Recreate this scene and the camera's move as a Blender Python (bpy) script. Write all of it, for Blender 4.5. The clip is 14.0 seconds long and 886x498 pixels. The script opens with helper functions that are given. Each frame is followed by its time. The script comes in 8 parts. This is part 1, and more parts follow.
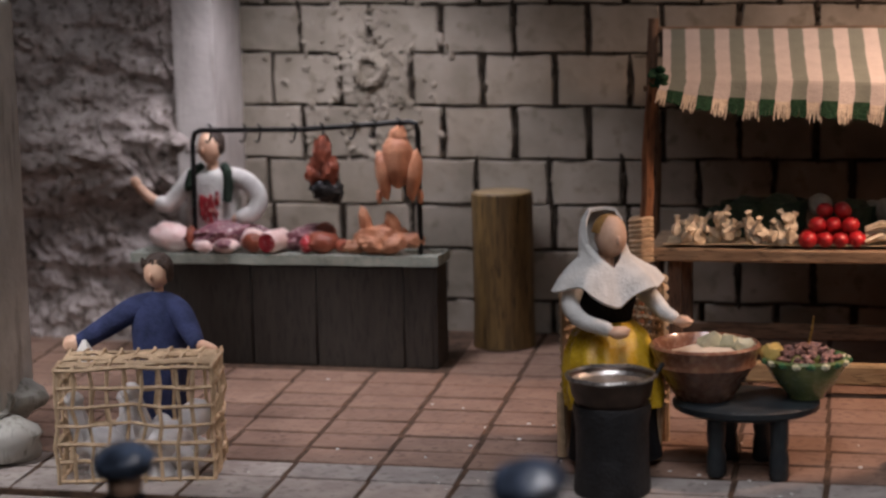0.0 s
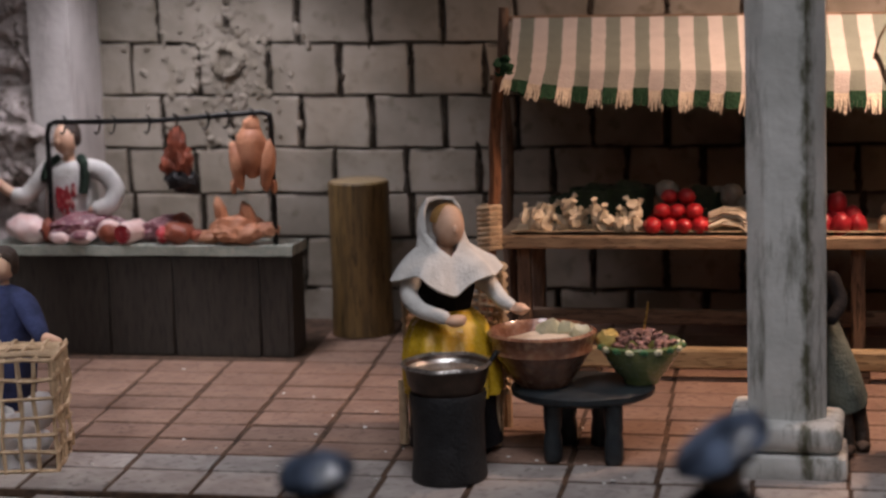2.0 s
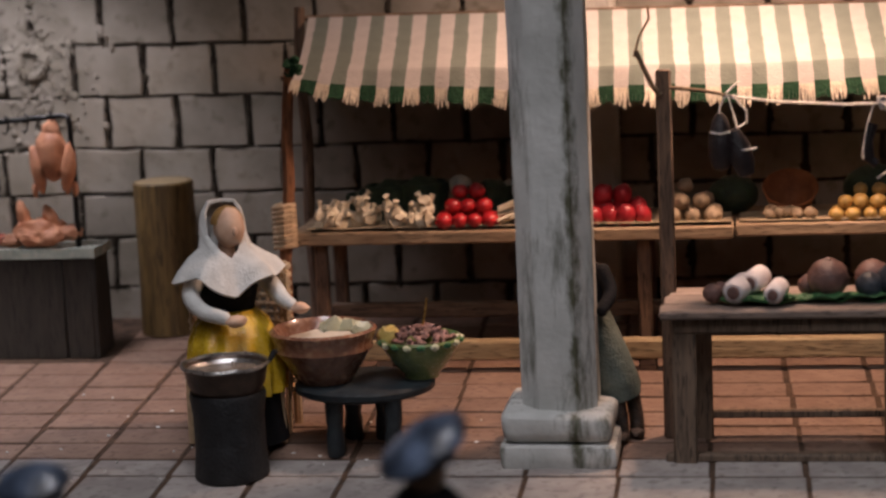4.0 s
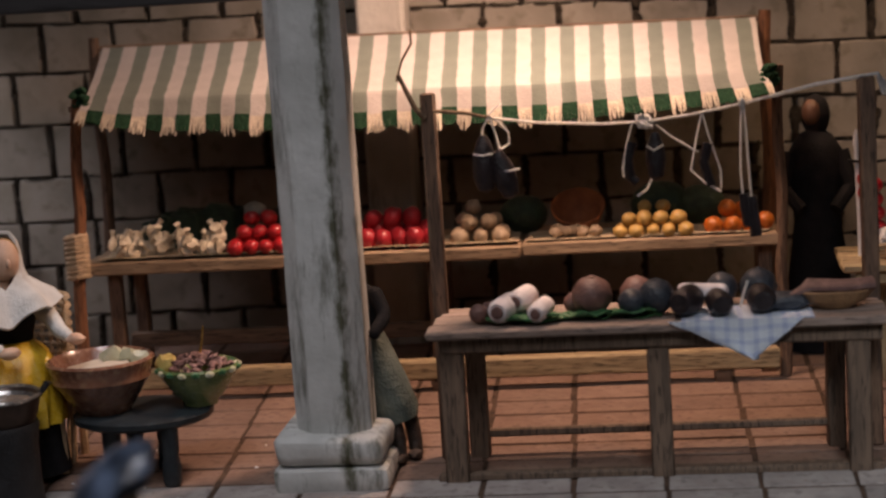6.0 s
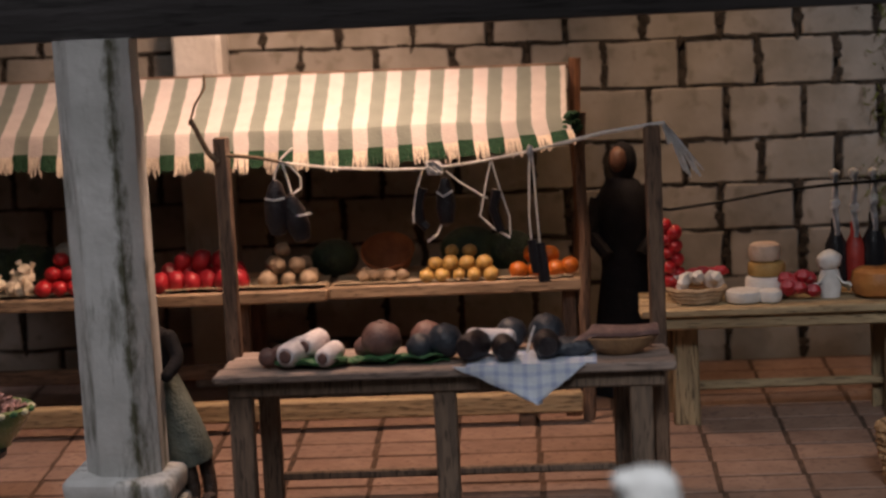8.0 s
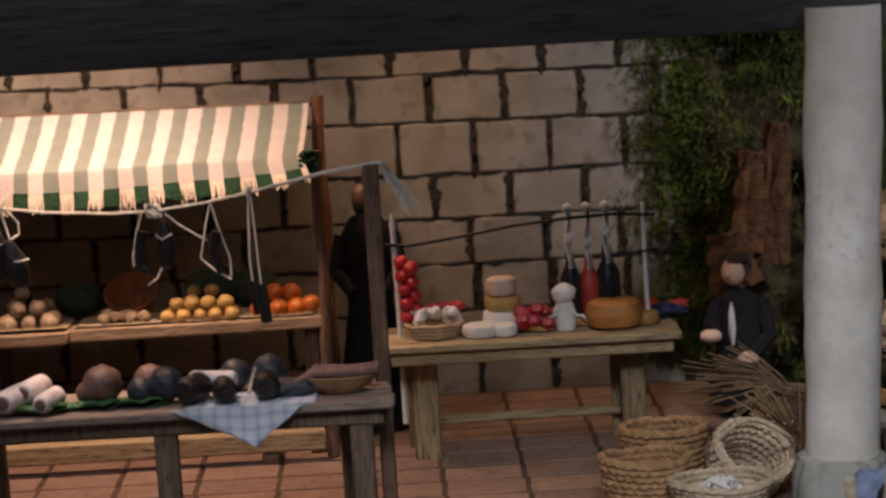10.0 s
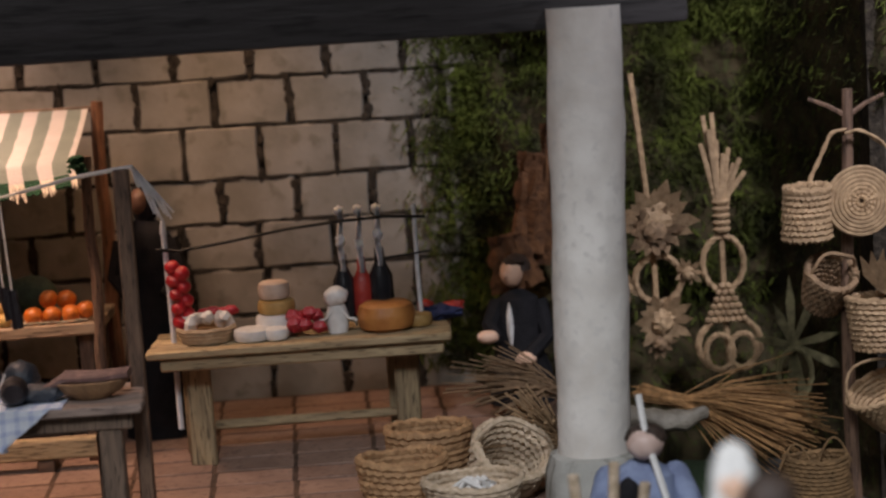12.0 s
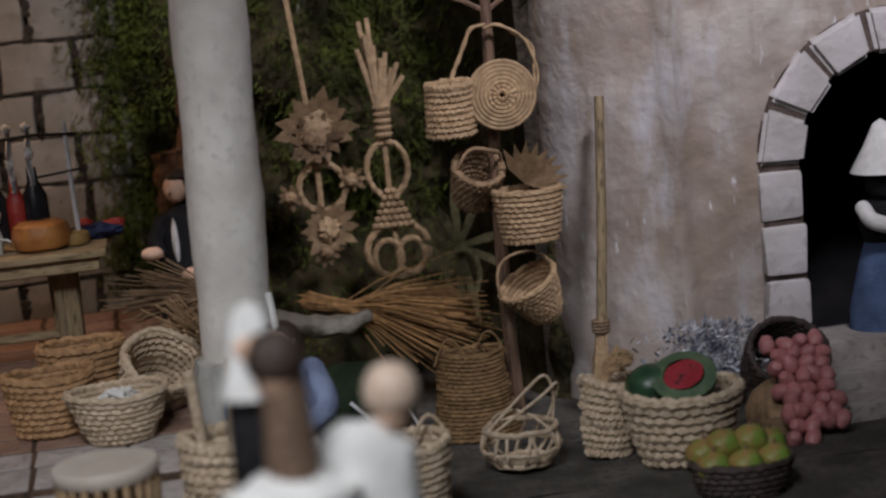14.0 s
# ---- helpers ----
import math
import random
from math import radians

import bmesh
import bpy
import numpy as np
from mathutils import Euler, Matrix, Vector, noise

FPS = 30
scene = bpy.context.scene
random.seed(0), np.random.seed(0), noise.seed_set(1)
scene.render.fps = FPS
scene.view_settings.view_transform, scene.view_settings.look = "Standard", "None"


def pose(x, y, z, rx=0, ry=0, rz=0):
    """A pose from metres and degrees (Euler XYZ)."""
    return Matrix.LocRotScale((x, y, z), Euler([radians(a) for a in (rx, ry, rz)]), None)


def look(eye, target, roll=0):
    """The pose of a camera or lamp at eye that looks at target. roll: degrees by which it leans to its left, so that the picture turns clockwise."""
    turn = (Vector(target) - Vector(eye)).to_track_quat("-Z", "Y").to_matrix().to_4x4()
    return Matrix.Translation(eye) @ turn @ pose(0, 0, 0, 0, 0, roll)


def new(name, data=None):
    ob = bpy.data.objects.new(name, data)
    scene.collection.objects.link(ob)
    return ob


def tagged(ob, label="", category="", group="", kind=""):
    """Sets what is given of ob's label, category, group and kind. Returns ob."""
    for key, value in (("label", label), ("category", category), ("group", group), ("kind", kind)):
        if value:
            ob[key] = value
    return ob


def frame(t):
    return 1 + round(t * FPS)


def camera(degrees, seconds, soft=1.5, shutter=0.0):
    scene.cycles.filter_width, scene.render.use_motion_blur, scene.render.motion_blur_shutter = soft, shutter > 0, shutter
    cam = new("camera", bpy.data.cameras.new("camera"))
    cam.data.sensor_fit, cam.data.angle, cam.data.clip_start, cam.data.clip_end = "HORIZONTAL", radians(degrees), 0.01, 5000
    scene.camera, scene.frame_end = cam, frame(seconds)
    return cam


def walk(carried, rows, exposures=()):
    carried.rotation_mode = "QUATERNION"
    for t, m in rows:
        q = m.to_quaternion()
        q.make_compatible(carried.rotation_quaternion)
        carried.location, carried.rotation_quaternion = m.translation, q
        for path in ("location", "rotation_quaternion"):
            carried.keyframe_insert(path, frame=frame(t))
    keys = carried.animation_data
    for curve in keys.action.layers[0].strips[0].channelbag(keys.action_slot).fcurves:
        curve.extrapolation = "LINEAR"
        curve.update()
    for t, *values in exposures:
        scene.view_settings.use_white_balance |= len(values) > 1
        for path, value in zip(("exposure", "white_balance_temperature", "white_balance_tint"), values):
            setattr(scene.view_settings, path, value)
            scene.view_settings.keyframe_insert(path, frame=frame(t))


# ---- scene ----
cam = camera(26.0, 14.0, soft=2.4)
PATH = [
    (0, (0.4294, -1.4898, 0.3122), (0.1899, -0.5308, 0.1637), -1.40),
    (0.2, (0.4334, -1.4900, 0.3110), (0.1963, -0.5315, 0.1509), -1.50),
    (0.5, (0.4393, -1.4902, 0.3093), (0.2033, -0.5322, 0.1473), -1.70),
    (1, (0.4657, -1.4782, 0.3167), (0.2287, -0.5227, 0.1397), -2.40),
    (1.5, (0.4749, -1.4866, 0.3145), (0.2569, -0.5236, 0.1550), -1.70),
    (2, (0.4881, -1.4863, 0.3175), (0.2836, -0.5208, 0.1585), -1.70),
    (2.5, (0.5051, -1.4885, 0.3196), (0.3126, -0.5205, 0.1601), -1.70),
    (3, (0.5205, -1.4898, 0.3233), (0.3355, -0.5203, 0.1628), -2.00),
    (3.5, (0.5446, -1.4900, 0.3226), (0.3736, -0.5180, 0.1611), -2.30),
    (4, (0.5727, -1.4906, 0.3298), (0.4147, -0.5181, 0.1588), -2.60),
    (4.2, (0.5787, -1.4929, 0.3316), (0.4302, -0.5174, 0.1691), -2.40),
    (6.3, (0.6822, -1.4855, 0.3272), (0.5652, -0.5055, 0.1657), -3.60),
    (6.5, (0.6882, -1.4860, 0.3275), (0.5767, -0.5045, 0.1710), -3.30),
    (7, (0.7049, -1.4827, 0.3235), (0.6074, -0.4982, 0.1770), -3.00),
    (7.2, (0.7153, -1.4838, 0.3225), (0.6223, -0.4988, 0.1760), -2.90),
    (9.3, (0.7953, -1.4857, 0.3399), (0.7633, -0.4952, 0.2044), -3.10),
    (9.5, (0.8076, -1.4858, 0.3384), (0.7841, -0.4953, 0.2039), -3.10),
    (10, (0.8402, -1.4842, 0.3344), (0.8327, -0.4932, 0.1979), -3.40),
    (10.5, (0.8664, -1.4834, 0.3308), (0.8759, -0.4924, 0.1973), -3.40),
    (11, (0.8945, -1.4852, 0.3308), (0.9130, -0.4942, 0.1983), -3.60),
    (11.5, (0.9225, -1.4847, 0.3281), (0.9465, -0.4937, 0.1966), -3.40),
    (12, (0.9479, -1.4877, 0.3242), (0.9784, -0.4972, 0.1897), -3.80),
    (12.5, (0.9693, -1.4874, 0.3167), (1.0148, -0.4969, 0.1867), -3.90),
    (13, (0.9886, -1.4891, 0.3041), (1.0641, -0.5006, 0.1746), -4.30),
    (13.5, (1.0148, -1.4933, 0.2869), (1.1218, -0.5088, 0.1459), -5.10),
    (14, (1.0567, -1.4970, 0.2798), (1.1777, -0.5180, 0.1163), -5.90),
]
walk(cam, [(t, look(eye, target, roll)) for t, eye, target, roll in PATH], [(0.0, 0.0), (2.0, -0.04), (3.5, -0.08), (4.2, -0.1), (6.3, -0.25), (7.2, -0.25), (9.3, -0.32), (10.0, -0.16), (11.0, -0.05), (12.5, 0.12), (13.4, -0.12), (14.0, -0.16)])

cam.data.dof.use_dof, cam.data.dof.focus_distance, cam.data.dof.aperture_fstop = True, 1.26, 6.0

# ---- world and lamps: a dim exhibition hall, spotlights over the model, an added fill ----
world = bpy.data.worlds.new("hall_air")
scene.world = world
world.use_nodes = True
world.node_tree.nodes["Background"].inputs[0].default_value = (0.55, 0.6, 0.75, 1)
world.node_tree.nodes["Background"].inputs[1].default_value = 0.08


def lamp(name, eye, target, watts, size, colour, kind="AREA", angle=60, blend=0.6):
    """A lamp; places in tenths of a metre, like all the model below."""
    data = bpy.data.lights.new(name, kind)
    data.energy, data.color = watts, colour
    if kind == "AREA":
        data.shape, data.size = "DISK", size
    else:
        data.spot_size, data.spot_blend, data.shadow_soft_size = radians(angle), blend, size
    ob = new(name, data)
    ob.matrix_world = look([c * 0.1 for c in eye], [c * 0.1 for c in target])
    return ob


lamp("spot_over_awning", (6.0, -2.3, 4.5), (5.0, -1.4, 0.5), 10.2, 0.03, (1.0, 0.63, 0.455), "SPOT", 120, 1.0)
lamp("spot_over_cheese", (8.1, -1.0, 4.05), (8.5, -0.75, 1.0), 1.75, 0.04, (1.0, 0.6, 0.35), "SPOT", 100, 1.0)
lamp("spot_over_butcher", (0.0, -1.65, 4.3), (0.0, -1.0, 1.0), 4.2, 0.04, (0.98, 0.91, 1.0), "SPOT", 88)
lamp("spot_over_front", (3.4, -7.0, 8.4), (3.3, -5.0, 0.0), 10.5, 0.12, (0.94, 0.92, 1.0), "SPOT", 50)
lamp("spot_over_street", (14.4, -9.2, 8.6), (13.9, -2.6, 4.35), 38.0, 0.06, (0.91, 0.89, 1.0), "SPOT", 54, 0.8)
lamp("spot_over_corner", (9.5, -13.2, 8.0), (9.9, -7.4, 0.9), 30.0, 0.12, (0.9, 0.93, 1.0), "SPOT", 46)
# broad fill added to lift the dark parts, no fixture of the hall
lamp("hall_fill_lamp", (5.5, -13.0, 11.0), (6.0, -3.0, 0.5), 4.2, 0.8, (0.97, 0.93, 0.98))
lamp("spot_over_cage", (-3.4, -7.6, 6.8), (-2.0, -3.0, 0.9), 25.0, 0.12, (0.98, 0.93, 0.97), "SPOT", 36)

# ---- materials ----


def material(name, c1, c2=None, size=0.01, rough=0.8, bump=0.3, metal=0.0, fleck=None, fleck_size=0.002, detail=6.0, coords="Object", spread=0.12, glass=0.0, coat=0.0, bump_size=None):
    """Two tones mixed by coarse noise, a fine grain over them, relief, and a random tone for each object. Sizes in metres."""
    m = bpy.data.materials.new(name)
    m.use_nodes = True
    nt = m.node_tree
    n, l = nt.nodes, nt.links
    b = n["Principled BSDF"]
    c2 = c2 or tuple(v * 0.7 for v in c1)
    tc = n.new("ShaderNodeTexCoord")
    big = n.new("ShaderNodeTexNoise")
    big.inputs["Scale"].default_value, big.inputs["Detail"].default_value = 1 / size, detail
    l.new(tc.outputs[coords], big.inputs["Vector"])
    ramp = n.new("ShaderNodeValToRGB")
    ramp.color_ramp.elements[0].position, ramp.color_ramp.elements[1].position = 0.36, 0.64
    ramp.color_ramp.elements[0].color, ramp.color_ramp.elements[1].color = (*c2, 1), (*c1, 1)
    l.new(big.outputs["Fac"], ramp.inputs["Fac"])
    fine = n.new("ShaderNodeTexNoise")
    fine.inputs["Scale"].default_value, fine.inputs["Detail"].default_value = 1 / fleck_size, 4.0
    l.new(tc.outputs[coords], fine.inputs["Vector"])
    col = ramp.outputs["Color"]
    if fleck:
        fr = n.new("ShaderNodeValToRGB")
        fr.color_ramp.elements[0].position, fr.color_ramp.elements[1].position = 0.54, 0.66
        l.new(fine.outputs["Fac"], fr.inputs["Fac"])
        mx = n.new("ShaderNodeMixRGB")
        l.new(fr.outputs["Color"], mx.inputs["Fac"])
        l.new(col, mx.inputs["Color1"])
        mx.inputs["Color2"].default_value = (*fleck, 1)
        col = mx.outputs["Color"]
    info = n.new("ShaderNodeObjectInfo")
    hsv = n.new("ShaderNodeHueSaturation")
    span = n.new("ShaderNodeMapRange")
    span.inputs["To Min"].default_value, span.inputs["To Max"].default_value = 1 - spread, 1 + spread
    l.new(info.outputs["Random"], span.inputs["Value"])
    l.new(span.outputs["Result"], hsv.inputs["Value"])
    l.new(col, hsv.inputs["Color"])
    l.new(hsv.outputs["Color"], b.inputs["Base Color"])
    rr = n.new("ShaderNodeMapRange")
    rr.inputs["To Min"].default_value, rr.inputs["To Max"].default_value = max(rough - 0.12, 0.03), min(rough + 0.12, 1)
    l.new(fine.outputs["Fac"], rr.inputs["Value"])
    l.new(rr.outputs["Result"], b.inputs["Roughness"])
    b.inputs["Metallic"].default_value = metal
    b.inputs["Specular IOR Level"].default_value = 0.2 if rough >= 0.8 else 0.45
    b.inputs["Transmission Weight"].default_value = glass
    b.inputs["Coat Weight"].default_value = coat
    if bump:
        add = n.new("ShaderNodeMath")
        add.operation = "MULTIPLY_ADD"
        add.inputs[1].default_value = 1.6
        l.new(big.outputs["Fac"], add.inputs[0])
        l.new(fine.outputs["Fac"], add.inputs[2])
        bp = n.new("ShaderNodeBump")
        bp.inputs["Strength"].default_value = bump
        bp.inputs["Distance"].default_value = bump_size or min(size, 0.01) * 0.35
        l.new(add.outputs[0], bp.inputs["Height"])
        l.new(bp.outputs["Normal"], b.inputs["Normal"])
    return m


def wood(name, c1, c2, along="X", size=0.004, rough=0.7, bump=0.4):
    """Grain drawn out along one axis."""
    m = material(name, c1, c2, size, rough, bump, fleck=tuple(v * 0.5 for v in c2), fleck_size=size * 0.35)
    nt = m.node_tree
    mp = nt.nodes.new("ShaderNodeMapping")
    s = {"X": (0.12, 1, 1), "Y": (1, 0.12, 1), "Z": (1, 1, 0.12)}[along]
    mp.inputs["Scale"].default_value = s
    tc = next(x for x in nt.nodes if x.type == "TEX_COORD")
    nt.links.new(tc.outputs["Object"], mp.inputs["Vector"])
    for x in nt.nodes:
        if x.type == "TEX_NOISE":
            nt.links.new(mp.outputs["Vector"], x.inputs["Vector"])
    return m


def streaked(name, c1, c2, stain):
    """Plaster with faint blotches, and dark runs of dirt drawn out downwards."""
    m = material(name, c1, c2, 0.03, 0.85, 0.22, fleck_size=0.006, spread=0.03)
    nt = m.node_tree
    n, l = nt.nodes, nt.links
    tc = next(x for x in n if x.type == "TEX_COORD")
    mp = n.new("ShaderNodeMapping")
    mp.inputs["Scale"].default_value = (1, 1, 0.16)
    l.new(tc.outputs["Object"], mp.inputs["Vector"])
    run = n.new("ShaderNodeTexNoise")
    run.inputs["Scale"].default_value, run.inputs["Detail"].default_value, run.inputs["Roughness"].default_value = 75.0, 7.0, 0.7
    l.new(mp.outputs["Vector"], run.inputs["Vector"])
    ramp = n.new("ShaderNodeValToRGB")
    ramp.color_ramp.elements[0].position, ramp.color_ramp.elements[1].position = 0.53, 0.66
    l.new(run.outputs["Fac"], ramp.inputs["Fac"])
    mx = n.new("ShaderNodeMixRGB")
    hsv = next(x for x in n if x.type == "HUE_SAT")
    old = hsv.inputs["Color"].links[0].from_socket
    l.new(ramp.outputs["Color"], mx.inputs["Fac"])
    l.new(old, mx.inputs["Color1"])
    mx.inputs["Color2"].default_value = (*stain, 1)
    l.new(mx.outputs["Color"], hsv.inputs["Color"])
    return m


def run_down(m, scale, drawn, low, high, colour):
    """Runs of another tone, drawn out downwards over a material."""
    n, l = m.node_tree.nodes, m.node_tree.links
    tc = next(x for x in n if x.type == "TEX_COORD")
    mp = n.new("ShaderNodeMapping")
    mp.inputs["Scale"].default_value = (1, 1, drawn)
    mp.inputs["Location"].default_value = (scale * 0.01, 0.3, 0.1)
    l.new(tc.outputs["Object"], mp.inputs["Vector"])
    run = n.new("ShaderNodeTexNoise")
    run.inputs["Scale"].default_value, run.inputs["Detail"].default_value, run.inputs["Roughness"].default_value = scale, 6.0, 0.6
    l.new(mp.outputs["Vector"], run.inputs["Vector"])
    ramp = n.new("ShaderNodeValToRGB")
    ramp.color_ramp.elements[0].position, ramp.color_ramp.elements[1].position = low, high
    l.new(run.outputs["Fac"], ramp.inputs["Fac"])
    mx = n.new("ShaderNodeMixRGB")
    hsv = next(x for x in n if x.type == "HUE_SAT")
    old = hsv.inputs["Color"].links[0].from_socket
    l.new(ramp.outputs["Color"], mx.inputs["Fac"])
    l.new(old, mx.inputs["Color1"])
    mx.inputs["Color2"].default_value = (*colour, 1)
    l.new(mx.outputs["Color"], hsv.inputs["Color"])


def banded(m, centre, half, stain):
    """A long ragged stain down one side, across the object's x."""
    n, l = m.node_tree.nodes, m.node_tree.links
    tc = next(x for x in n if x.type == "TEX_COORD")
    sep = n.new("ShaderNodeSeparateXYZ")
    l.new(tc.outputs["Object"], sep.inputs[0])
    mp = n.new("ShaderNodeMapping")
    mp.inputs["Scale"].default_value = (1, 1, 0.45)
    l.new(tc.outputs["Object"], mp.inputs["Vector"])
    wob = n.new("ShaderNodeTexNoise")
    wob.inputs["Scale"].default_value, wob.inputs["Detail"].default_value, wob.inputs["Roughness"].default_value = 90.0, 8.0, 0.72
    l.new(mp.outputs["Vector"], wob.inputs["Vector"])
    off = n.new("ShaderNodeMath")
    off.operation = "SUBTRACT"
    off.inputs[1].default_value = centre
    l.new(sep.outputs["X"], off.inputs[0])
    away = n.new("ShaderNodeMath")
    away.operation = "ABSOLUTE"
    l.new(off.outputs[0], away.inputs[0])
    near = n.new("ShaderNodeMapRange")
    near.inputs["From Min"].default_value, near.inputs["From Max"].default_value = 0.0, half * 2
    near.inputs["To Min"].default_value, near.inputs["To Max"].default_value = 0.28, -0.25
    l.new(away.outputs[0], near.inputs["Value"])
    add = n.new("ShaderNodeMath")
    add.operation = "ADD"
    l.new(near.outputs["Result"], add.inputs[0])
    l.new(wob.outputs["Fac"], add.inputs[1])
    ramp = n.new("ShaderNodeValToRGB")
    ramp.color_ramp.elements[0].position, ramp.color_ramp.elements[1].position = 0.56, 0.8
    l.new(add.outputs[0], ramp.inputs["Fac"])
    mx = n.new("ShaderNodeMixRGB")
    hsv = next(x for x in n if x.type == "HUE_SAT")
    old = hsv.inputs["Color"].links[0].from_socket
    l.new(ramp.outputs["Color"], mx.inputs["Fac"])
    l.new(old, mx.inputs["Color1"])
    mx.inputs["Color2"].default_value = (*stain, 1)
    l.new(mx.outputs["Color"], hsv.inputs["Color"])


def striped(name, ca, cb, period, share, offset=0.0, rough=0.9):
    """Woven cloth with stripes counted along its width, and a fine weave."""
    m = material(name, ca, tuple(v * 0.92 for v in ca), 0.012, rough, 0.25, fleck_size=0.0012)
    nt = m.node_tree
    n, l = nt.nodes, nt.links
    tc = next(x for x in n if x.type == "TEX_COORD")
    along = n.new("ShaderNodeAttribute")
    along.attribute_name = "weave_x"
    wob = n.new("ShaderNodeTexNoise")
    wob.inputs["Scale"].default_value = 90.0
    l.new(tc.outputs["Object"], wob.inputs["Vector"])
    ad = n.new("ShaderNodeMath")
    ad.operation = "MULTIPLY_ADD"
    ad.inputs[1].default_value = 0.0022
    l.new(wob.outputs["Fac"], ad.inputs[0])
    l.new(along.outputs["Fac"], ad.inputs[2])
    sh = n.new("ShaderNodeMath")
    sh.operation = "ADD"
    sh.inputs[1].default_value = offset
    l.new(ad.outputs[0], sh.inputs[0])
    md = n.new("ShaderNodeMath")
    md.operation = "FLOORED_MODULO"
    md.inputs[1].default_value = period
    l.new(sh.outputs[0], md.inputs[0])
    gt = n.new("ShaderNodeMath")
    gt.operation = "LESS_THAN"
    gt.inputs[1].default_value = period * share
    l.new(md.outputs[0], gt.inputs[0])
    mx = n.new("ShaderNodeMixRGB")
    l.new(gt.outputs[0], mx.inputs["Fac"])
    hsv = next(x for x in n if x.type == "HUE_SAT")
    old = hsv.inputs["Color"].links[0].from_socket
    l.new(old, mx.inputs["Color1"])
    tint = n.new("ShaderNodeMixRGB")
    tint.blend_type = "MULTIPLY"
    tint.inputs["Fac"].default_value = 1.0
    l.new(old, tint.inputs["Color1"])
    tint.inputs["Color2"].default_value = (*cb, 1)
    l.new(tint.outputs["Color"], mx.inputs["Color2"])
    l.new(mx.outputs["Color"], hsv.inputs["Color"])
    return m


def checked(name, ground, line, step, share):
    """White cloth with fine coloured lines both ways."""
    m = material(name, ground, tuple(v * 0.88 for v in ground), 0.012, 0.9, 0.25, fleck_size=0.0012)
    n, l = m.node_tree.nodes, m.node_tree.links
    tc = next(x for x in n if x.type == "TEX_COORD")
    sep = n.new("ShaderNodeSeparateXYZ")
    l.new(tc.outputs["Object"], sep.inputs[0])
    fall = n.new("ShaderNodeMath")
    fall.operation = "ADD"
    l.new(sep.outputs["Y"], fall.inputs[0])
    l.new(sep.outputs["Z"], fall.inputs[1])
    lines = []
    for src in (sep.outputs["X"], fall.outputs[0]):
        md = n.new("ShaderNodeMath")
        md.operation = "FLOORED_MODULO"
        md.inputs[1].default_value = step
        l.new(src, md.inputs[0])
        lt = n.new("ShaderNodeMath")
        lt.operation = "LESS_THAN"
        lt.inputs[1].default_value = step * share
        l.new(md.outputs[0], lt.inputs[0])
        lines.append(lt.outputs[0])
    add = n.new("ShaderNodeMath")
    add.operation = "MULTIPLY_ADD"
    add.inputs[1].default_value = 0.24
    add.use_clamp = True
    l.new(lines[0], add.inputs[0])
    half = n.new("ShaderNodeMath")
    half.operation = "MULTIPLY"
    half.inputs[1].default_value = 0.24
    l.new(lines[1], half.inputs[0])
    l.new(half.outputs[0], add.inputs[2])
    mx = n.new("ShaderNodeMixRGB")
    hsv = next(x for x in n if x.type == "HUE_SAT")
    old = hsv.inputs["Color"].links[0].from_socket
    l.new(add.outputs[0], mx.inputs["Fac"])
    l.new(old, mx.inputs["Color1"])
    mx.inputs["Color2"].default_value = (*line, 1)
    l.new(mx.outputs["Color"], hsv.inputs["Color"])
    return m


STONE = material("wall_block_plaster", (0.32, 0.285, 0.24), (0.22, 0.195, 0.155), 0.045, 0.9, 0.35, fleck=(0.21, 0.185, 0.145), fleck_size=0.014, spread=0.09)
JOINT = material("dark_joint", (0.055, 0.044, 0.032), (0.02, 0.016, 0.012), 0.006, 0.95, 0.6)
PAVER = material("clay_paver", (0.27, 0.175, 0.13), (0.21, 0.13, 0.095), 0.02, 0.6, 0.2, fleck=(0.17, 0.105, 0.078), fleck_size=0.005, spread=0.13)
PAVER_GREY = material("grey_paver", (0.42, 0.38, 0.35), (0.32, 0.28, 0.26), 0.02, 0.7, 0.35, fleck=(0.26, 0.23, 0.21), fleck_size=0.006)
FLOORBED = material("dark_floor_bed", (0.11, 0.07, 0.048), (0.05, 0.033, 0.024), 0.008, 0.95, 0.5)
PLASTER = streaked("grey_column_plaster", (0.46, 0.455, 0.42), (0.35, 0.345, 0.31), (0.15, 0.145, 0.12))
COLUMN_PLASTER = streaked("stained_column_plaster", (0.6, 0.6, 0.575), (0.46, 0.465, 0.44), (0.2, 0.2, 0.17))
banded(COLUMN_PLASTER, 0.0115, 0.0055, (0.1, 0.1, 0.065))
ROUND_PLASTER = material("round_column_plaster", (0.78, 0.75, 0.69), (0.62, 0.58, 0.52), 0.035, 0.8, 0.3, fleck=(0.64, 0.61, 0.56), fleck_size=0.007, spread=0.03, bump_size=0.002)
WHITE_PLASTER = streaked("off_white_plaster", (0.6, 0.57, 0.52), (0.48, 0.45, 0.4), (0.34, 0.31, 0.27))
ROCK = material("dark_rock", (0.46, 0.41, 0.39), (0.26, 0.225, 0.21), 0.022, 0.92, 0.9, fleck=(0.14, 0.115, 0.1), fleck_size=0.007)
SLATE = material("counter_slab_green_grey", (0.42, 0.46, 0.4), (0.27, 0.31, 0.27), 0.02, 0.28, 0.1, fleck=(0.4, 0.4, 0.34), fleck_size=0.004)
DARKWOOD = wood("black_brown_board", (0.036, 0.03, 0.024), (0.027, 0.022, 0.018), "Z", 0.005, 0.6)
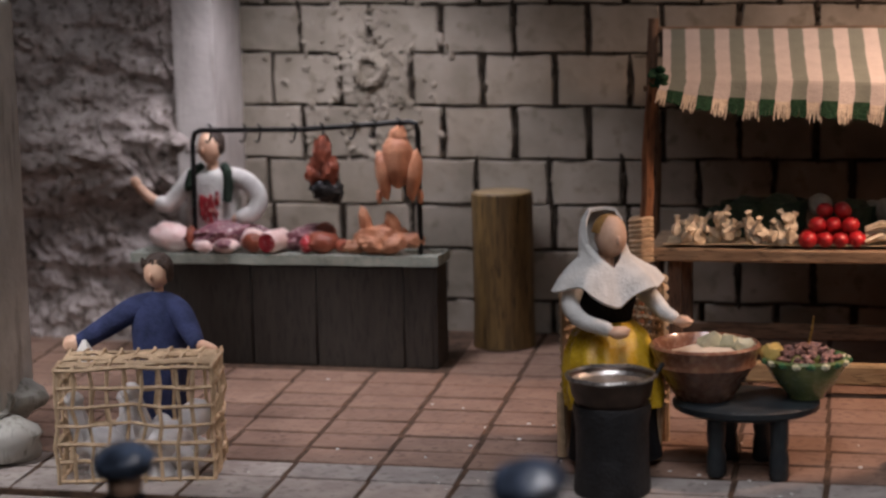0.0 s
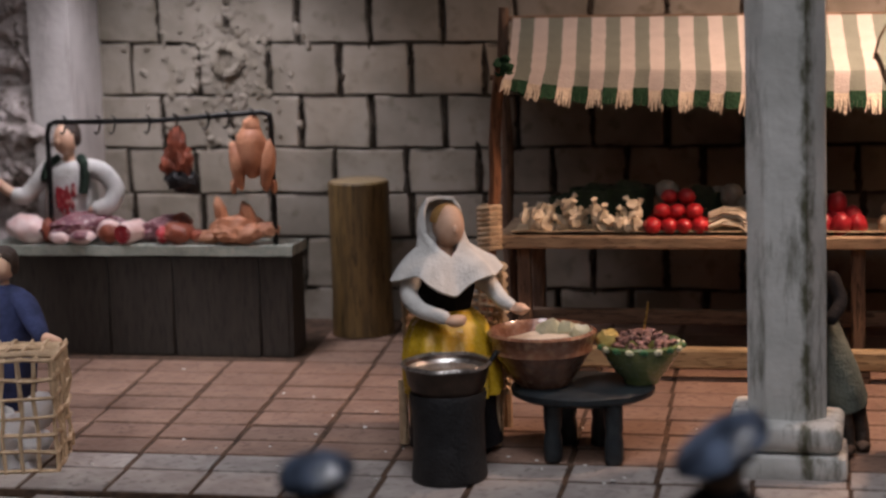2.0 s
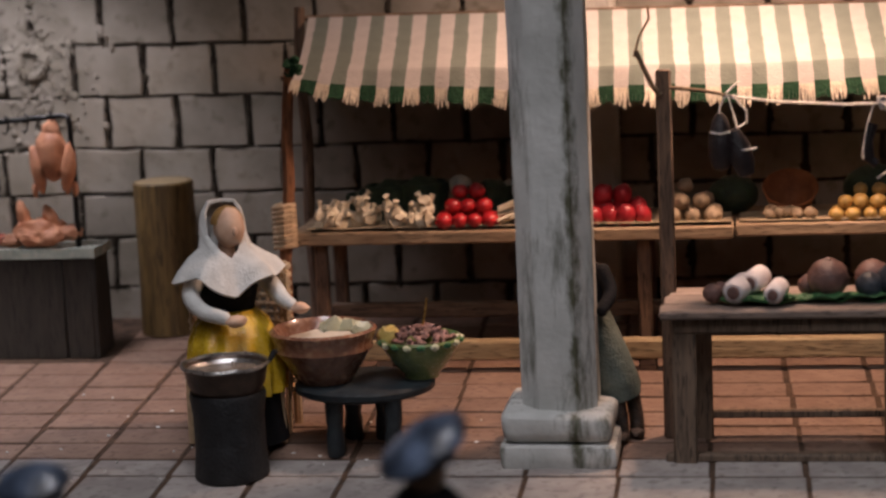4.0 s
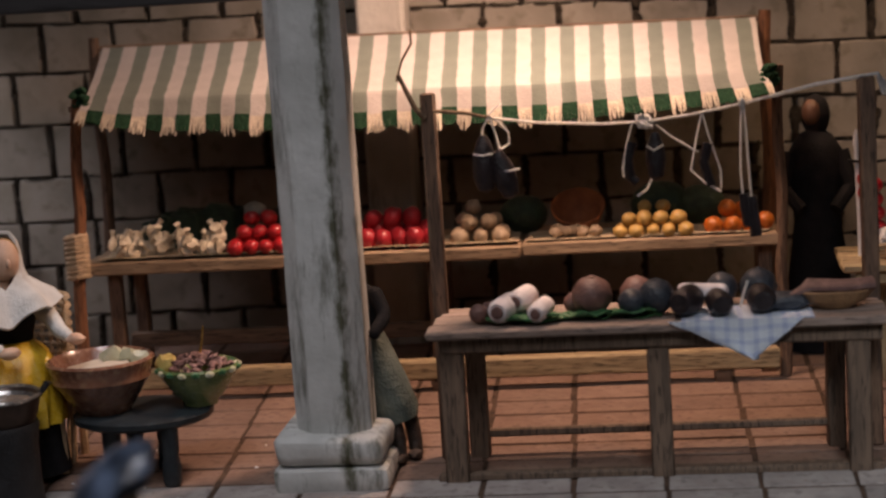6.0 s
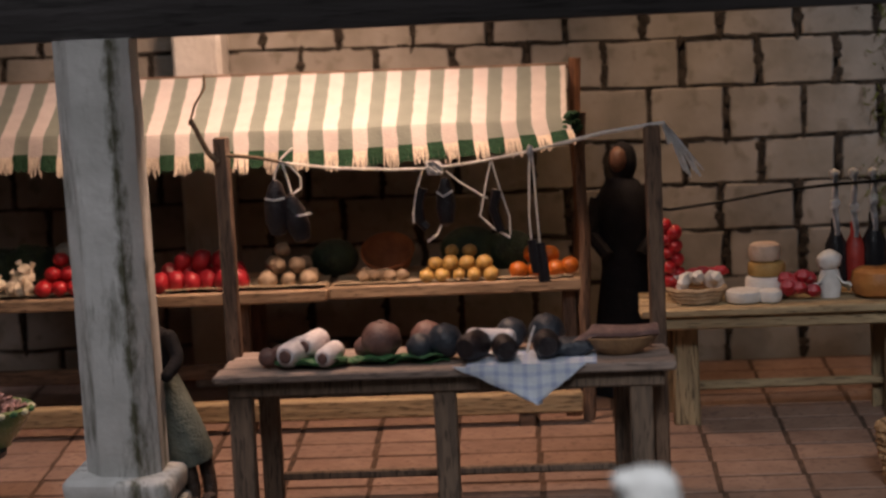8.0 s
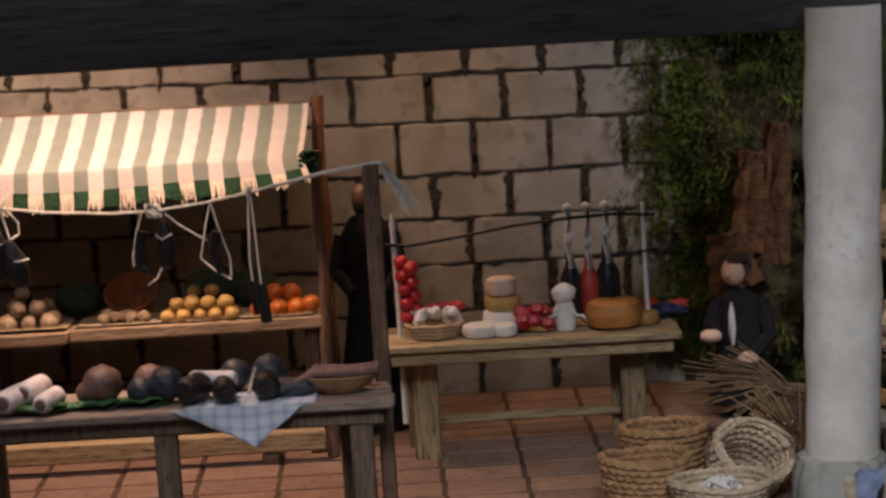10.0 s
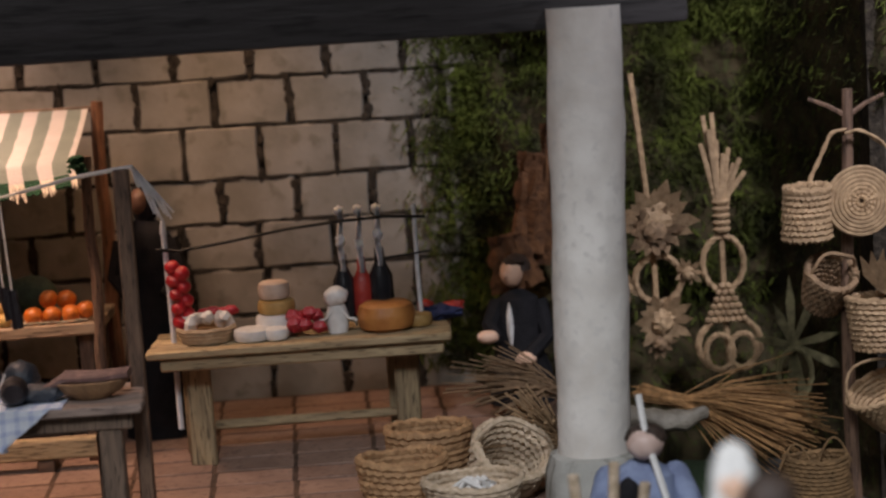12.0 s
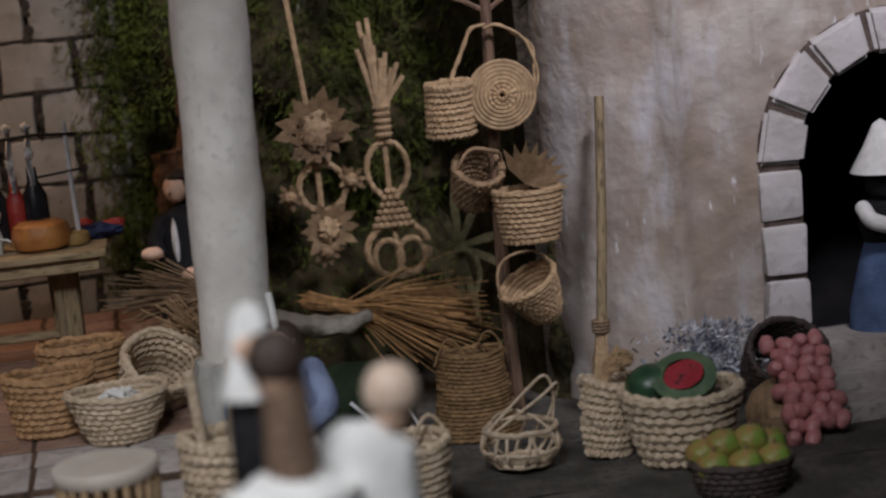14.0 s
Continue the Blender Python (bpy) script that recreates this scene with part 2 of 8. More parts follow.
BROWN = wood("brown_weathered_wood", (0.22, 0.14, 0.09), (0.12, 0.075, 0.05), "X", 0.004)
BROWNZ = wood("brown_weathered_post", (0.2, 0.12, 0.075), (0.1, 0.06, 0.04), "Z", 0.004)
GREYWOODX = wood("grey_brown_board", (0.36, 0.27, 0.22), (0.22, 0.165, 0.135), "X", 0.004)
GREYWOOD = wood("grey_brown_leg", (0.2, 0.135, 0.092), (0.12, 0.083, 0.058), "Z", 0.004)
REDPOLE = wood("red_brown_pole", (0.3, 0.13, 0.06), (0.16, 0.07, 0.035), "Z", 0.004, 0.55)
YELLOWWOOD = wood("pale_yellow_wood", (0.42, 0.32, 0.18), (0.28, 0.2, 0.11), "X", 0.004)
YELLOWZ = wood("pale_yellow_leg", (0.36, 0.27, 0.15), (0.22, 0.16, 0.09), "Z", 0.004)
LOGWOOD = wood("ochre_log", (0.22, 0.14, 0.05), (0.11, 0.07, 0.027), "Z", 0.006, 0.6)
BEAMWOOD = wood("near_black_beam", (0.055, 0.05, 0.05), (0.04, 0.037, 0.036), "X", 0.01, 0.6, 0.2)
BLACK = material("black_iron", (0.02, 0.02, 0.02), (0.012, 0.012, 0.012), 0.004, 0.45, 0.2, metal=0.6)
CLOTHWHITE = material("white_cloth", (0.75, 0.74, 0.71), (0.6, 0.59, 0.56), 0.012, 0.9, 0.25)
AWNING = striped("striped_awning_cloth", (0.545, 0.495, 0.47), (0.37, 0.455, 0.412), 0.02143, 0.5, 0.0144)
HALL = material("dark_hall_paint", (0.06, 0.06, 0.065), (0.045, 0.045, 0.05), 0.3, 0.9, 0.0)

# ---- mesh helpers: shapes are given in tenths of a metre ----
U = 0.1


def fz(y):
    """Height of the gently sloping market floor at depth y."""
    return 0.152 + 0.0574 * y


def box(bm, x0, x1, y0, y1, z0, z1, bevel=0.02, jitter=0.0, seg=1):
    r = bmesh.ops.create_cube(bm, size=1.0)
    vs = r["verts"]
    for v in vs:
        v.co = Vector((x0 + (v.co.x + 0.5) * (x1 - x0), y0 + (v.co.y + 0.5) * (y1 - y0), z0 + (v.co.z + 0.5) * (z1 - z0)))
        if jitter:
            v.co += Vector([random.uniform(-jitter, jitter) for _ in range(3)])
    if bevel:
        es = {e for v in vs for e in v.link_edges}
        r = bmesh.ops.bevel(bm, geom=list(es), offset=bevel, segments=seg, affect="EDGES", profile=0.6)
        vs = list({v for f in r["faces"] for v in f.verts} | {v for v in vs if v.is_valid})
    return vs


def tube(bm, pts, radius, seg=7, radius_end=None, caps=True):
    """A round bar along points."""
    pts = [Vector(p) for p in pts]
    rings, n = [], len(pts)
    side = None
    for i, p in enumerate(pts):
        d = (pts[min(i + 1, n - 1)] - pts[max(i - 1, 0)]).normalized()
        if side is None:
            side = d.orthogonal().normalized()
        side = (side - d * side.dot(d)).normalized()
        up = d.cross(side)
        r = radius if radius_end is None else radius + (radius_end - radius) * i / (n - 1)
        rings.append([bm.verts.new(p + (side * math.cos(a) + up * math.sin(a)) * r) for a in [2 * math.pi * k / seg for k in range(seg)]])
    for a, b in zip(rings, rings[1:]):
        for k in range(seg):
            bm.faces.new((a[k], a[(k + 1) % seg], b[(k + 1) % seg], b[k]))
    if caps:
        bm.faces.new(rings[0][::-1])
        bm.faces.new(rings[-1])
    return [v for r in rings for v in r]


def limb(bm, pts, radius, seg=12, radius_end=None):
    """A soft sleeve or limb: a smooth curve through the points, with rounded ends."""
    pts = [Vector(p) for p in pts]
    ext = [pts[0] * 2 - pts[1]] + pts + [pts[-1] * 2 - pts[-2]]
    fine = []
    for i in range(1, len(ext) - 2):
        p0, p1, p2, p3 = ext[i - 1 : i + 3]
        for k in range(5):
            t = k / 5
            fine.append(0.5 * (p1 * 2 + (p2 - p0) * t + (p0 * 2 - p1 * 5 + p2 * 4 - p3) * t * t + (p1 * 3 - p0 - p2 * 3 + p3) * t ** 3))
    fine.append(pts[-1])
    end = radius if radius_end is None else radius_end
    vs = tube(bm, fine, radius, 12, end)
    vs += blob(bm, pts[0], (radius,) * 3, 0, 1, 2) + blob(bm, pts[-1], (end,) * 3, 0, 1, 2)
    return vs


def lathe(bm, profile, seg=24, at=(0, 0, 0), squash=1.0, wobble=0.0, turn=None):
    """A turned body from (radius, height) pairs, round the z axis."""
    rings = []
    made = []
    m = Matrix.Translation(at) @ (turn.to_4x4() if turn else Matrix.Identity(4))
    for r, z in profile:
        if r < 1e-5:
            v = bm.verts.new(m @ Vector((0, 0, z)))
            rings.append([v] * seg)
            made.append(v)
            continue
        ring = []
        for k in range(seg):
            a = 2 * math.pi * k / seg
            rr = r * (1 + wobble * noise.noise(Vector((math.cos(a) * 2 + at[0], math.sin(a) * 2 + at[1], z * 4))))
            ring.append(bm.verts.new(m @ Vector((rr * math.cos(a), rr * math.sin(a) * squash, z))))
        rings.append(ring)
        made += ring
    for a, b in zip(rings, rings[1:]):
        for k in range(seg):
            q = [a[k], a[(k + 1) % seg], b[(k + 1) % seg], b[k]]
            u = []
            for v in q:
                if v not in u:
                    u.append(v)
            if len(u) > 2:
                bm.faces.new(u)
    return made


def blob(bm, at, radii, rough=0.15, freq=1.5, level=2, turn=None, seed=0.0):
    """A rounded lump with an uneven skin."""
    r = bmesh.ops.create_icosphere(bm, subdivisions=level, radius=1.0)
    m = turn.to_4x4() if turn else Matrix.Identity(4)
    for v in r["verts"]:
        k = 1 + rough * noise.noise(v.co * freq + Vector((at[0] * 7 + seed, at[1] * 7, at[2] * 7)))
        c = Vector((v.co.x * radii[0] * k, v.co.y * radii[1] * k, v.co.z * radii[2] * k))
        v.co = Vector(at) + m @ c
    return r["verts"]


def sheet(bm, cols, rows, place, thick=0.02):
    """A cloth or plate with thickness: place(u, v) gives the point for u, v from 0 to 1."""
    grid = [[bm.verts.new(place(i / cols, j / rows)) for i in range(cols + 1)] for j in range(rows + 1)]
    faces = [bm.faces.new((grid[j][i], grid[j][i + 1], grid[j + 1][i + 1], grid[j + 1][i])) for j in range(rows) for i in range(cols)]
    bmesh.ops.recalc_face_normals(bm, faces=faces)
    bmesh.ops.solidify(bm, geom=faces, thickness=thick)


def part(name, bm, mat, parent=None, label="", smooth=True, at=None):
    """Links a bmesh as one mesh, under a thing or part if there is one; at: its origin, in tenths of a metre."""
    me = bpy.data.meshes.new(name)
    if at is not None:
        bmesh.ops.translate(bm, verts=bm.verts, vec=-Vector(at))
    bmesh.ops.scale(bm, verts=bm.verts, vec=(U, U, U))
    bmesh.ops.recalc_face_normals(bm, faces=bm.faces)
    bm.to_mesh(me)
    bm.free()
    for m in (mat if isinstance(mat, (list, tuple)) else [mat]):
        me.materials.append(m)
    if smooth:
        for p in me.polygons:
            p.use_smooth = True
        me.set_sharp_from_angle(angle=radians(38))
    ob = new(name, me)
    if at is not None:
        ob.location = Vector(at) * U
    if parent:
        ob.parent = parent
    if label:
        ob["label"] = label
    return ob


def thing(name, at, label, category, group="", kind=""):
    """An Empty at the base of a thing; its parts are built round it, in its own measures."""
    ob = new(name)
    ob.empty_display_size = 0.02
    ob.location = Vector(at) * U
    return tagged(ob, label, category, group, kind)


def solo(name, bm, mat, at, label, category, group="", kind="", smooth=True):
    """A thing of one mesh, built round its own base point."""
    ob = part(name, bm, mat, None, "", smooth)
    ob.location = Vector(at) * U
    return tagged(ob, label, category, group, kind)


def BM():
    return bmesh.new()


class Build:
    """One mesh of several materials: every shape added takes the material number that is set."""

    def __init__(self):
        self.bm = bmesh.new()

    def add(self, number, shape, *args, **more):
        before = set(self.bm.faces)
        made = shape(self.bm, *args, **more)
        for f in self.bm.faces:
            if f not in before:
                f.material_index = number
        return made


def turned(rx=0, ry=0, rz=0):
    return Euler([radians(a) for a in (rx, ry, rz)]).to_matrix()


def dome(bm, at, radii, z_low=-0.3, seg=20, rings=8):
    """The upper part of a round form, open below."""
    prof = []
    for i in range(rings + 1):
        s = z_low + (1 - z_low) * i / rings
        prof.append((math.sqrt(max(0.0, 1 - s * s)), s))
    vs = lathe(bm, prof, seg)
    for v in vs:
        v.co = Vector(at) + Vector((v.co.x * radii[0], v.co.y * radii[1], v.co.z * radii[2]))
    return vs


# ---- the hall round the model ----
bm = BM()
box(bm, -14, 28, -32, 9, -8, 13, 0)
bmesh.ops.reverse_faces(bm, faces=bm.faces)
hall = part("wall_hall", bm, HALL, None, "", False)
tagged(hall, "dark painted exhibition hall enclosing the model", "wall", kind="structure")

# ---- back wall of plaster blocks ----
LEVEL_LEFT = [-0.1, 0.40, 0.82, 1.18, 1.55, 1.98, 2.40, 2.79, 3.2, 3.6]
LEVEL_RIGHT = [-0.1, 0.42, 0.80, 1.17, 1.53, 1.88, 2.28, 2.65, 2.97, 3.35]
PITCH = 0.588
PHASE = [0.3, 0.58, 0.32, 0.87, 0.6, 0.93, 0.6, 0.9, 0.6]


def course(i, x):
    return LEVEL_LEFT[i] + (LEVEL_RIGHT[i] - LEVEL_LEFT[i]) * x / 9.0 + 0.012 * noise.noise(Vector((x * 1.3, i * 3.1, 0)))


bm = BM()
box(bm, -3.6, 13.2, 0.055, 0.4, -0.7, 3.6, 0)
wall_back = tagged(part("wall_back", bm, JOINT, None, "", False), "pale plaster block wall with dark carved joints", "wall", kind="structure")

# pale post set against the wall
bm = BM()
box(bm, 4.36, 4.74, -0.3, 0.05, -0.1, 3.6, 0.03, 0.01)
tagged(part("trim", bm, WHITE_PLASTER), "pale plastered post against the block wall", "post", kind="structure")

# rough plaster patch with a ring boss
bm = BM()
for k in range(420):
    a, r = random.uniform(0, 6.28), abs(random.gauss(0, 0.34))
    x, z = r * math.cos(a) * 0.9 - 0.02, 2.26 + r * math.sin(a) * 1.3
    if z > 1.5:
        blob(bm, (x, 0.0, z), (random.uniform(0.012, 0.04), random.uniform(0.012, 0.028), random.uniform(0.014, 0.05)), 0.7, 4, 1, Matrix.Rotation(random.uniform(-0.6, 0.6), 3, "Y"))
for k in range(16):
    a = 2 * math.pi * k / 16
    blob(bm, (0.11 * math.cos(a), -0.03, 2.27 + 0.11 * math.sin(a)), (0.05, 0.035, 0.045), 0.6, 3, 1)
tagged(part("plaster_patch", bm, STONE), "rough plaster patch with a ring boss", "plaster", kind="structure")

# ---- market floor and the lower street ----
bm = BM()
vs = [bm.verts.new(p) for p in ((-4.2, 0.3, fz(0.3) - 0.009), (10.95, 0.3, fz(0.3) - 0.009), (10.95, -4.2, fz(-4.2) - 0.009), (-4.2, -4.2, fz(-4.2) - 0.009))]
lo = [bm.verts.new((v.co.x, v.co.y, -0.7)) for v in vs]
bm.faces.new(vs)
for i in range(4):
    bm.faces.new((vs[i], vs[(i + 1) % 4], lo[(i + 1) % 4], lo[i]))
floor = tagged(part("floor", bm, FLOORBED, None, "", False), "raised market floor of clay pavers", "floor", kind="structure")
bm = BM()
n = 60
for (x0, x1, y0, y1, z0) in ((-14, 28, -13, -4.25, -0.52), (10.9, 28, -4.25, 3, -0.52)):
    g = [[bm.verts.new((x0 + (x1 - x0) * i / n, y0 + (y1 - y0) * j / n, z0 + 0.03 * noise.noise(Vector((x0 + (x1 - x0) * i / n, y0 + (y1 - y0) * j / n, 0)) * 1.7))) for i in range(n + 1)] for j in range(n + 1)]
    for j in range(n):
        for i in range(n):
            bm.faces.new((g[j][i], g[j][i + 1], g[j + 1][i + 1], g[j + 1][i]))
STREET = material("street_grey_brown", (0.1, 0.09, 0.078), (0.045, 0.041, 0.035), 0.03, 0.8, 0.6, fleck=(0.05, 0.05, 0.045), fleck_size=0.005)
tagged(part("ground", bm, STREET), "grey brown plastered street in front of the market", "ground", kind="structure")
bm = BM()
x = -4.2
while x < 10.9:
    w = random.uniform(0.55, 0.8)
    box(bm, x, x + w - 0.02, -4.62, -4.22, -0.7, fz(-4.3) - random.uniform(0.02, 0.04), 0.03, 0.01)
    x += w
tagged(part("kerb", bm, PAVER_GREY), "row of grey kerb stones along the market floor", "kerb", kind="structure")

# ---- columns ----
def square_column(name, x, y, half, z0, z1, base, label, lean=0.0, mat=None):
    ob = thing(name, (x, y, fz(y)), label, "column", "market columns")
    bm = BM()
    seg, rings = 40, 26
    g = []
    for j in range(rings + 1):
        z = z0 + (z1 - z0) * j / rings
        ring = []
        for k in range(seg):
            a = 2 * math.pi * k / seg
            c, s = math.cos(a), math.sin(a)
            r = half / max(abs(c), abs(s), (abs(c) + abs(s)) / 1.52)
            r *= 1 + 0.02 * noise.noise(Vector((c * 2 + x, s * 2, z * 2.5))) + 0.012 * noise.noise(Vector((c * 6, s * 6 + x, z * 9)))
            ring.append(bm.verts.new((r * c + lean * (z - z0), r * s, z - fz(y))))
        g.append(ring)
    for a, b in zip(g, g[1:]):
        for k in range(seg):
            bm.faces.new((a[k], a[(k + 1) % seg], b[(k + 1) % seg], b[k]))
    bm.faces.new(g[-1])
    part("shaft", bm, mat or PLASTER, ob)
    bm = BM()
    w = base
    box(bm, -w, w, -w, w, -0.03, 0.13, 0.05, 0.015, 2)
    part("plinth", bm, mat or PLASTER, ob)
    bm = BM()
    box(bm, -w * 0.96, w * 0.96, -w * 0.96, w * 0.96, 0.13, z0 - fz(y) + 0.04, 0.07, 0.02, 3)
    part("base_moulding", bm, mat or PLASTER, ob)
    return ob


square_column("column", 4.55, -3.3, 0.232, 0.24, 2.96, 0.36, "square grey plaster column with rounded corners and stone base", -0.006, COLUMN_PLASTER)

ob = thing("column", (10.68, -3.4, fz(-3.4)), "round pale plaster column on a drum base", "column", "market columns")
bm = BM()
lathe(bm, [(0.228 - 0.006 * math.sin(i * 0.45), 0.4 + i * 0.0825) for i in range(34)], 44, (0, 0, 0), 1.0, 0.03)
for v in bm.verts:
    k = 1 + 0.025 * noise.noise(v.co * 6.5) + 0.012 * noise.noise(v.co * 17)
    v.co.x, v.co.y = v.co.x * k, v.co.y * k
    v.co.x += 0.03 * (v.co.z - 0.4)
part("shaft", bm, ROUND_PLASTER, ob)
bm = BM()
lathe(bm, [(0.0, -0.03), (0.3, -0.03), (0.315, 0.1), (0.3, 0.3), (0.27, 0.4), (0.2, 0.43), (0, 0.43)], 28, (0, 0, 0), 1.0, 0.08)
part("base_drum", bm, PLASTER, ob)

ob = thing("column", (-1.78, -3.5, fz(-3.5)), "grey plaster column on a rounded rubble base", "column", "market columns")
bm = BM()
box(bm, -0.3, 0.3, -0.26, 0.26, 0.3, 3.0, 0.06, 0.01, 3)
part("shaft", bm, WHITE_PLASTER, ob)
for dx, dy, z, r in ((0.2, -0.15, 0.12, 0.3), (-0.2, -0.1, 0.12, 0.3), (0.15, 0.1, 0.34, 0.26), (0.05, -0.15, 0.36, 0.28), (-0.25, 0.1, 0.36, 0.26)):
    bm = BM()
    blob(bm, (dx, dy, z), (r, r * 0.9, r * 0.62), 0.35, 1.6, 3)
    part("base_stone", bm, PLASTER, ob)

# pillar by the rock
bm = BM()
box(bm, -1.44, -1.09, -0.62, 0.05, -0.1, 3.6, 0.03, 0.008, 2)
tagged(part("pillar", bm, streaked("pillar_plaster", (0.5, 0.47, 0.45), (0.42, 0.39, 0.37), (0.33, 0.3, 0.28))), "whitewashed square pillar beside the rock", "pillar", kind="structure")

# ---- rock on the left ----
bm = BM()
nu, nv = 170, 170


def rockface(u, v):
    x, z = -4.2 + 3.0 * u, -0.2 + 3.9 * v
    p = Vector((x, 0, z))
    d = 0.2 * noise.fractal(Vector((x + z * 0.5, 0, z * 1.6)) * 0.9, 0.9, 2.1, 6) + 0.05 * noise.noise(Vector((x * 3, 0, z * 6))) + 0.06 * abs(noise.noise(Vector((x * 9 + z * 3, 2, z * 6)))) + 0.03 * noise.noise(Vector((x * 22, 2, z * 16)))
    hollow = 0.14 * math.exp(-((z - 0.55) / 0.5) ** 2)
    return Vector((x + 0.1 * noise.noise(p * 3), -0.5 - d + hollow - 0.25 * (1 - u), z))


sheet(bm, nu, nv, rockface, 0.05)
tagged(part("rock", bm, ROCK), "dark craggy rock face beside the butcher", "rock", kind="structure")

# ---- beam and ceiling over the front ----
bm = BM()
box(bm, -4.2, 11.4, -3.34, -2.94, 2.95, 3.5, 0.03, 0.0, 2)
tagged(part("beam", bm, BEAMWOOD), "long near-black wooden beam over the columns", "beam", kind="structure")

# ---- tower wall with arched doorway on the right ----
AX, AZ, AR = 15.28, 1.0, 0.72
TY = -2.55
bm = BM()
x0, x1 = 12.9, 17.5
# front face as a sheet with an arched hole, then thickness
cols, rows = 110, 74
g = {}
for i in range(cols + 1):
    for j in range(rows + 1):
        x, z = x0 + (x1 - x0) * i / cols, -0.7 + 4.4 * j / rows
        inside = (abs(x - AX) < AR and z < AZ) or ((x - AX) ** 2 + (z - AZ) ** 2 < AR * AR)
        round_off = min(0.84, max(0.0, 13.73 - x))
        y = TY + 0.85 - math.sqrt(0.85 ** 2 - round_off ** 2) + 0.05 * noise.noise(Vector((x * 1.5, 0, z * 1.2))) + 0.016 * noise.noise(Vector((x * 6, 3, z * 6))) - 0.07 * math.exp(-((x - 13.72 - 0.04 * noise.noise(Vector((3, 1, z * 1.4)))) / 0.07) ** 2)
        if not inside:
            g[i, j] = bm.verts.new((x, y, z))
for i in range(cols):
    for j in range(rows):
        k = [(i, j), (i + 1, j), (i + 1, j + 1), (i, j + 1)]
        if all(q in g for q in k):
            bm.faces.new([g[q] for q in k])
bmesh.ops.recalc_face_normals(bm, faces=bm.faces)
for f in bm.faces:
    if f.normal.y > 0:
        f.normal_flip()
for f in bmesh.ops.extrude_face_region(bm, geom=bm.faces[:])["geom"]:
    if isinstance(f, bmesh.types.BMVert):
        f.co.y += 0.3
TOWER = material("tower_plaster", (0.5, 0.445, 0.405), (0.29, 0.23, 0.185), 0.075, 0.42, 0.5, fleck_size=0.009, spread=0.02, bump_size=0.003)
run_down(TOWER, 21.0, 0.4, 0.46, 0.64, (0.3, 0.235, 0.185))
run_down(TOWER, 60.0, 0.1, 0.55, 0.74, (0.33, 0.28, 0.24))
run_down(TOWER, 30.0, 0.3, 0.54, 0.72, (0.5, 0.49, 0.5))
run_down(TOWER, 150.0, 0.22, 0.64, 0.72, (0.7, 0.69, 0.7))
wall_tower = tagged(part("wall_tower", bm, TOWER), "stained plaster tower wall with an arched doorway", "wall", kind="structure")
# side of the tower running back to the block wall;
# its near-black joint colour stands in for shade
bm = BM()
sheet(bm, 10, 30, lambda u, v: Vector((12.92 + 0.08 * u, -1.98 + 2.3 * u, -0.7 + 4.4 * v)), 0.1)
tagged(part("wall_tower_side", bm, JOINT), "side of the tower wall, coloured near-black to read as shade", "wall", kind="structure")
VOUSSOIR = material("door_stone", (0.58, 0.55, 0.54), (0.46, 0.43, 0.41), 0.04, 0.8, 0.35, fleck=(0.43, 0.4, 0.38), fleck_size=0.01, spread=0.05)
# string course above the doorway
bm = BM()
x = 13.72
while x < 17.3:
    w = random.uniform(0.5, 0.75)
    box(bm, x, x + w - 0.015, TY - 0.14, TY + 0.05, 2.46 + random.uniform(-0.01, 0.01), 2.72, 0.03, 0.012, 2)
    x += w
tagged(part("string_course", bm, PLASTER), "projecting grey stone course over the doorway", "ledge", kind="structure")
# room behind the door: a box whose near-black colour stands for the shade inside
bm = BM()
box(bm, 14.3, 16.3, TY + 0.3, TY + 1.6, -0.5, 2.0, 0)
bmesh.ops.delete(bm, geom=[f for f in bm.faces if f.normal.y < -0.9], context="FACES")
DARKROOM = material("doorway_shade_black", (0.02, 0.018, 0.02), (0.012, 0.011, 0.012), 0.02, 0.9, 0.0)
tagged(part("wall_doorway", bm, DARKROOM, None, "", False), "near-black box behind the arched doorway, coloured as unlit room", "wall", kind="structure")
# ---- more materials ----
SKIN = material("painted_clay_skin", (0.72, 0.48, 0.34), (0.62, 0.38, 0.26), 0.01, 0.5, 0.1, spread=0.03)
HAIR = material("dark_brown_hair_paint", (0.05, 0.03, 0.02), (0.03, 0.02, 0.015), 0.004, 0.6, 0.5)
BLONDE = material("ochre_hair_paint", (0.4, 0.22, 0.07), (0.28, 0.15, 0.05), 0.004, 0.6, 0.4)
NAVY = material("navy_cloth", (0.035, 0.045, 0.11), (0.02, 0.027, 0.065), 0.01, 0.9, 0.3)
YELLOW = material("yellow_satin_skirt", (0.62, 0.4, 0.03), (0.45, 0.27, 0.015), 0.012, 0.28, 0.25)
BLACKCLOTH = material("black_cloth", (0.015, 0.014, 0.016), (0.009, 0.009, 0.01), 0.01, 0.85, 0.3)
GREENBLACK = material("dark_green_waistcoat", (0.03, 0.05, 0.035), (0.02, 0.03, 0.025), 0.01, 0.9, 0.3)
FAT = material("pink_white_fat", (0.82, 0.66, 0.63), (0.7, 0.47, 0.44), 0.008, 0.4, 0.2)
PURPLE_MEAT = material("marbled_purple_meat", (0.3, 0.13, 0.15), (0.16, 0.06, 0.08), 0.006, 0.4, 0.3, fleck=(0.5, 0.36, 0.36), fleck_size=0.003)
RED_MEAT = material("red_meat", (0.42, 0.04, 0.05), (0.26, 0.02, 0.03), 0.006, 0.35, 0.2, fleck=(0.6, 0.3, 0.28), fleck_size=0.004)
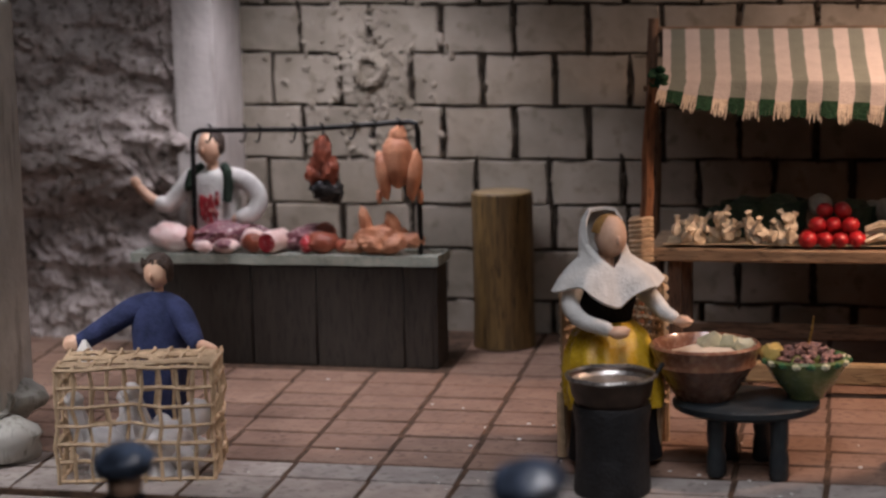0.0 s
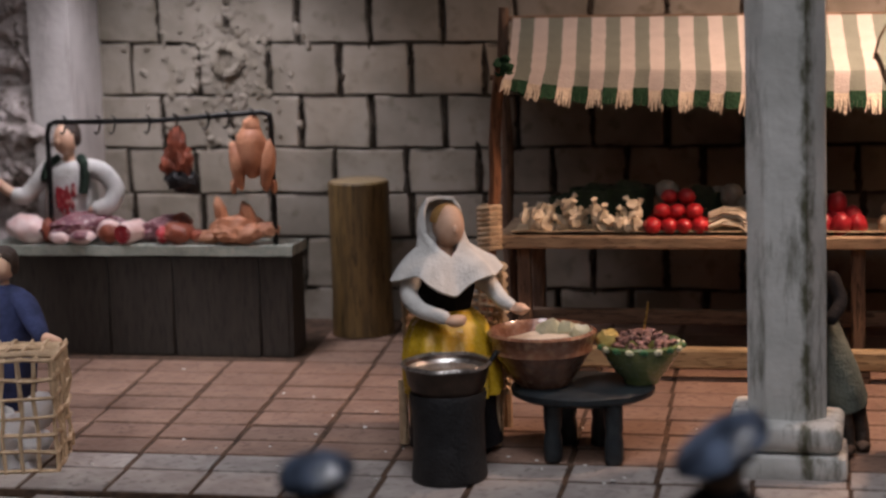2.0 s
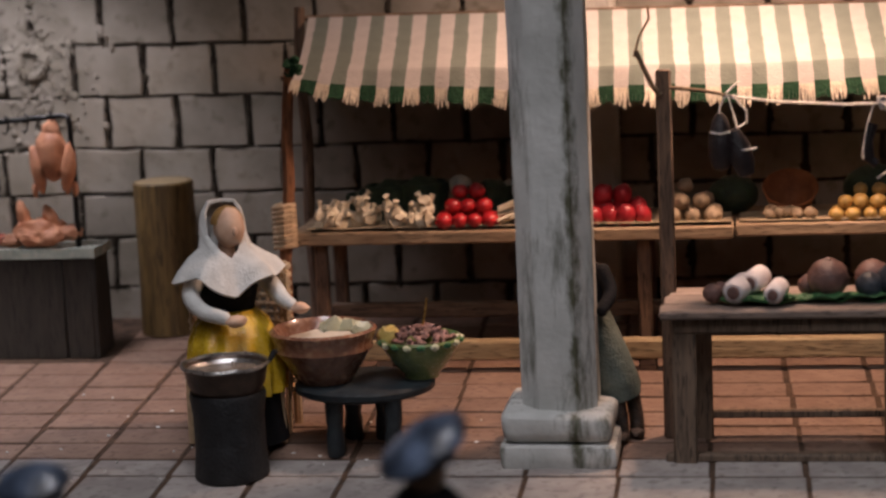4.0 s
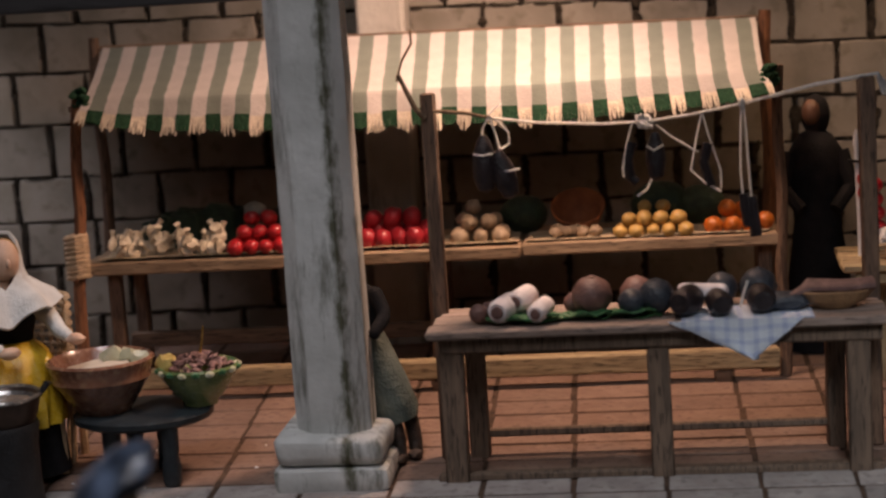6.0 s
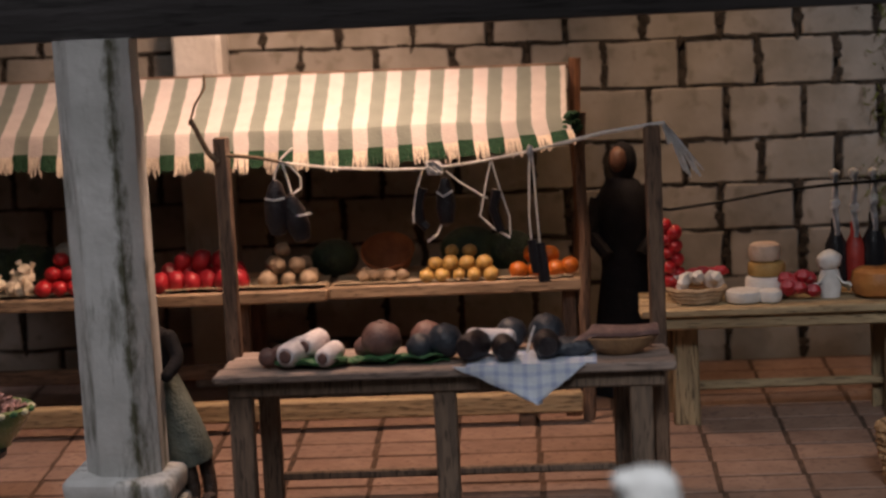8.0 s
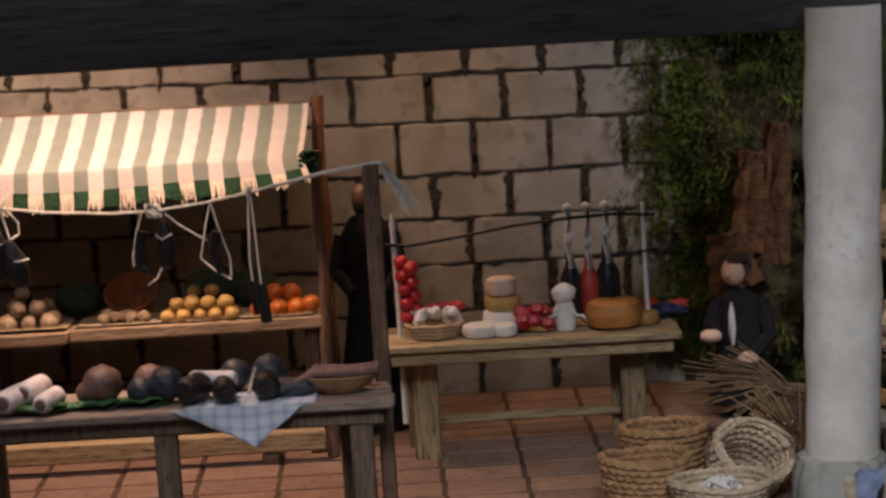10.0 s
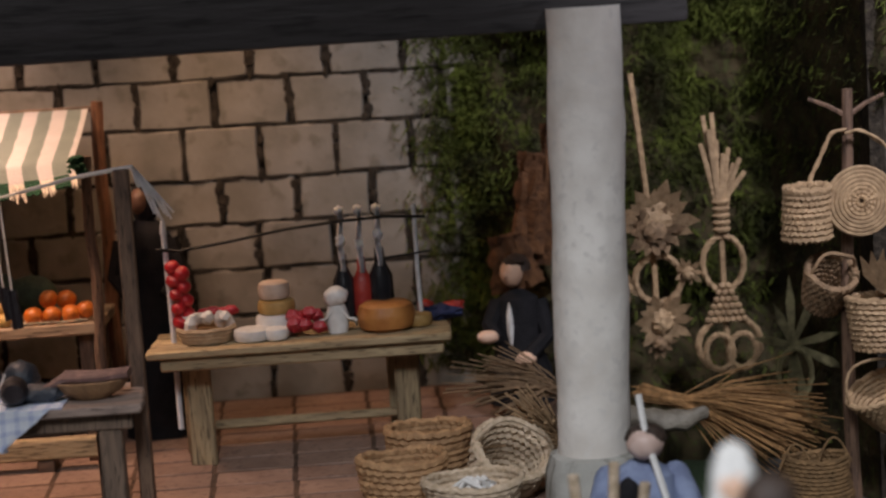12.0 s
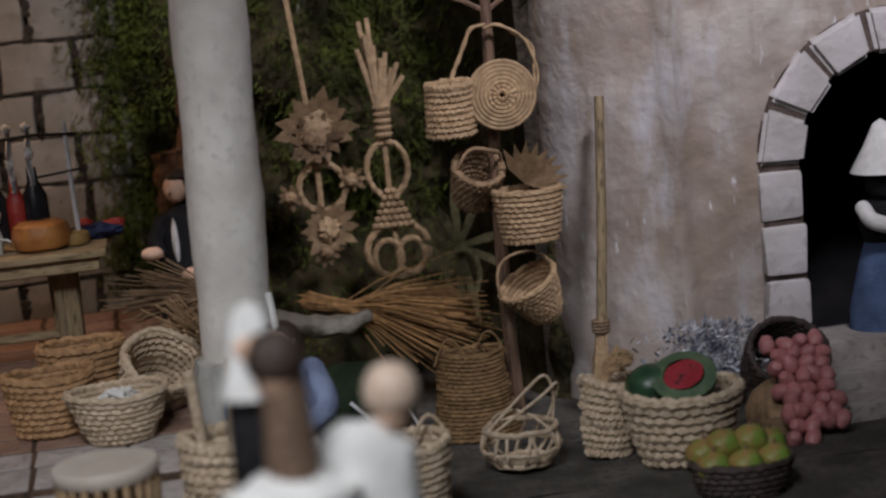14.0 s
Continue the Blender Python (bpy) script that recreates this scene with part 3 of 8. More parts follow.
HAM = material("brown_red_ham", (0.33, 0.09, 0.05), (0.18, 0.05, 0.03), 0.008, 0.4, 0.3)
CHICKEN = material("plucked_chicken_skin", (0.58, 0.28, 0.16), (0.42, 0.18, 0.1), 0.01, 0.5, 0.35)
CANE = material("pale_split_cane", (0.6, 0.45, 0.29), (0.44, 0.31, 0.19), 0.006, 0.65, 0.35, spread=0.2)
HENWHITE = material("white_glazed_clay", (0.82, 0.81, 0.82), (0.7, 0.69, 0.7), 0.008, 0.5, 0.2)
CLAY = material("brown_glazed_clay", (0.24, 0.11, 0.065), (0.15, 0.07, 0.045), 0.015, 0.28, 0.12, fleck=(0.3, 0.17, 0.1), fleck_size=0.004, coat=0.4)
GREENGLAZE = material("green_glazed_clay", (0.28, 0.32, 0.12), (0.16, 0.22, 0.08), 0.012, 0.25, 0.12, coat=0.4)
PALEGLAZE = material("pale_glaze", (0.6, 0.58, 0.42), (0.45, 0.45, 0.3), 0.01, 0.3, 0.1)
DARKGREENGLAZE = material("dark_green_glaze", (0.05, 0.14, 0.06), (0.03, 0.09, 0.04), 0.01, 0.3, 0.1)
BATTER = material("cream_batter", (0.74, 0.66, 0.55), (0.62, 0.54, 0.44), 0.01, 0.5, 0.2)
TIN = material("worn_tin", (0.55, 0.54, 0.52), (0.3, 0.29, 0.28), 0.008, 0.3, 0.15, metal=0.9)
SOOT = material("sooty_black_metal", (0.022, 0.022, 0.024), (0.012, 0.012, 0.013), 0.012, 0.55, 0.35)
STOOLPAINT = material("blue_black_paint", (0.028, 0.036, 0.04), (0.016, 0.02, 0.024), 0.008, 0.38, 0.25)
MINCE = material("minced_meat", (0.22, 0.12, 0.1), (0.1, 0.05, 0.045), 0.003, 0.5, 0.6, fleck=(0.4, 0.22, 0.2), fleck_size=0.003)
BRASS = material("brass_spoon", (0.6, 0.38, 0.12), (0.45, 0.28, 0.08), 0.004, 0.3, 0.1, metal=0.8)

# ---- butcher's counter ----
ob = thing("butcher_counter", (-0.38, -1.0, fz(-1.1) - 0.01), "dark boarded butcher counter with a green-grey slab", "counter")
bz = fz(-1.1) - 0.01
xs = [-1.06, -0.28, 0.24, 0.93, 1.16]
for a, b in zip(xs, xs[1:]):
    bm = BM()
    box(bm, a + 0.004, b - 0.004, -0.17, -0.12, 0, 0.78, 0.008, 0.003)
    part("front_board", bm, DARKWOOD, ob)
bm = BM()
box(bm, 1.14, 1.19, -0.165, 0.16, 0, 0.78, 0.008)
part("end_board", bm, DARKWOOD, ob)
bm = BM()
box(bm, -1.1, -1.06, -0.165, 0.16, 0, 0.78, 0.008)
part("end_board", bm, DARKWOOD, ob)
bm = BM()


def slab(u, v):
    x = -1.25 + 2.46 * u
    return Vector((x + 0.02 * noise.noise(Vector((v * 3, u * 9, 1))), -0.2 + 0.4 * v + 0.015 * noise.noise(Vector((u * 14, v * 3, 5))), 0.86 + 0.006 * noise.noise(Vector((u * 10, v * 4, 0)))))


sheet(bm, 40, 8, slab, 0.075)
part("slab", bm, SLATE, ob)

# hanging rack with hooks
ob = thing("meat_rack", (-0.23, -1.08, bz + 0.86), "black iron bar rack with meat hooks on the counter", "rack")
bm = BM()
tube(bm, [(-0.9, 0, -0.02), (-0.89, 0, 0.85), (-0.87, 0, 0.92), (-0.82, 0, 0.94), (0.0, 0, 0.945), (0.84, 0, 1.0), (0.89, 0, 0.985), (0.9, 0, 0.93), (0.9, 0, -0.02)], 0.021, 8)
part("bar", bm, BLACK, ob)
for hx in (-0.75, -0.47, -0.35, -0.07, 0.15, 0.4, 0.56, 0.75):
    bm = BM()
    z = 0.945 + max(hx, 0) * 0.06
    tube(bm, [(hx - 0.01, 0.0, z + 0.04), (hx + 0.02, -0.02, z + 0.03), (hx + 0.02, -0.02, z - 0.03), (hx, 0, z - 0.08), (hx - 0.02, 0, z - 0.1), (hx - 0.035, 0, z - 0.08)], 0.008, 5)
    part("hook", bm, BLACK, ob)

b = Build()
b.add(0, blob, (0, 0, -0.16), (0.075, 0.06, 0.16), 0.4, 3, 3)
b.add(0, blob, (-0.04, 0.01, -0.3), (0.1, 0.07, 0.12), 0.5, 3, 3)
b.add(0, blob, (0.05, -0.01, -0.28), (0.08, 0.06, 0.13), 0.5, 3, 3)
b.add(1, blob, (0.02, 0, -0.41), (0.13, 0.09, 0.09), 0.4, 3, 3)
b.add(1, blob, (0.1, 0, -0.46), (0.05, 0.04, 0.06), 0.4, 3, 2)
solo("hanging_meat", b.bm, [HAM, SOOT], (-0.08, -1.08, bz + 1.76), "brown-red cured meat hanging from a hook", "meat")
b = Build()
b.add(0, blob, (0, 0, -0.22), (0.13, 0.1, 0.2), 0.25, 2, 3)
b.add(0, blob, (0, 0, -0.05), (0.07, 0.06, 0.09), 0.25, 2, 2)
for s in (-1, 1):
    b.add(0, blob, (s * 0.12, -0.02, -0.34), (0.055, 0.06, 0.19), 0.2, 2, 3, turned(0, s * 8, 0))
    b.add(0, blob, (s * 0.16, -0.01, -0.5), (0.025, 0.03, 0.06), 0.2, 2, 2)
solo("hanging_chicken", b.bm, [CHICKEN], (0.52, -1.08, bz + 1.8), "plucked chicken hanging from a hook", "poultry")

TOP = bz + 0.865
b = Build()
b.add(0, blob, (0, 0, 0.1), (0.19, 0.12, 0.11), 0.2, 2, 3, turned(0, 12, 10))
b.add(1, blob, (0.17, -0.02, 0.1), (0.05, 0.11, 0.1), 0.2, 2, 3)
solo("ham", b.bm, [FAT, HAM], (-1.32, -1.06, TOP), "white and pink pork leg on the slab", "meat")
b = Build()
b.add(0, blob, (0, 0, 0.12), (0.27, 0.12, 0.1), 0.35, 3, 3, turned(0, -10, 15))
b.add(1, blob, (-0.1, -0.12, 0.05), (0.1, 0.05, 0.05), 0.4, 3, 2)
b.add(0, tube, [(-0.05, 0.03, 0.2), (0.1, 0.05, 0.19), (0.3, 0.08, 0.16), (0.38, 0.1, 0.12)], 0.04, 6, 0.03)
solo("rib_meat", b.bm, [PURPLE_MEAT, FAT], (-0.95, -1.03, TOP), "marbled purple side of ribs on the slab", "meat")
b = Build()
b.add(0, blob, (0, 0, 0.05), (0.11, 0.08, 0.055), 0.2, 2, 3)
b.add(1, blob, (0, -0.03, 0.065), (0.08, 0.06, 0.04), 0.2, 2, 3)
solo("pork_chop", b.bm, [FAT, PURPLE_MEAT], (-0.86, -1.14, TOP), "pork chop with a rim of fat", "meat")
b = Build()
b.add(0, blob, (0, 0, 0.09), (0.1, 0.1, 0.09), 0.15, 2, 3)
b.add(1, blob, (0.02, -0.06, 0.08), (0.09, 0.06, 0.075), 0.15, 2, 3)
b.add(0, tube, [(0.08, 0, 0.12), (0.16, 0.02, 0.1)], 0.03, 6)
solo("beef_joint", b.bm, [FAT, HAM], (-0.66, -1.08, TOP), "beef joint with a white rim of fat", "meat")
b = Build()
b.add(0, lathe, [(0, -0.13), (0.07, -0.125), (0.085, -0.1), (0.09, 0.1), (0.07, 0.13), (0, 0.13)], 16, (0, 0.03, 0.085), 1, 0.1, turned(90, 0, -15))
b.add(1, lathe, [(0, 0), (0.075, 0.0), (0.075, 0.01), (0, 0.014)], 16, (-0.03, -0.1, 0.085), 1, 0.05, turned(90, 0, -15))
solo("beef_roll", b.bm, [FAT, RED_MEAT], (-0.48, -1.09, TOP), "rolled red beef joint with a fat rim", "meat")
b = Build()
b.add(0, blob, (0, 0, 0.1), (0.22, 0.09, 0.09), 0.35, 3, 3, turned(0, -12, 5))
b.add(1, blob, (0.16, 0, 0.15), (0.08, 0.06, 0.07), 0.35, 3, 2)
solo("grey_meat", b.bm, [PURPLE_MEAT, HAM], (-0.26, -0.97, TOP), "grey purple cut of meat on the slab", "meat")
b = Build()
b.add(0, blob, (0, 0, 0.08), (0.15, 0.09, 0.08), 0.25, 2, 3)
b.add(1, blob, (-0.11, -0.03, 0.07), (0.055, 0.07, 0.065), 0.15, 2, 3)
b.add(0, blob, (0.16, 0, 0.06), (0.07, 0.06, 0.05), 0.3, 2, 2)
solo("red_meat_cut", b.bm, [HAM, RED_MEAT], (-0.1, -1.1, TOP), "raw red cut of meat on the slab", "meat")
ob = thing("plucked_chicken", (0.36, -1.05, TOP), "plucked chicken lying on the slab", "poultry")
for name, at, radii, rough, turn in (
    ("body", (0, 0, 0.1), (0.22, 0.12, 0.11), 0.3, None),
    ("leg", (-0.12, 0, 0.22), (0.045, 0.05, 0.14), 0.3, turned(0, -15, 0)),
    ("leg", (0.1, 0, 0.2), (0.05, 0.05, 0.12), 0.3, turned(0, -25, 0)),
    ("neck", (0.24, -0.01, 0.1), (0.1, 0.07, 0.06), 0.3, None),
    ("tail", (-0.22, -0.05, 0.05), (0.1, 0.06, 0.05), 0.3, None),
    ("wing", (-0.06, -0.11, 0.08), (0.11, 0.045, 0.06), 0.4, turned(0, 20, 0)),
    ("wing", (0.12, -0.11, 0.07), (0.1, 0.045, 0.055), 0.4, turned(0, -15, 0)),
):
    bm = BM()
    blob(bm, at, radii, rough, 2.5, 3, turn)
    part(name, bm, CHICKEN, ob)

# ---- butcher figurine behind the counter ----
b = Build()
b.add(0, lathe, [(0.0, 0), (0.2, 0.0), (0.2, 0.35), (0.215, 0.62), (0.215, 0.78), (0.18, 0.92), (0.07, 0.985), (0, 0.99)], 24, (0, 0, 0), 0.58, 0.06)
b.add(4, lathe, [(0.0, 0.5), (0.17, 0.52), (0.185, 0.66), (0.13, 0.88), (0, 0.92)], 24, (-0.01, -0.045, 0), 0.5)
for s, low in ((-1, 0.84), (1, 0.74)):
    b.add(3, tube, [(s * 0.15, -0.11, low), (s * 0.165, -0.1, 0.86), (s * 0.15, -0.06, 0.96), (s * 0.09, 0.02, 1.0)], 0.038, 9)
for k in range(16):
    dx = random.gauss(0.0, 0.05)
    b.add(5, blob, (dx, -0.137 + 1.2 * dx * dx, 0.69 + random.gauss(0, 0.06)), (random.uniform(0.012, 0.028), 0.014, random.uniform(0.03, 0.075)), 0.7, 5, 2)
b.add(0, limb, [(-0.17, 0, 0.92), (-0.25, -0.04, 0.82), (-0.34, -0.08, 0.72), (-0.4, -0.1, 0.72)], 0.075, 9, 0.066)
b.add(1, limb, [(-0.4, -0.1, 0.72), (-0.49, -0.11, 0.77), (-0.56, -0.12, 0.84)], 0.045, 8, 0.036)
b.add(1, blob, (-0.595, -0.12, 0.885), (0.045, 0.03, 0.055), 0.25, 3, 2, turned(0, -35, 0))
b.add(0, limb, [(0.17, 0, 0.92), (0.3, -0.03, 0.88), (0.39, -0.05, 0.76), (0.36, -0.09, 0.66), (0.28, -0.12, 0.62)], 0.08, 9, 0.066)
b.add(1, blob, (0.24, -0.13, 0.61), (0.05, 0.035, 0.035), 0.2, 3, 2)
b.add(1, lathe, [(0.052, 0.96), (0.045, 1.06)], 10)
b.add(1, blob, (-0.01, -0.02, 1.155), (0.092, 0.1, 0.128), 0.05, 2, 3)
b.add(1, blob, (-0.035, -0.118, 1.14), (0.017, 0.022, 0.032), 0, 2, 2)
b.add(2, dome, (0.0, 0.012, 1.185), (0.102, 0.108, 0.118), 0.1, 20, 7)
b.add(2, blob, (0.08, 0.0, 1.17), (0.028, 0.06, 0.075), 0.3, 3, 2)
b.add(2, blob, (-0.085, 0.01, 1.18), (0.022, 0.05, 0.06), 0.3, 3, 2)
solo("butcher_figurine", b.bm, [CLOTHWHITE, SKIN, HAIR, GREENBLACK, CLOTHWHITE, RED_MEAT], (-1.05, -0.86, 0.575), "clay butcher figurine in white with a stained apron", "figurine")

# sawn log against the wall
ob = thing("log", (1.16, -0.42, fz(-0.45)), "upright ochre log standing against the wall", "log")
bm = BM()
lathe(bm, [(0.245, 0.0), (0.24, 0.3), (0.235, 0.7), (0.24, 1.2), (0.225, 1.215)], 28, (0, 0, 0), 1, 0.05)
part("bark", bm, LOGWOOD, ob)
bm = BM()
lathe(bm, [(0.226, 1.212), (0.1, 1.218), (0, 1.218)], 28, (0, 0, 0), 1, 0.05)
part("sawn_top", bm, YELLOWWOOD, ob)

# ---- hen cage with the boy leaning on it ----
cy, cx = -3.72, -0.51
cage = thing("hen_cage", (cx, cy, fz(cy)), "split cane cage with an open weave", "cage")
cage.rotation_euler.z = radians(13)


def cane(p, q, r=0.012, sag=0.02):
    bm = BM()
    p, q = Vector(p), Vector(q)
    pts = [p.lerp(q, t / 6) + Vector([random.uniform(-sag, sag) * math.sin(math.pi * t / 6) for _ in range(3)]) for t in range(7)]
    tube(bm, pts, r * random.uniform(0.8, 1.25), 5)
    part("cane", bm, CANE, cage)


hw, hd, hh = 0.49, 0.28, 0.71
for y in (-hd, hd):
    for k in range(10):
        x = -hw + 2 * hw * k / 9
        cane((x, y, -0.03), (x * 0.99, y * 0.96, hh))
    for k in range(0, 7, 1 if y < 0 else 2):
        z = 0.0 + hh * k / 6
        cane((-hw, y, z), (hw, y, z), 0.014, 0.022)
for x in (-hw, hw):
    for k in range(1, 6):
        y = -hd + 2 * hd * k / 6
        cane((x, y, -0.03), (x, y, hh))
    for k in range(7):
        z = hh * k / 6
        cane((x, -hd, z), (x, hd, z), 0.015)
for k in range(10):
    x = -hw + 2 * hw * k / 9
    cane((x, -hd, hh), (x, hd, hh + 0.02), 0.012)
for k in range(1, 6):
    y = -hd + 2 * hd * k / 6
    cane((-hw, y, hh + 0.01), (hw, y, hh + 0.01), 0.014, 0.03)


def hen(dx, dy, size, turn):
    b = Build()
    b.add(0, blob, (0, 0, 0.12), (0.12, 0.075, 0.085), 0.15, 2, 3)
    b.add(0, tube, [(0.07, 0, 0.14), (0.1, 0, 0.24), (0.11, 0, 0.31)], 0.055, 8, 0.035)
    b.add(0, blob, (0.115, 0, 0.33), (0.045, 0.04, 0.04), 0.1, 2, 2)
    b.add(0, blob, (-0.13, 0, 0.2), (0.07, 0.03, 0.08), 0.2, 2, 2, turned(0, -30, 0))
    b.add(0, lathe, [(0, 0), (0.07, 0), (0.05, 0.06)], 10)
    ob = solo("hen_figurine", b.bm, [HENWHITE], (cx + dx, cy + dy, fz(cy + dy)), "white clay hen figurine inside the cane cage", "figurine", "hens in the cage")
    ob.rotation_euler.z = radians(turn)
    ob.scale = (size,) * 3


hen(-0.24, -0.1, 1.45, 200)
hen(-0.03, 0.08, 1.3, 160)
hen(0.16, -0.06, 1.65, 215)
hen(0.3, -0.08, 0.9, 180)

b = Build()
b.add(0, lathe, [(0.0, 0.07), (0.15, 0.07), (0.17, 0.3), (0.19, 0.62), (0.2, 0.8), (0.19, 0.93), (0.14, 1.03), (0.05, 1.07), (0, 1.075)], 28, (0, 0, 0), 0.85, 0.05)
b.add(0, limb, [(-0.06, -0.02, 0.97), (-0.17, -0.05, 0.95), (-0.33, -0.14, 0.85), (-0.47, -0.22, 0.76)], 0.1, 9, 0.062)
b.add(0, limb, [(0.06, -0.02, 0.97), (0.16, -0.05, 0.94), (0.27, -0.14, 0.83), (0.34, -0.22, 0.77)], 0.1, 9, 0.055)
b.add(1, blob, (-0.53, -0.25, 0.75), (0.065, 0.045, 0.06), 0.2, 3, 3)
b.add(1, limb, [(0.35, -0.23, 0.765), (0.42, -0.25, 0.76), (0.48, -0.26, 0.745)], 0.038, 9, 0.022)
b.add(1, lathe, [(0.035, 1.03), (0.03, 1.12)], 10)
b.add(1, blob, (0, -0.02, 1.205), (0.088, 0.09, 0.108), 0.05, 2, 3)
b.add(1, blob, (-0.01, -0.108, 1.19), (0.015, 0.018, 0.025), 0, 2, 2)
b.add(2, dome, (0.0, 0.012, 1.225), (0.103, 0.105, 0.112), 0.1, 22, 8)
for k in range(9):
    b.add(2, blob, (-0.08 + 0.02 * k, -0.078 + 0.02 * abs(k - 4) * 0.25, 1.275 - 0.01 * (k % 3)), (0.018, 0.018, 0.034), 0.4, 4, 2)
b.add(2, blob, (0.086, -0.01, 1.21), (0.026, 0.05, 0.075), 0.3, 3, 2)
b.add(3, lathe, [(0, 0), (0.085, 0), (0.05, 0.09), (0.012, 0.15), (0, 0.15)], 16, (-0.42, -0.3, 0.64), 1, 0.15)
solo("boy_figurine", b.bm, [NAVY, SKIN, HAIR, CLOTHWHITE], (-0.615, -3.1, fz(-3.1) - 0.06), "clay boy figurine in navy leaning on the cage", "figurine")

# ---- cook's corner: woman, chair, stove pot, stool and bowls ----
ob = thing("wicker_chair", (2.42, -2.92, fz(-2.92)), "woven cane armchair behind the cook", "chair")
for k in range(17):
    a = math.pi * (k / 16) - 0.0
    bm = BM()
    x, y = 0.325 * math.cos(a), -0.05 + 0.28 * math.sin(a)
    tube(bm, [(x * 0.9, y * 0.9, 0.0), (x, y, 0.5), (x * 1.02, y * 1.05, 1.05)], 0.013, 5)
    part("upright_cane", bm, CANE, ob)
for j in range(15):
    bm = BM()
    z = 0.3 + j * 0.058
    tube(bm, [(0.33 * math.cos(math.pi * k / 32) * (1 + 0.03 * (-1) ** (k + j)), -0.05 + 0.285 * math.sin(math.pi * k / 32) * (1 + 0.04 * (-1) ** (k + j)), z) for k in range(33)], 0.019, 6)
    part("woven_band", bm, CANE, ob)
bm = BM()
box(bm, -0.3, 0.3, -0.3, 0.2, 0.4, 0.46, 0.02)
part("seat", bm, CANE, ob)
for x in (-0.3, 0.3):
    for y in (-0.27, 0.18):
        bm = BM()
        tube(bm, [(x, y, 0), (x, y, 0.42)], 0.03, 8)
        part("leg", bm, CANE, ob)

b = Build()
# skirt with folds
def skirt(bm):
    seg = 60
    prof = [(0.17, 0.85), (0.24, 0.78), (0.28, 0.67), (0.295, 0.57), (0.3, 0.46), (0.29, 0.34)]
    rings = []
    for i, (r, z) in enumerate(prof):
        ring = []
        for k in range(seg):
            a = 2 * math.pi * k / seg
            rr = r * (1 + (0.02 + 0.015 * i) * math.sin(a * 13 + 0.6 * i) + 0.03 * noise.noise(Vector((math.cos(a) * 3, math.sin(a) * 3, z * 2))))
            ring.append(bm.verts.new((rr * math.cos(a), rr * math.sin(a) * 0.85 - 0.03 * i, z)))
        rings.append(ring)
    for p, q in zip(rings, rings[1:]):
        for k in range(seg):
            bm.faces.new((p[k], p[(k + 1) % seg], q[(k + 1) % seg], q[k]))
    bm.faces.new(rings[0])


b.add(3, skirt)
b.add(4, lathe, [(0, 0.0), (0.3, 0.0), (0.28, 0.2), (0.27, 0.4), (0.1, 0.5)], 24, (0.02, -0.1, 0), 0.8, 0.06)
b.add(4, lathe, [(0.16, 0.8), (0.17, 0.88), (0.2, 1.0), (0.18, 1.12), (0.06, 1.2)], 20, (0, 0.02, 0), 0.7)
b.add(0, limb, [(-0.2, 0, 1.08), (-0.26, -0.08, 0.98), (-0.22, -0.2, 0.9), (-0.1, -0.32, 0.86)], 0.065, 9, 0.045)
b.add(1, blob, (-0.03, -0.36, 0.84), (0.07, 0.05, 0.04), 0.3, 3, 2)
b.add(0, limb, [(0.2, 0, 1.08), (0.28, -0.08, 0.98), (0.31, -0.2, 0.92), (0.34, -0.28, 0.9)], 0.065, 9, 0.042)
b.add(1, blob, (0.39, -0.33, 0.88), (0.06, 0.05, 0.04), 0.3, 3, 2)
b.add(1, lathe, [(0.055, 1.15), (0.05, 1.3)], 10, (0, 0, 0))
b.add(1, blob, (0.02, -0.04, 1.39), (0.1, 0.105, 0.135), 0.05, 2, 3)
b.add(1, blob, (0.035, -0.145, 1.375), (0.018, 0.022, 0.032), 0, 2, 2)
b.add(2, dome, (0.015, -0.015, 1.41), (0.108, 0.11, 0.12), 0.05, 22, 8)


def veil(bm):
    """Head cloth that falls from the crown and flares out over the shoulders."""
    seg = 72
    prof = [(0.03, 1.56, 0.08), (0.09, 1.55, 0.085), (0.13, 1.49, 0.085), (0.145, 1.42, 0.085), (0.15, 1.34, 0.08), (0.17, 1.26, 0.03), (0.24, 1.21, 0.0), (0.31, 1.15, -0.02), (0.35, 1.09, -0.04)]
    rings = []
    for i, (r, z, dy) in enumerate(prof):
        ring = []
        for k in range(seg + 1):
            gap = (1.3, 1.25, 1.15, 1.05, 0.95, 0.35, 0.0, -0.04, -0.06)[i]
            a = -math.pi / 2 + gap + (2 * math.pi - 2 * gap) * k / seg
            rr = r * (1 + (0.02 * i * 0.6) * math.sin(a * 6 + 1) + 0.05 * noise.noise(Vector((math.cos(a) * 2.5, math.sin(a) * 2.5, z * 3))))
            zz = z - (0.1 * max(0.0, 1 - abs(math.cos(a)) / 0.6) if i >= 7 and math.sin(a) < 0 else 0) + (0.02 * math.sin(a * 5 + 1) if i > 6 else 0)
            ring.append(bm.verts.new((rr * math.cos(a), rr * math.sin(a) * (0.95 if i < 6 else 0.75) + dy, zz)))
        rings.append(ring)
    fs = []
    for p, q in zip(rings, rings[1:]):
        for k in range(seg):
            fs.append(bm.faces.new((p[k], p[k + 1], q[k + 1], q[k])))
    fs.append(bm.faces.new(rings[0]))
    bmesh.ops.recalc_face_normals(bm, faces=fs)
    bmesh.ops.solidify(bm, geom=fs, thickness=0.018)


b.add(0, veil)
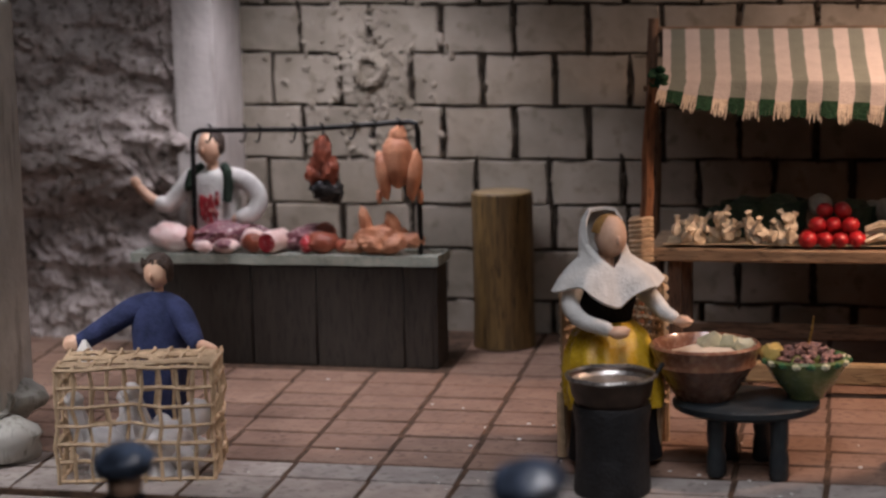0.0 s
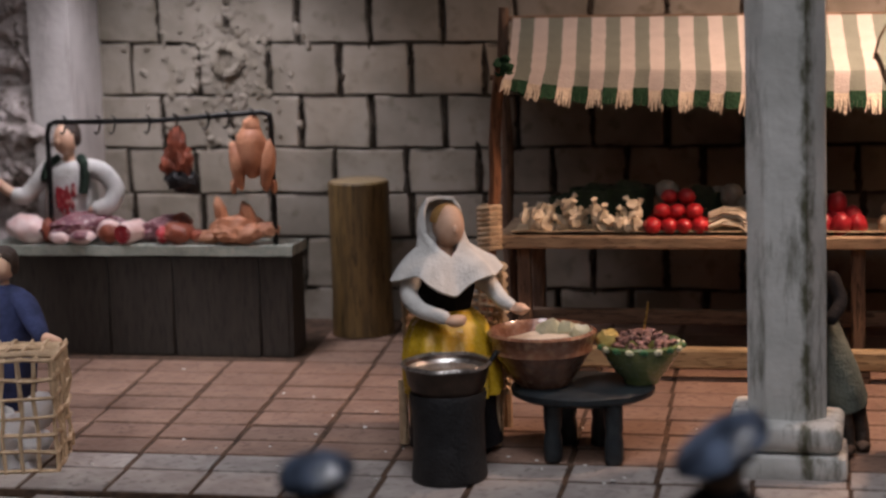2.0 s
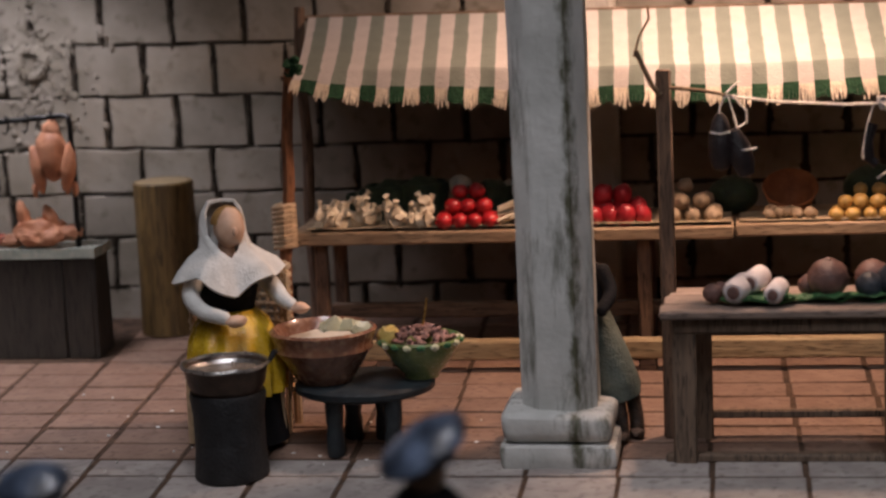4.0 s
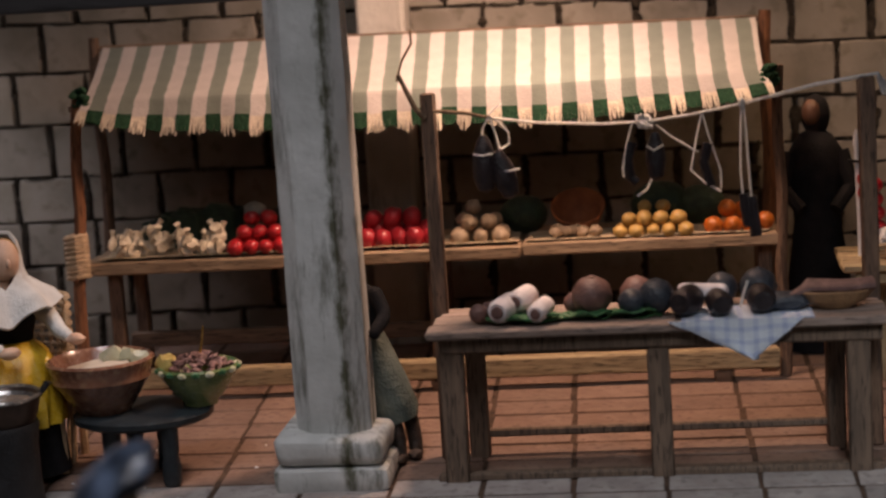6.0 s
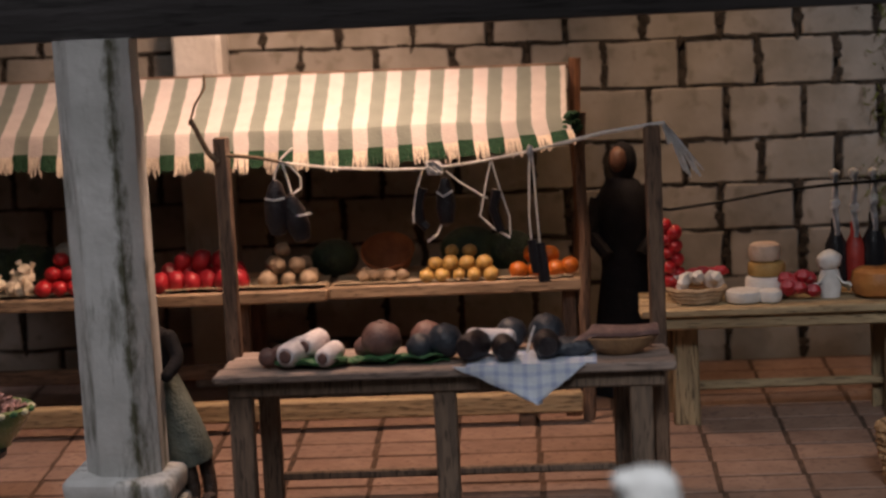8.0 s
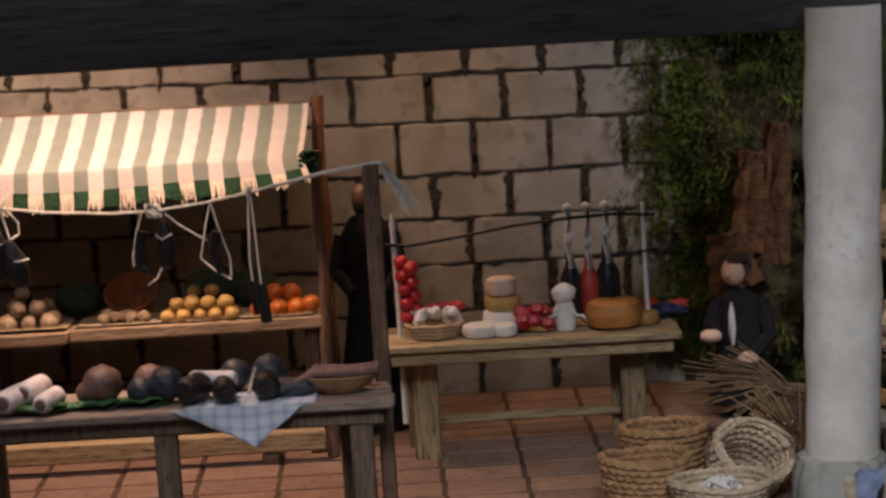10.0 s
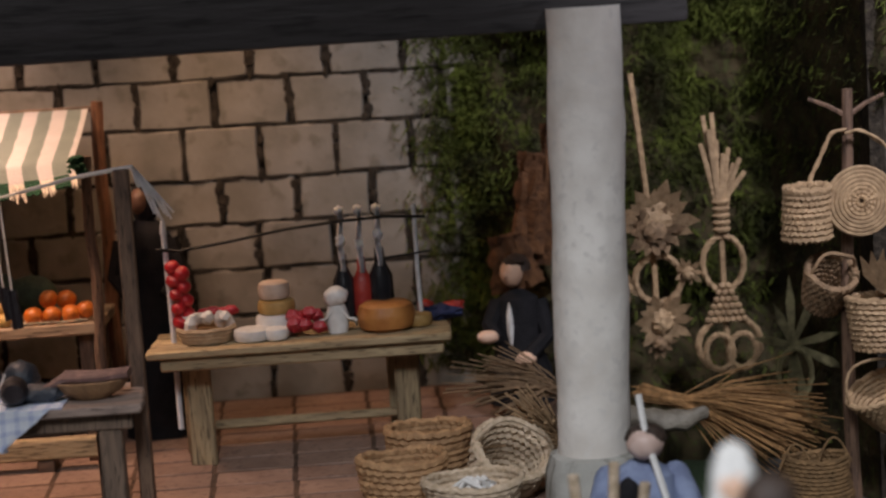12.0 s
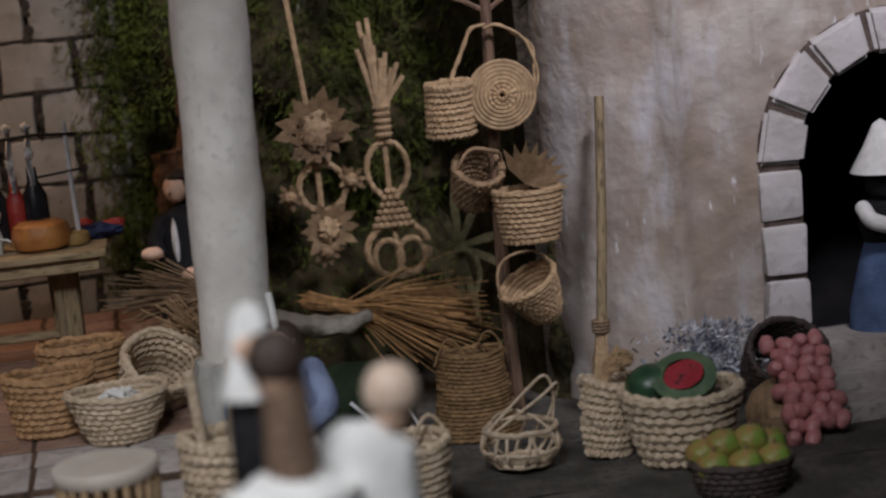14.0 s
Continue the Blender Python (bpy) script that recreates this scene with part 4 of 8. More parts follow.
woman = solo("cook_figurine", b.bm, [CLOTHWHITE, SKIN, BLONDE, YELLOW, BLACKCLOTH], (2.41, -3.15, fz(-3.15) + 0.04), "clay woman figurine in white veil and yellow skirt", "figurine")
woman.rotation_euler.z = radians(26)

ob = thing("stove_pot", (2.53, -3.76, fz(-3.76)), "sooty black drum stove holding a tin basin", "stove")
bm = BM()
lathe(bm, [(0.0, 0.0), (0.225, 0.0), (0.232, 0.02), (0.22, 0.2), (0.222, 0.4), (0.236, 0.52), (0.228, 0.545), (0.19, 0.53)], 32, (0, 0, 0), 1, 0.03)
part("drum", bm, SOOT, ob)
bm = BM()
lathe(bm, [(0.0, 0.5), (0.17, 0.52), (0.23, 0.62), (0.25, 0.7), (0.268, 0.718), (0.274, 0.712), (0.258, 0.69), (0.24, 0.6), (0.19, 0.5), (0.0, 0.48)], 36)
part("basin", bm, material("dark_copper", (0.09, 0.06, 0.045), (0.05, 0.035, 0.028), 0.01, 0.4, 0.15, metal=0.5), ob, "sooty dark copper basin")
bm = BM()
tube(bm, [(0.266 * math.cos(k * 0.1571), 0.266 * math.sin(k * 0.1571), 0.712 + 0.003 * math.sin(k)) for k in range(41)], 0.013, 7, None, False)
lathe(bm, [(0.262, 0.706), (0.235, 0.67), (0.225, 0.662)], 36)
part("rim", bm, TIN, ob, "bright worn tin rim")
bm = BM()
lathe(bm, [(0.0, 0.665), (0.22, 0.665), (0.235, 0.66)], 32)
part("broth", bm, material("greasy_broth", (0.3, 0.25, 0.2), (0.2, 0.16, 0.13), 0.01, 0.12, 0.1), ob)
bm = BM()
tube(bm, [(0.235, 0.1, 0.68), (0.3, 0.12, 0.76), (0.3, 0.04, 0.78), (0.255, 0.02, 0.7)], 0.012, 6)
part("handle", bm, SOOT, ob)

STOOL_Z = 0.4
ob = thing("stool", (3.28, -3.2, fz(-3.2)), "blue-black painted round wooden stool", "stool")
sz = STOOL_Z - fz(-3.2)
bm = BM()
lathe(bm, [(0, sz - 0.075), (0.4, sz - 0.075), (0.45, sz - 0.05), (0.455, sz - 0.015), (0.43, sz), (0, sz)], 36, (0, 0, 0), 0.85, 0.01)
part("seat", bm, STOOLPAINT, ob)
for x, y in ((-0.16, -0.22), (0.22, -0.24), (0.09, 0.14), (-0.12, 0.16)):
    bm = BM()
    lathe(bm, [(0, -0.01), (0.05, -0.01), (0.062, 0.02), (0.06, sz * 0.3), (0.05, sz * 0.42), (0.058, sz * 0.5), (0.062, sz - 0.05), (0, sz - 0.05)], 12, (x, y, 0), 1, 0.05)
    part("leg", bm, STOOLPAINT, ob)

ob = thing("mixing_bowl", (3.03, -3.22, STOOL_Z + 0.004), "brown glazed clay bowl filled with batter", "bowl")
bm = BM()
lathe(bm, [(0, 0.0), (0.17, 0.0), (0.2, 0.04), (0.28, 0.17), (0.32, 0.22), (0.315, 0.25), (0.335, 0.3), (0.345, 0.335), (0.325, 0.35), (0.3, 0.32), (0.27, 0.24), (0.2, 0.12), (0, 0.1)], 40)
part("body", bm, CLAY, ob)
bm = BM()
sheet(bm, 20, 20, lambda u, v: Vector(((u - 0.5) * 0.5 * math.sqrt(max(0.02, 1 - (2 * v - 1) ** 2 * 0.92)), (v - 0.5) * 0.5, 0.27 + 0.025 * noise.noise(Vector((u * 4, v * 4, 0))) + 0.02 * (1 - (2 * u - 1) ** 2))), 0.03)
part("batter", bm, BATTER, ob)
for k, (x, y, r) in enumerate(((0.04, 0.2, 0.09), (0.14, 0.19, 0.08), (0.23, 0.1, 0.07), (-0.02, 0.23, 0.06))):
    bm = BM()
    blob(bm, (x, y, 0.3), (r, r * 0.5, r * 0.8), 0.6, 3, 2)
    part("dough_piece", bm, PALEGLAZE, ob)

ob = thing("serving_bowl", (3.64, -3.12, STOOL_Z + 0.004), "green glazed bowl with patterned rim, heaped with meat", "bowl")
bm = BM()
lathe(bm, [(0, 0.0), (0.11, 0.0), (0.12, 0.03), (0.17, 0.08), (0.235, 0.18), (0.262, 0.245), (0.255, 0.26), (0.235, 0.235), (0.17, 0.13), (0, 0.1)], 36)
part("body", bm, GREENGLAZE, ob)
for k in range(18):
    a = 2 * math.pi * k / 18
    bm = BM()
    blob(bm, (0.252 * math.cos(a), 0.252 * math.sin(a), 0.235), (0.035, 0.035, 0.024), 0.1, 2, 1)
    part("rim_spot", bm, PALEGLAZE if k % 2 else DARKGREENGLAZE, ob)
bm = BM()
for k in range(70):
    a, r = random.uniform(0, 6.28), 0.19 * math.sqrt(random.random())
    x, y = r * math.cos(a), r * math.sin(a)
    z = 0.22 + 0.1 * (1 - (r / 0.2) ** 2)
    blob(bm, (x, y, z), (0.05, 0.025, 0.022), 0.4, 3, 1, turned(random.uniform(-40, 40), random.uniform(-40, 40), random.uniform(0, 180)))
part("minced_meat", bm, MINCE, ob)
bm = BM()
blob(bm, (-0.2, -0.02, 0.27), (0.07, 0.05, 0.07), 0.5, 3, 2)
part("lemon_slice", bm, material("yellow_peel", (0.55, 0.42, 0.14), (0.4, 0.28, 0.08), 0.006, 0.5, 0.3), ob)
bm = BM()
tube(bm, [(0.0, 0.02, 0.26), (0.03, 0.03, 0.4), (0.045, 0.035, 0.5)], 0.01, 6, 0.007)
part("spoon", bm, BRASS, ob)
# ---- produce stall with a striped awning ----
CREAMWOOL = material("cream_wool_fringe", (0.72, 0.64, 0.52), (0.6, 0.52, 0.42), 0.004, 0.95, 0.4)
GREENWOOL = material("dark_green_wool_fringe", (0.03, 0.08, 0.042), (0.02, 0.055, 0.03), 0.004, 0.95, 0.4)
ROPE = material("pale_string", (0.86, 0.83, 0.77), (0.72, 0.68, 0.6), 0.003, 0.9, 0.5)
ROPE.node_tree.nodes["Principled BSDF"].inputs["Subsurface Weight"].default_value = 0.9
ROPE.node_tree.nodes["Principled BSDF"].inputs["Subsurface Radius"].default_value = (0.006, 0.006, 0.005)
ROPE.node_tree.nodes["Principled BSDF"].inputs["Subsurface Scale"].default_value = 1.0
ROPEBROWN = material("brown_rope", (0.3, 0.21, 0.13), (0.18, 0.12, 0.08), 0.003, 0.9, 0.5)
GARLIC = material("cream_garlic_skin", (0.74, 0.66, 0.52), (0.5, 0.41, 0.28), 0.006, 0.55, 0.3)
TOMATO = material("tomato_red", (0.5, 0.022, 0.028), (0.34, 0.012, 0.018), 0.01, 0.32, 0.12, coat=0.15)
PEPPER = material("dull_red_pepper", (0.42, 0.025, 0.035), (0.3, 0.015, 0.025), 0.01, 0.35, 0.15)
CABBAGE = material("dark_cabbage_green", (0.035, 0.06, 0.03), (0.018, 0.032, 0.018), 0.008, 0.6, 0.5)
GREYVEG = material("grey_white_turnip", (0.4, 0.4, 0.35), (0.27, 0.27, 0.23), 0.008, 0.5, 0.2)
POTATO = material("pale_brown_potato", (0.4, 0.3, 0.2), (0.28, 0.2, 0.13), 0.006, 0.6, 0.3)
LEMON = material("lemon_yellow", (0.56, 0.37, 0.12), (0.46, 0.28, 0.08), 0.006, 0.4, 0.2)
ORANGE = material("orange_peel", (0.62, 0.17, 0.02), (0.5, 0.12, 0.015), 0.004, 0.4, 0.25)
TERRACOTTA = material("terracotta", (0.36, 0.13, 0.05), (0.24, 0.085, 0.035), 0.01, 0.7, 0.3)
PAPER = material("cream_tray_paper", (0.58, 0.47, 0.32), (0.46, 0.36, 0.24), 0.012, 0.8, 0.3)
STALLBOARD = wood("pale_stall_board", (0.42, 0.3, 0.19), (0.27, 0.185, 0.115), "X", 0.004)

AW0, AW1 = 2.44, 7.36
ob = thing("awning", (AW0, -1.55, 2.0), "green and cream striped awning cloth with wool fringe", "awning")


def awning(u, v):
    x = (AW1 - AW0) * u
    sag = 0.035 * math.sin(math.pi * u) + 0.008 * math.sin(u * 21) * v
    top_z, fold_z = 0.58 - 0.05 * u, 0.275 - 0.055 * u
    if v < 0.58:
        w = v / 0.58
        return Vector((x + 0.12 * (1 - u) * w, 1.0 - 0.96 * w, top_z + (fold_z - top_z) * w - sag * w - 0.02 * math.sin(math.pi * w)))
    # the valance leans out, and flares up at both ends
    w = (v - 0.58) / 0.42
    end = abs(2 * u - 1) ** 5
    return Vector((x + 0.12 * (1 - u) + (0.015 * (2 * u - 1) + 0.03 * max(0.0, 2 * u - 1) ** 5) * w + 0.008 * noise.noise(Vector((x * 4, w, 0))), 0.04 - (0.05 + 0.1 * end) * w + 0.015 * math.sin(u * 70) * w, fold_z - sag - 0.17 * w * (1 - 0.5 * end)))


bm = BM()
weave = bm.verts.layers.float.new("weave_x")
cols, rows = 200, 26
grid = [[bm.verts.new(awning(i / cols, j / rows)) for i in range(cols + 1)] for j in range(rows + 1)]
for line in grid:
    for i, v in enumerate(line):
        v[weave] = (AW1 - AW0) * i / cols * U
cloth = [bm.faces.new((grid[j][i], grid[j][i + 1], grid[j + 1][i + 1], grid[j + 1][i])) for j in range(rows) for i in range(cols)]
bmesh.ops.recalc_face_normals(bm, faces=cloth)
bmesh.ops.solidify(bm, geom=cloth, thickness=0.012)
part("cloth", bm, AWNING, ob)
PERIOD = 0.2143
for k in range(48):
    x0, x1 = max(0.0, k * PERIOD / 2 - 0.155), min(AW1 - AW0, (k + 1) * PERIOD / 2 - 0.155)
    if x1 - x0 < 0.02:
        continue
    green = k % 2 == 0
    bm = BM()
    count = 13 if green else 8
    for j in range(count):
        u = (x0 + (x1 - x0) * (j + 0.5) / count) / (AW1 - AW0)
        p = awning(u, 0.985)
        out = awning(u, 0.985) - awning(u, 0.9)
        out.normalize()
        if green:
            q = p + out * random.uniform(0.08, 0.1) + Vector((random.uniform(-0.006, 0.006), 0, 0))
            tube(bm, [p - out * 0.03 + Vector((0, -0.012, 0)), q], 0.008, 4)
        else:
            mid = p + out * 0.06 + Vector((random.uniform(-0.005, 0.005), -0.004, 0))
            tube(bm, [p - out * 0.01, mid, mid + out * random.uniform(0.03, 0.07) + Vector((random.uniform(-0.012, 0.012), 0, -0.01))], 0.0095, 4, 0.005)
    part("fringe", bm, GREENWOOL if green else CREAMWOOL, ob)
bm = BM()
tube(bm, [(-0.02, 0.09, 0.2), (1.5, 0.09, 0.16), (3.4, 0.09, 0.14), (AW1 - AW0 + 0.1, 0.09, 0.14)], 0.02, 7)
part("front_rod", bm, BROWN, ob)
bm = BM()
tube(bm, [(-0.1, 1.02, 0.575), (AW1 - AW0 + 0.08, 1.02, 0.525)], 0.022, 7)
part("back_rod", bm, BROWN, ob)
for x, z in ((0.1, 0.2), (AW1 - AW0 + 0.03, 0.1)):
    bm = BM()
    for j in range(14):
        blob(bm, (x + random.uniform(-0.05, 0.05), 0.0 + random.uniform(-0.03, 0.03), z + 0.08 + random.uniform(-0.07, 0.06)), (0.04, 0.035, 0.03), 0.5, 3, 1)
    part("tassel", bm, GREENWOOL, ob)

ob = thing("stall_table", (4.92, -1.2, fz(-1.2)), "long wooden produce stall with poles and low plank", "stall")
sz = 1.0
bz = fz(-1.2)


def bar(name, mat, x0, x1, y0, y1, z0, z1, bevel=0.012, jitter=0.006):
    bm = BM()
    box(bm, x0 - 4.92, x1 - 4.92, y0 + 1.2, y1 + 1.2, z0 - bz, z1 - bz, bevel, jitter)
    part(name, bm, mat, ob)


bar("shelf_board", STALLBOARD, 2.42, 5.62, -1.52, -1.1, 0.985, 1.07)
bar("shelf_board", STALLBOARD, 5.63, 7.44, -1.525, -1.1, 0.995, 1.08)
bar("shelf_board", STALLBOARD, 2.42, 7.44, -1.09, -0.62, 0.985, 1.07)
for x in (2.62, 4.98, 7.33):
    bar("leg", BROWNZ, x - 0.05, x + 0.05, -1.42, -1.32, bz - 0.03, 0.985)
    bar("back_leg", BROWNZ, x - 0.05, x + 0.05, -0.75, -0.65, bz, 0.985)
bar("rail", BROWN, 2.62, 7.38, -1.12, -1.06, 0.36, 0.47)
bar("low_plank", YELLOWWOOD, 2.72, 7.4, -1.64, -1.54, 0.15, 0.29)
for x in (3.1, 5.0, 7.0):
    bar("foot", BROWN, x - 0.06, x + 0.06, -1.62, -1.4, bz - 0.04, 0.15)
for p, q, r, m in (((2.34, -1.5, 0.06), (2.5, -1.53, 2.3), 0.045, REDPOLE), ((7.44, -1.5, 0.06), (7.45, -1.5, 2.25), 0.04, BROWNZ), ((2.38, -0.58, 0.13), (2.36, -0.54, 2.66), 0.045, BROWNZ), ((7.42, -0.58, 0.13), (7.42, -0.54, 2.58), 0.05, REDPOLE)):
    bm = BM()
    o = Vector((4.92, -1.2, bz))
    p, q = Vector(p) - o, Vector(q) - o
    tube(bm, [p.lerp(q, t / 8) + Vector((0.012 * math.sin(t * 1.7), 0, 0)) for t in range(9)], r * 1.1, 8, r * 0.9)
    part("pole", bm, m, ob)
for x, y, z in ((2.4, -1.52, 1.15),):
    for j in range(9):
        bm = BM()
        tube(bm, [(x - 4.92 + 0.075 * math.cos(a * 0.7), y + 1.2 + 0.075 * math.sin(a * 0.7), z - bz - 0.16 + j * 0.036 + 0.01 * math.sin(a)) for a in range(10)], 0.021, 6)
        part("lashing", bm, CANE, ob)

SH = 1.076


def heap(name, label, category, group, mat, spots, radii, rough=0.12, level=2, stem=None):
    """Loose fruit or roots lying on the stall, each a thing of its own."""
    for x, y, z in spots:
        b = Build()
        k = random.uniform(0.88, 1.1)
        b.add(0, blob, (0, 0, 0), tuple(r * k for r in radii), rough, 1.6, level, turned(random.uniform(-25, 25), random.uniform(-25, 25), random.uniform(0, 180)), random.uniform(0, 50))
        if stem:
            b.add(1, tube, [(0, 0, radii[2] * 0.8), (0.01, 0, radii[2] * 1.2)], 0.012, 5)
        solo(name, b.bm, [mat, stem] if stem else [mat], (x, y, z), label, category, group)


def pile(x0, x1, y0, y1, r, n, layers=2):
    """Places for a loose heap: rows behind each other, upper ones in the gaps."""
    out = []
    for layer in range(layers):
        m = n - layer
        for row in range(2 if layer == 0 else 1):
            for i in range(m):
                out.append((x0 + (x1 - x0) * (i + 0.5 * layer + 0.5) / n + random.uniform(-0.01, 0.01), y0 + (y1 - y0) * (row + 0.5 * layer) + random.uniform(-0.01, 0.01), SH + r + layer * r * 1.55))
    return out


# paper trays under the produce
for x0, x1 in ((2.55, 3.3), (3.3, 4.3), (4.45, 5.6), (5.66, 6.5), (6.45, 7.36)):
    bm = BM()
    sheet(bm, 14, 6, lambda u, v: Vector(((u - 0.5) * (x1 - x0), (v - 0.5) * 0.36, 0.008 + 0.01 * noise.noise(Vector((u * 5 + x0, v * 3, 0))) + 0.02 * (abs(v - 0.5) * 2) ** 3)), 0.01)
    solo("paper_tray", bm, PAPER, ((x0 + x1) / 2, -1.31, SH - 0.004), "cream paper sheet under the produce on the stall", "paper", "stall papers")


def bulb_bunch(x, y, n, width):
    ob = thing("garlic_bunch", (x, y, SH), "bunch of cream garlic bulbs on the stall", "garlic", "garlic on the stall")
    for k in range(n):
        px, py, pz = random.uniform(-width, width), random.uniform(-0.06, 0.06), random.uniform(0.05, 0.1 + 0.12 * (1 - random.random() ** 2))
        t = turned(random.uniform(-50, 50), random.uniform(-60, 60), 0)
        bm = BM()
        lathe(bm, [(0, -0.045), (0.03, -0.04), (0.047, -0.01), (0.036, 0.03), (0.013, 0.055), (0.015, 0.085), (0.022, 0.11), (0, 0.115)], 10, (px, py, pz), 1, 0.5, t)
        part("bulb", bm, GARLIC, ob)


bulb_bunch(2.74, -1.42, 9, 0.1)
bulb_bunch(2.98, -1.4, 9, 0.08)
bulb_bunch(3.2, -1.45, 6, 0.05)
bulb_bunch(3.38, -1.42, 10, 0.07)
for x, z, r in ((3.1, 1.22, 0.17), (3.33, 1.23, 0.18), (3.85, 1.24, 0.16), (2.9, 1.16, 0.13)):
    ob = thing("cabbage", (x, -1.0, SH + r * 0.9), "dark green cabbage at the back of the stall", "cabbage", "cabbages on the stall")
    bm = BM()
    blob(bm, (0, 0, 0), (r, r * 0.9, r * 0.95), 0.15, 2, 3)
    part("heart", bm, CABBAGE, ob)
    for k in range(7):
        a = k * 0.9
        bm = BM()
        sheet(bm, 6, 6, lambda u, v: Vector((math.cos(a + (u - 0.5) * 1.5) * r * (1.04 + 0.1 * v * v), math.sin(a + (u - 0.5) * 1.5) * r * (0.94 + 0.1 * v * v), -r * 0.8 + r * 1.5 * v - 0.05 * (u - 0.5) ** 2)), 0.012)
        part("leaf", bm, CABBAGE, ob)
heap("turnip", "grey-white turnip at the back of the stall", "turnip", "turnips on the stall", GREYVEG, [(3.62, -1.0, SH + 0.25), (4.08, -1.02, SH + 0.22), (3.98, -0.95, SH + 0.2), (4.2, -1.05, SH + 0.15)], (0.09, 0.085, 0.08), 0.15)
heap("tomato", "glossy red tomato in a heap on the stall", "tomato", "tomatoes on the stall", TOMATO, pile(3.5, 3.95, -1.45, -1.33, 0.062, 4, 3), (0.067, 0.067, 0.06), 0.06, 2)
ob = thing("onion_braid", (4.08, -1.38, SH), "bundle of pale dried stalks tied together", "bundle")
for k in range(26):
    a = random.uniform(-0.5, 0.5)
    y = random.uniform(-0.08, 0.08)
    z = 0.03 + random.uniform(0, 0.12)
    bm = BM()
    tube(bm, [(-0.13, y + a * 0.1, z), (-0.03, y, z + 0.04), (0.08, y - a * 0.05, z + 0.03), (0.14, y - a * 0.12, z - 0.01)], 0.016, 5)
    part("stalk", bm, GARLIC, ob)
heap("red_pepper", "dull red pepper in a heap on the stall", "pepper", "peppers on the stall", PEPPER, [(4.4 + 0.115 * k, -1.42 + 0.03 * (k % 2), SH + 0.07) for k in range(6)] + [(4.46 + 0.12 * k, -1.28, SH + 0.1) for k in range(5)] + [(4.55 + 0.14 * k, -1.3, SH + 0.2) for k in range(3)], (0.07, 0.075, 0.09), 0.2, 2)
heap("potato", "pale round potato in a heap on the stall", "potato", "potatoes on the stall", POTATO, pile(5.1, 5.55, -1.42, -1.3, 0.06, 3, 2) + [(5.28, -1.3, SH + 0.26), (5.2, -1.2, SH + 0.15), (5.42, -1.2, SH + 0.14)], (0.066, 0.062, 0.06), 0.2, 2)
for k in range(9):
    b = Build()
    x, y = 5.84 + 0.04 * k + random.uniform(-0.01, 0.01), -1.42 + random.uniform(-0.02, 0.12)
    b.add(0, lathe, [(0.015, 0), (0.018, 0.06)], 8)
    b.add(0, dome, (0, 0, 0.05), (0.045, 0.045, 0.045), -0.1, 10, 4)
    m = solo("mushroom", b.bm, [POTATO], (x, y, SH + random.uniform(0, 0.03)), "small tan mushroom on the stall", "mushroom", "mushrooms on the stall")
    m.rotation_euler = (random.uniform(-0.5, 0.5), random.uniform(-0.6, 0.6), 0)
b = Build()
b.add(0, lathe, [(0, 0.0), (0.08, 0), (0.16, 0.1), (0.2, 0.22), (0.19, 0.23), (0.15, 0.12), (0.05, 0.04), (0, 0.04)], 24, (0, 0, 0), 1, 0.03, turned(35, 0, 0))
solo("terracotta_bowl", b.bm, [TERRACOTTA], (6.02, -0.98, SH + 0.02), "terracotta bowl tilted at the back of the stall", "bowl")
heap("lemon", "small yellow lemon in a heap on the stall", "lemon", "lemons on the stall", LEMON, pile(6.28, 6.84, -1.45, -1.34, 0.052, 5, 2) + [(6.5, -1.28, SH + 0.2), (6.63, -1.28, SH + 0.2)], (0.062, 0.054, 0.052), 0.08, 2)
heap("orange", "bright orange fruit in a heap on the stall", "orange", "oranges on the stall", ORANGE, [(6.98, -1.42, SH + 0.065), (7.11, -1.43, SH + 0.065), (7.24, -1.41, SH + 0.065), (7.34, -1.38, SH + 0.08), (7.08, -1.34, SH + 0.17), (7.2, -1.3, SH + 0.15)], (0.07, 0.068, 0.066), 0.05, 2)
for x, r in ((6.62, 0.17), (6.9, 0.15), (5.62, 0.14)):
    b = Build()
    b.add(0, blob, (0, 0, 0), (r * 1.3, r, r), 0.08, 1.5, 3)
    solo("dark_melon", b.bm, [CABBAGE], (x, -0.98, SH + r), "dark green melon at the back of the stall", "melon", "melons on the stall")

# ---- sausage table with a hanging rope ----
ob = thing("sausage_table", (6.57, -3.28, fz(-3.28)), "weathered grey-brown trestle table with two posts", "table")
bz = fz(-3.28)


def bar2(name, mat, x0, x1, y0, y1, z0, z1, bevel=0.012, jitter=0.006):
    bm = BM()
    box(bm, x0 - 6.57, x1 - 6.57, y0 + 3.28, y1 + 3.28, z0 - bz, z1 - bz, bevel, jitter)
    part(name, bm, mat, ob)


bar2("table_board", GREYWOODX, 5.18, 7.97, -3.635, -3.42, 0.862, 0.915)
bar2("table_board", GREYWOODX, 5.2, 7.95, -3.415, -3.18, 0.862, 0.915)
bar2("table_board", GREYWOODX, 5.22, 7.93, -3.175, -2.93, 0.862, 0.915)
bar2("apron", GREYWOOD, 5.26, 7.9, -3.56, -3.51, 0.755, 0.86)
bar2("apron", GREYWOOD, 5.3, 7.86, -3.03, -2.98, 0.755, 0.86)
for x in (5.32, 6.575, 7.76):
    bar2("leg", GREYWOOD, x - 0.07, x + 0.07, -3.54, -3.42, fz(-3.5) - 0.02, 0.86)
for x in (5.42, 7.66):
    bar2("back_leg", GREYWOOD, x - 0.06, x + 0.06, -3.08, -2.97, fz(-3.0) - 0.02, 0.86)
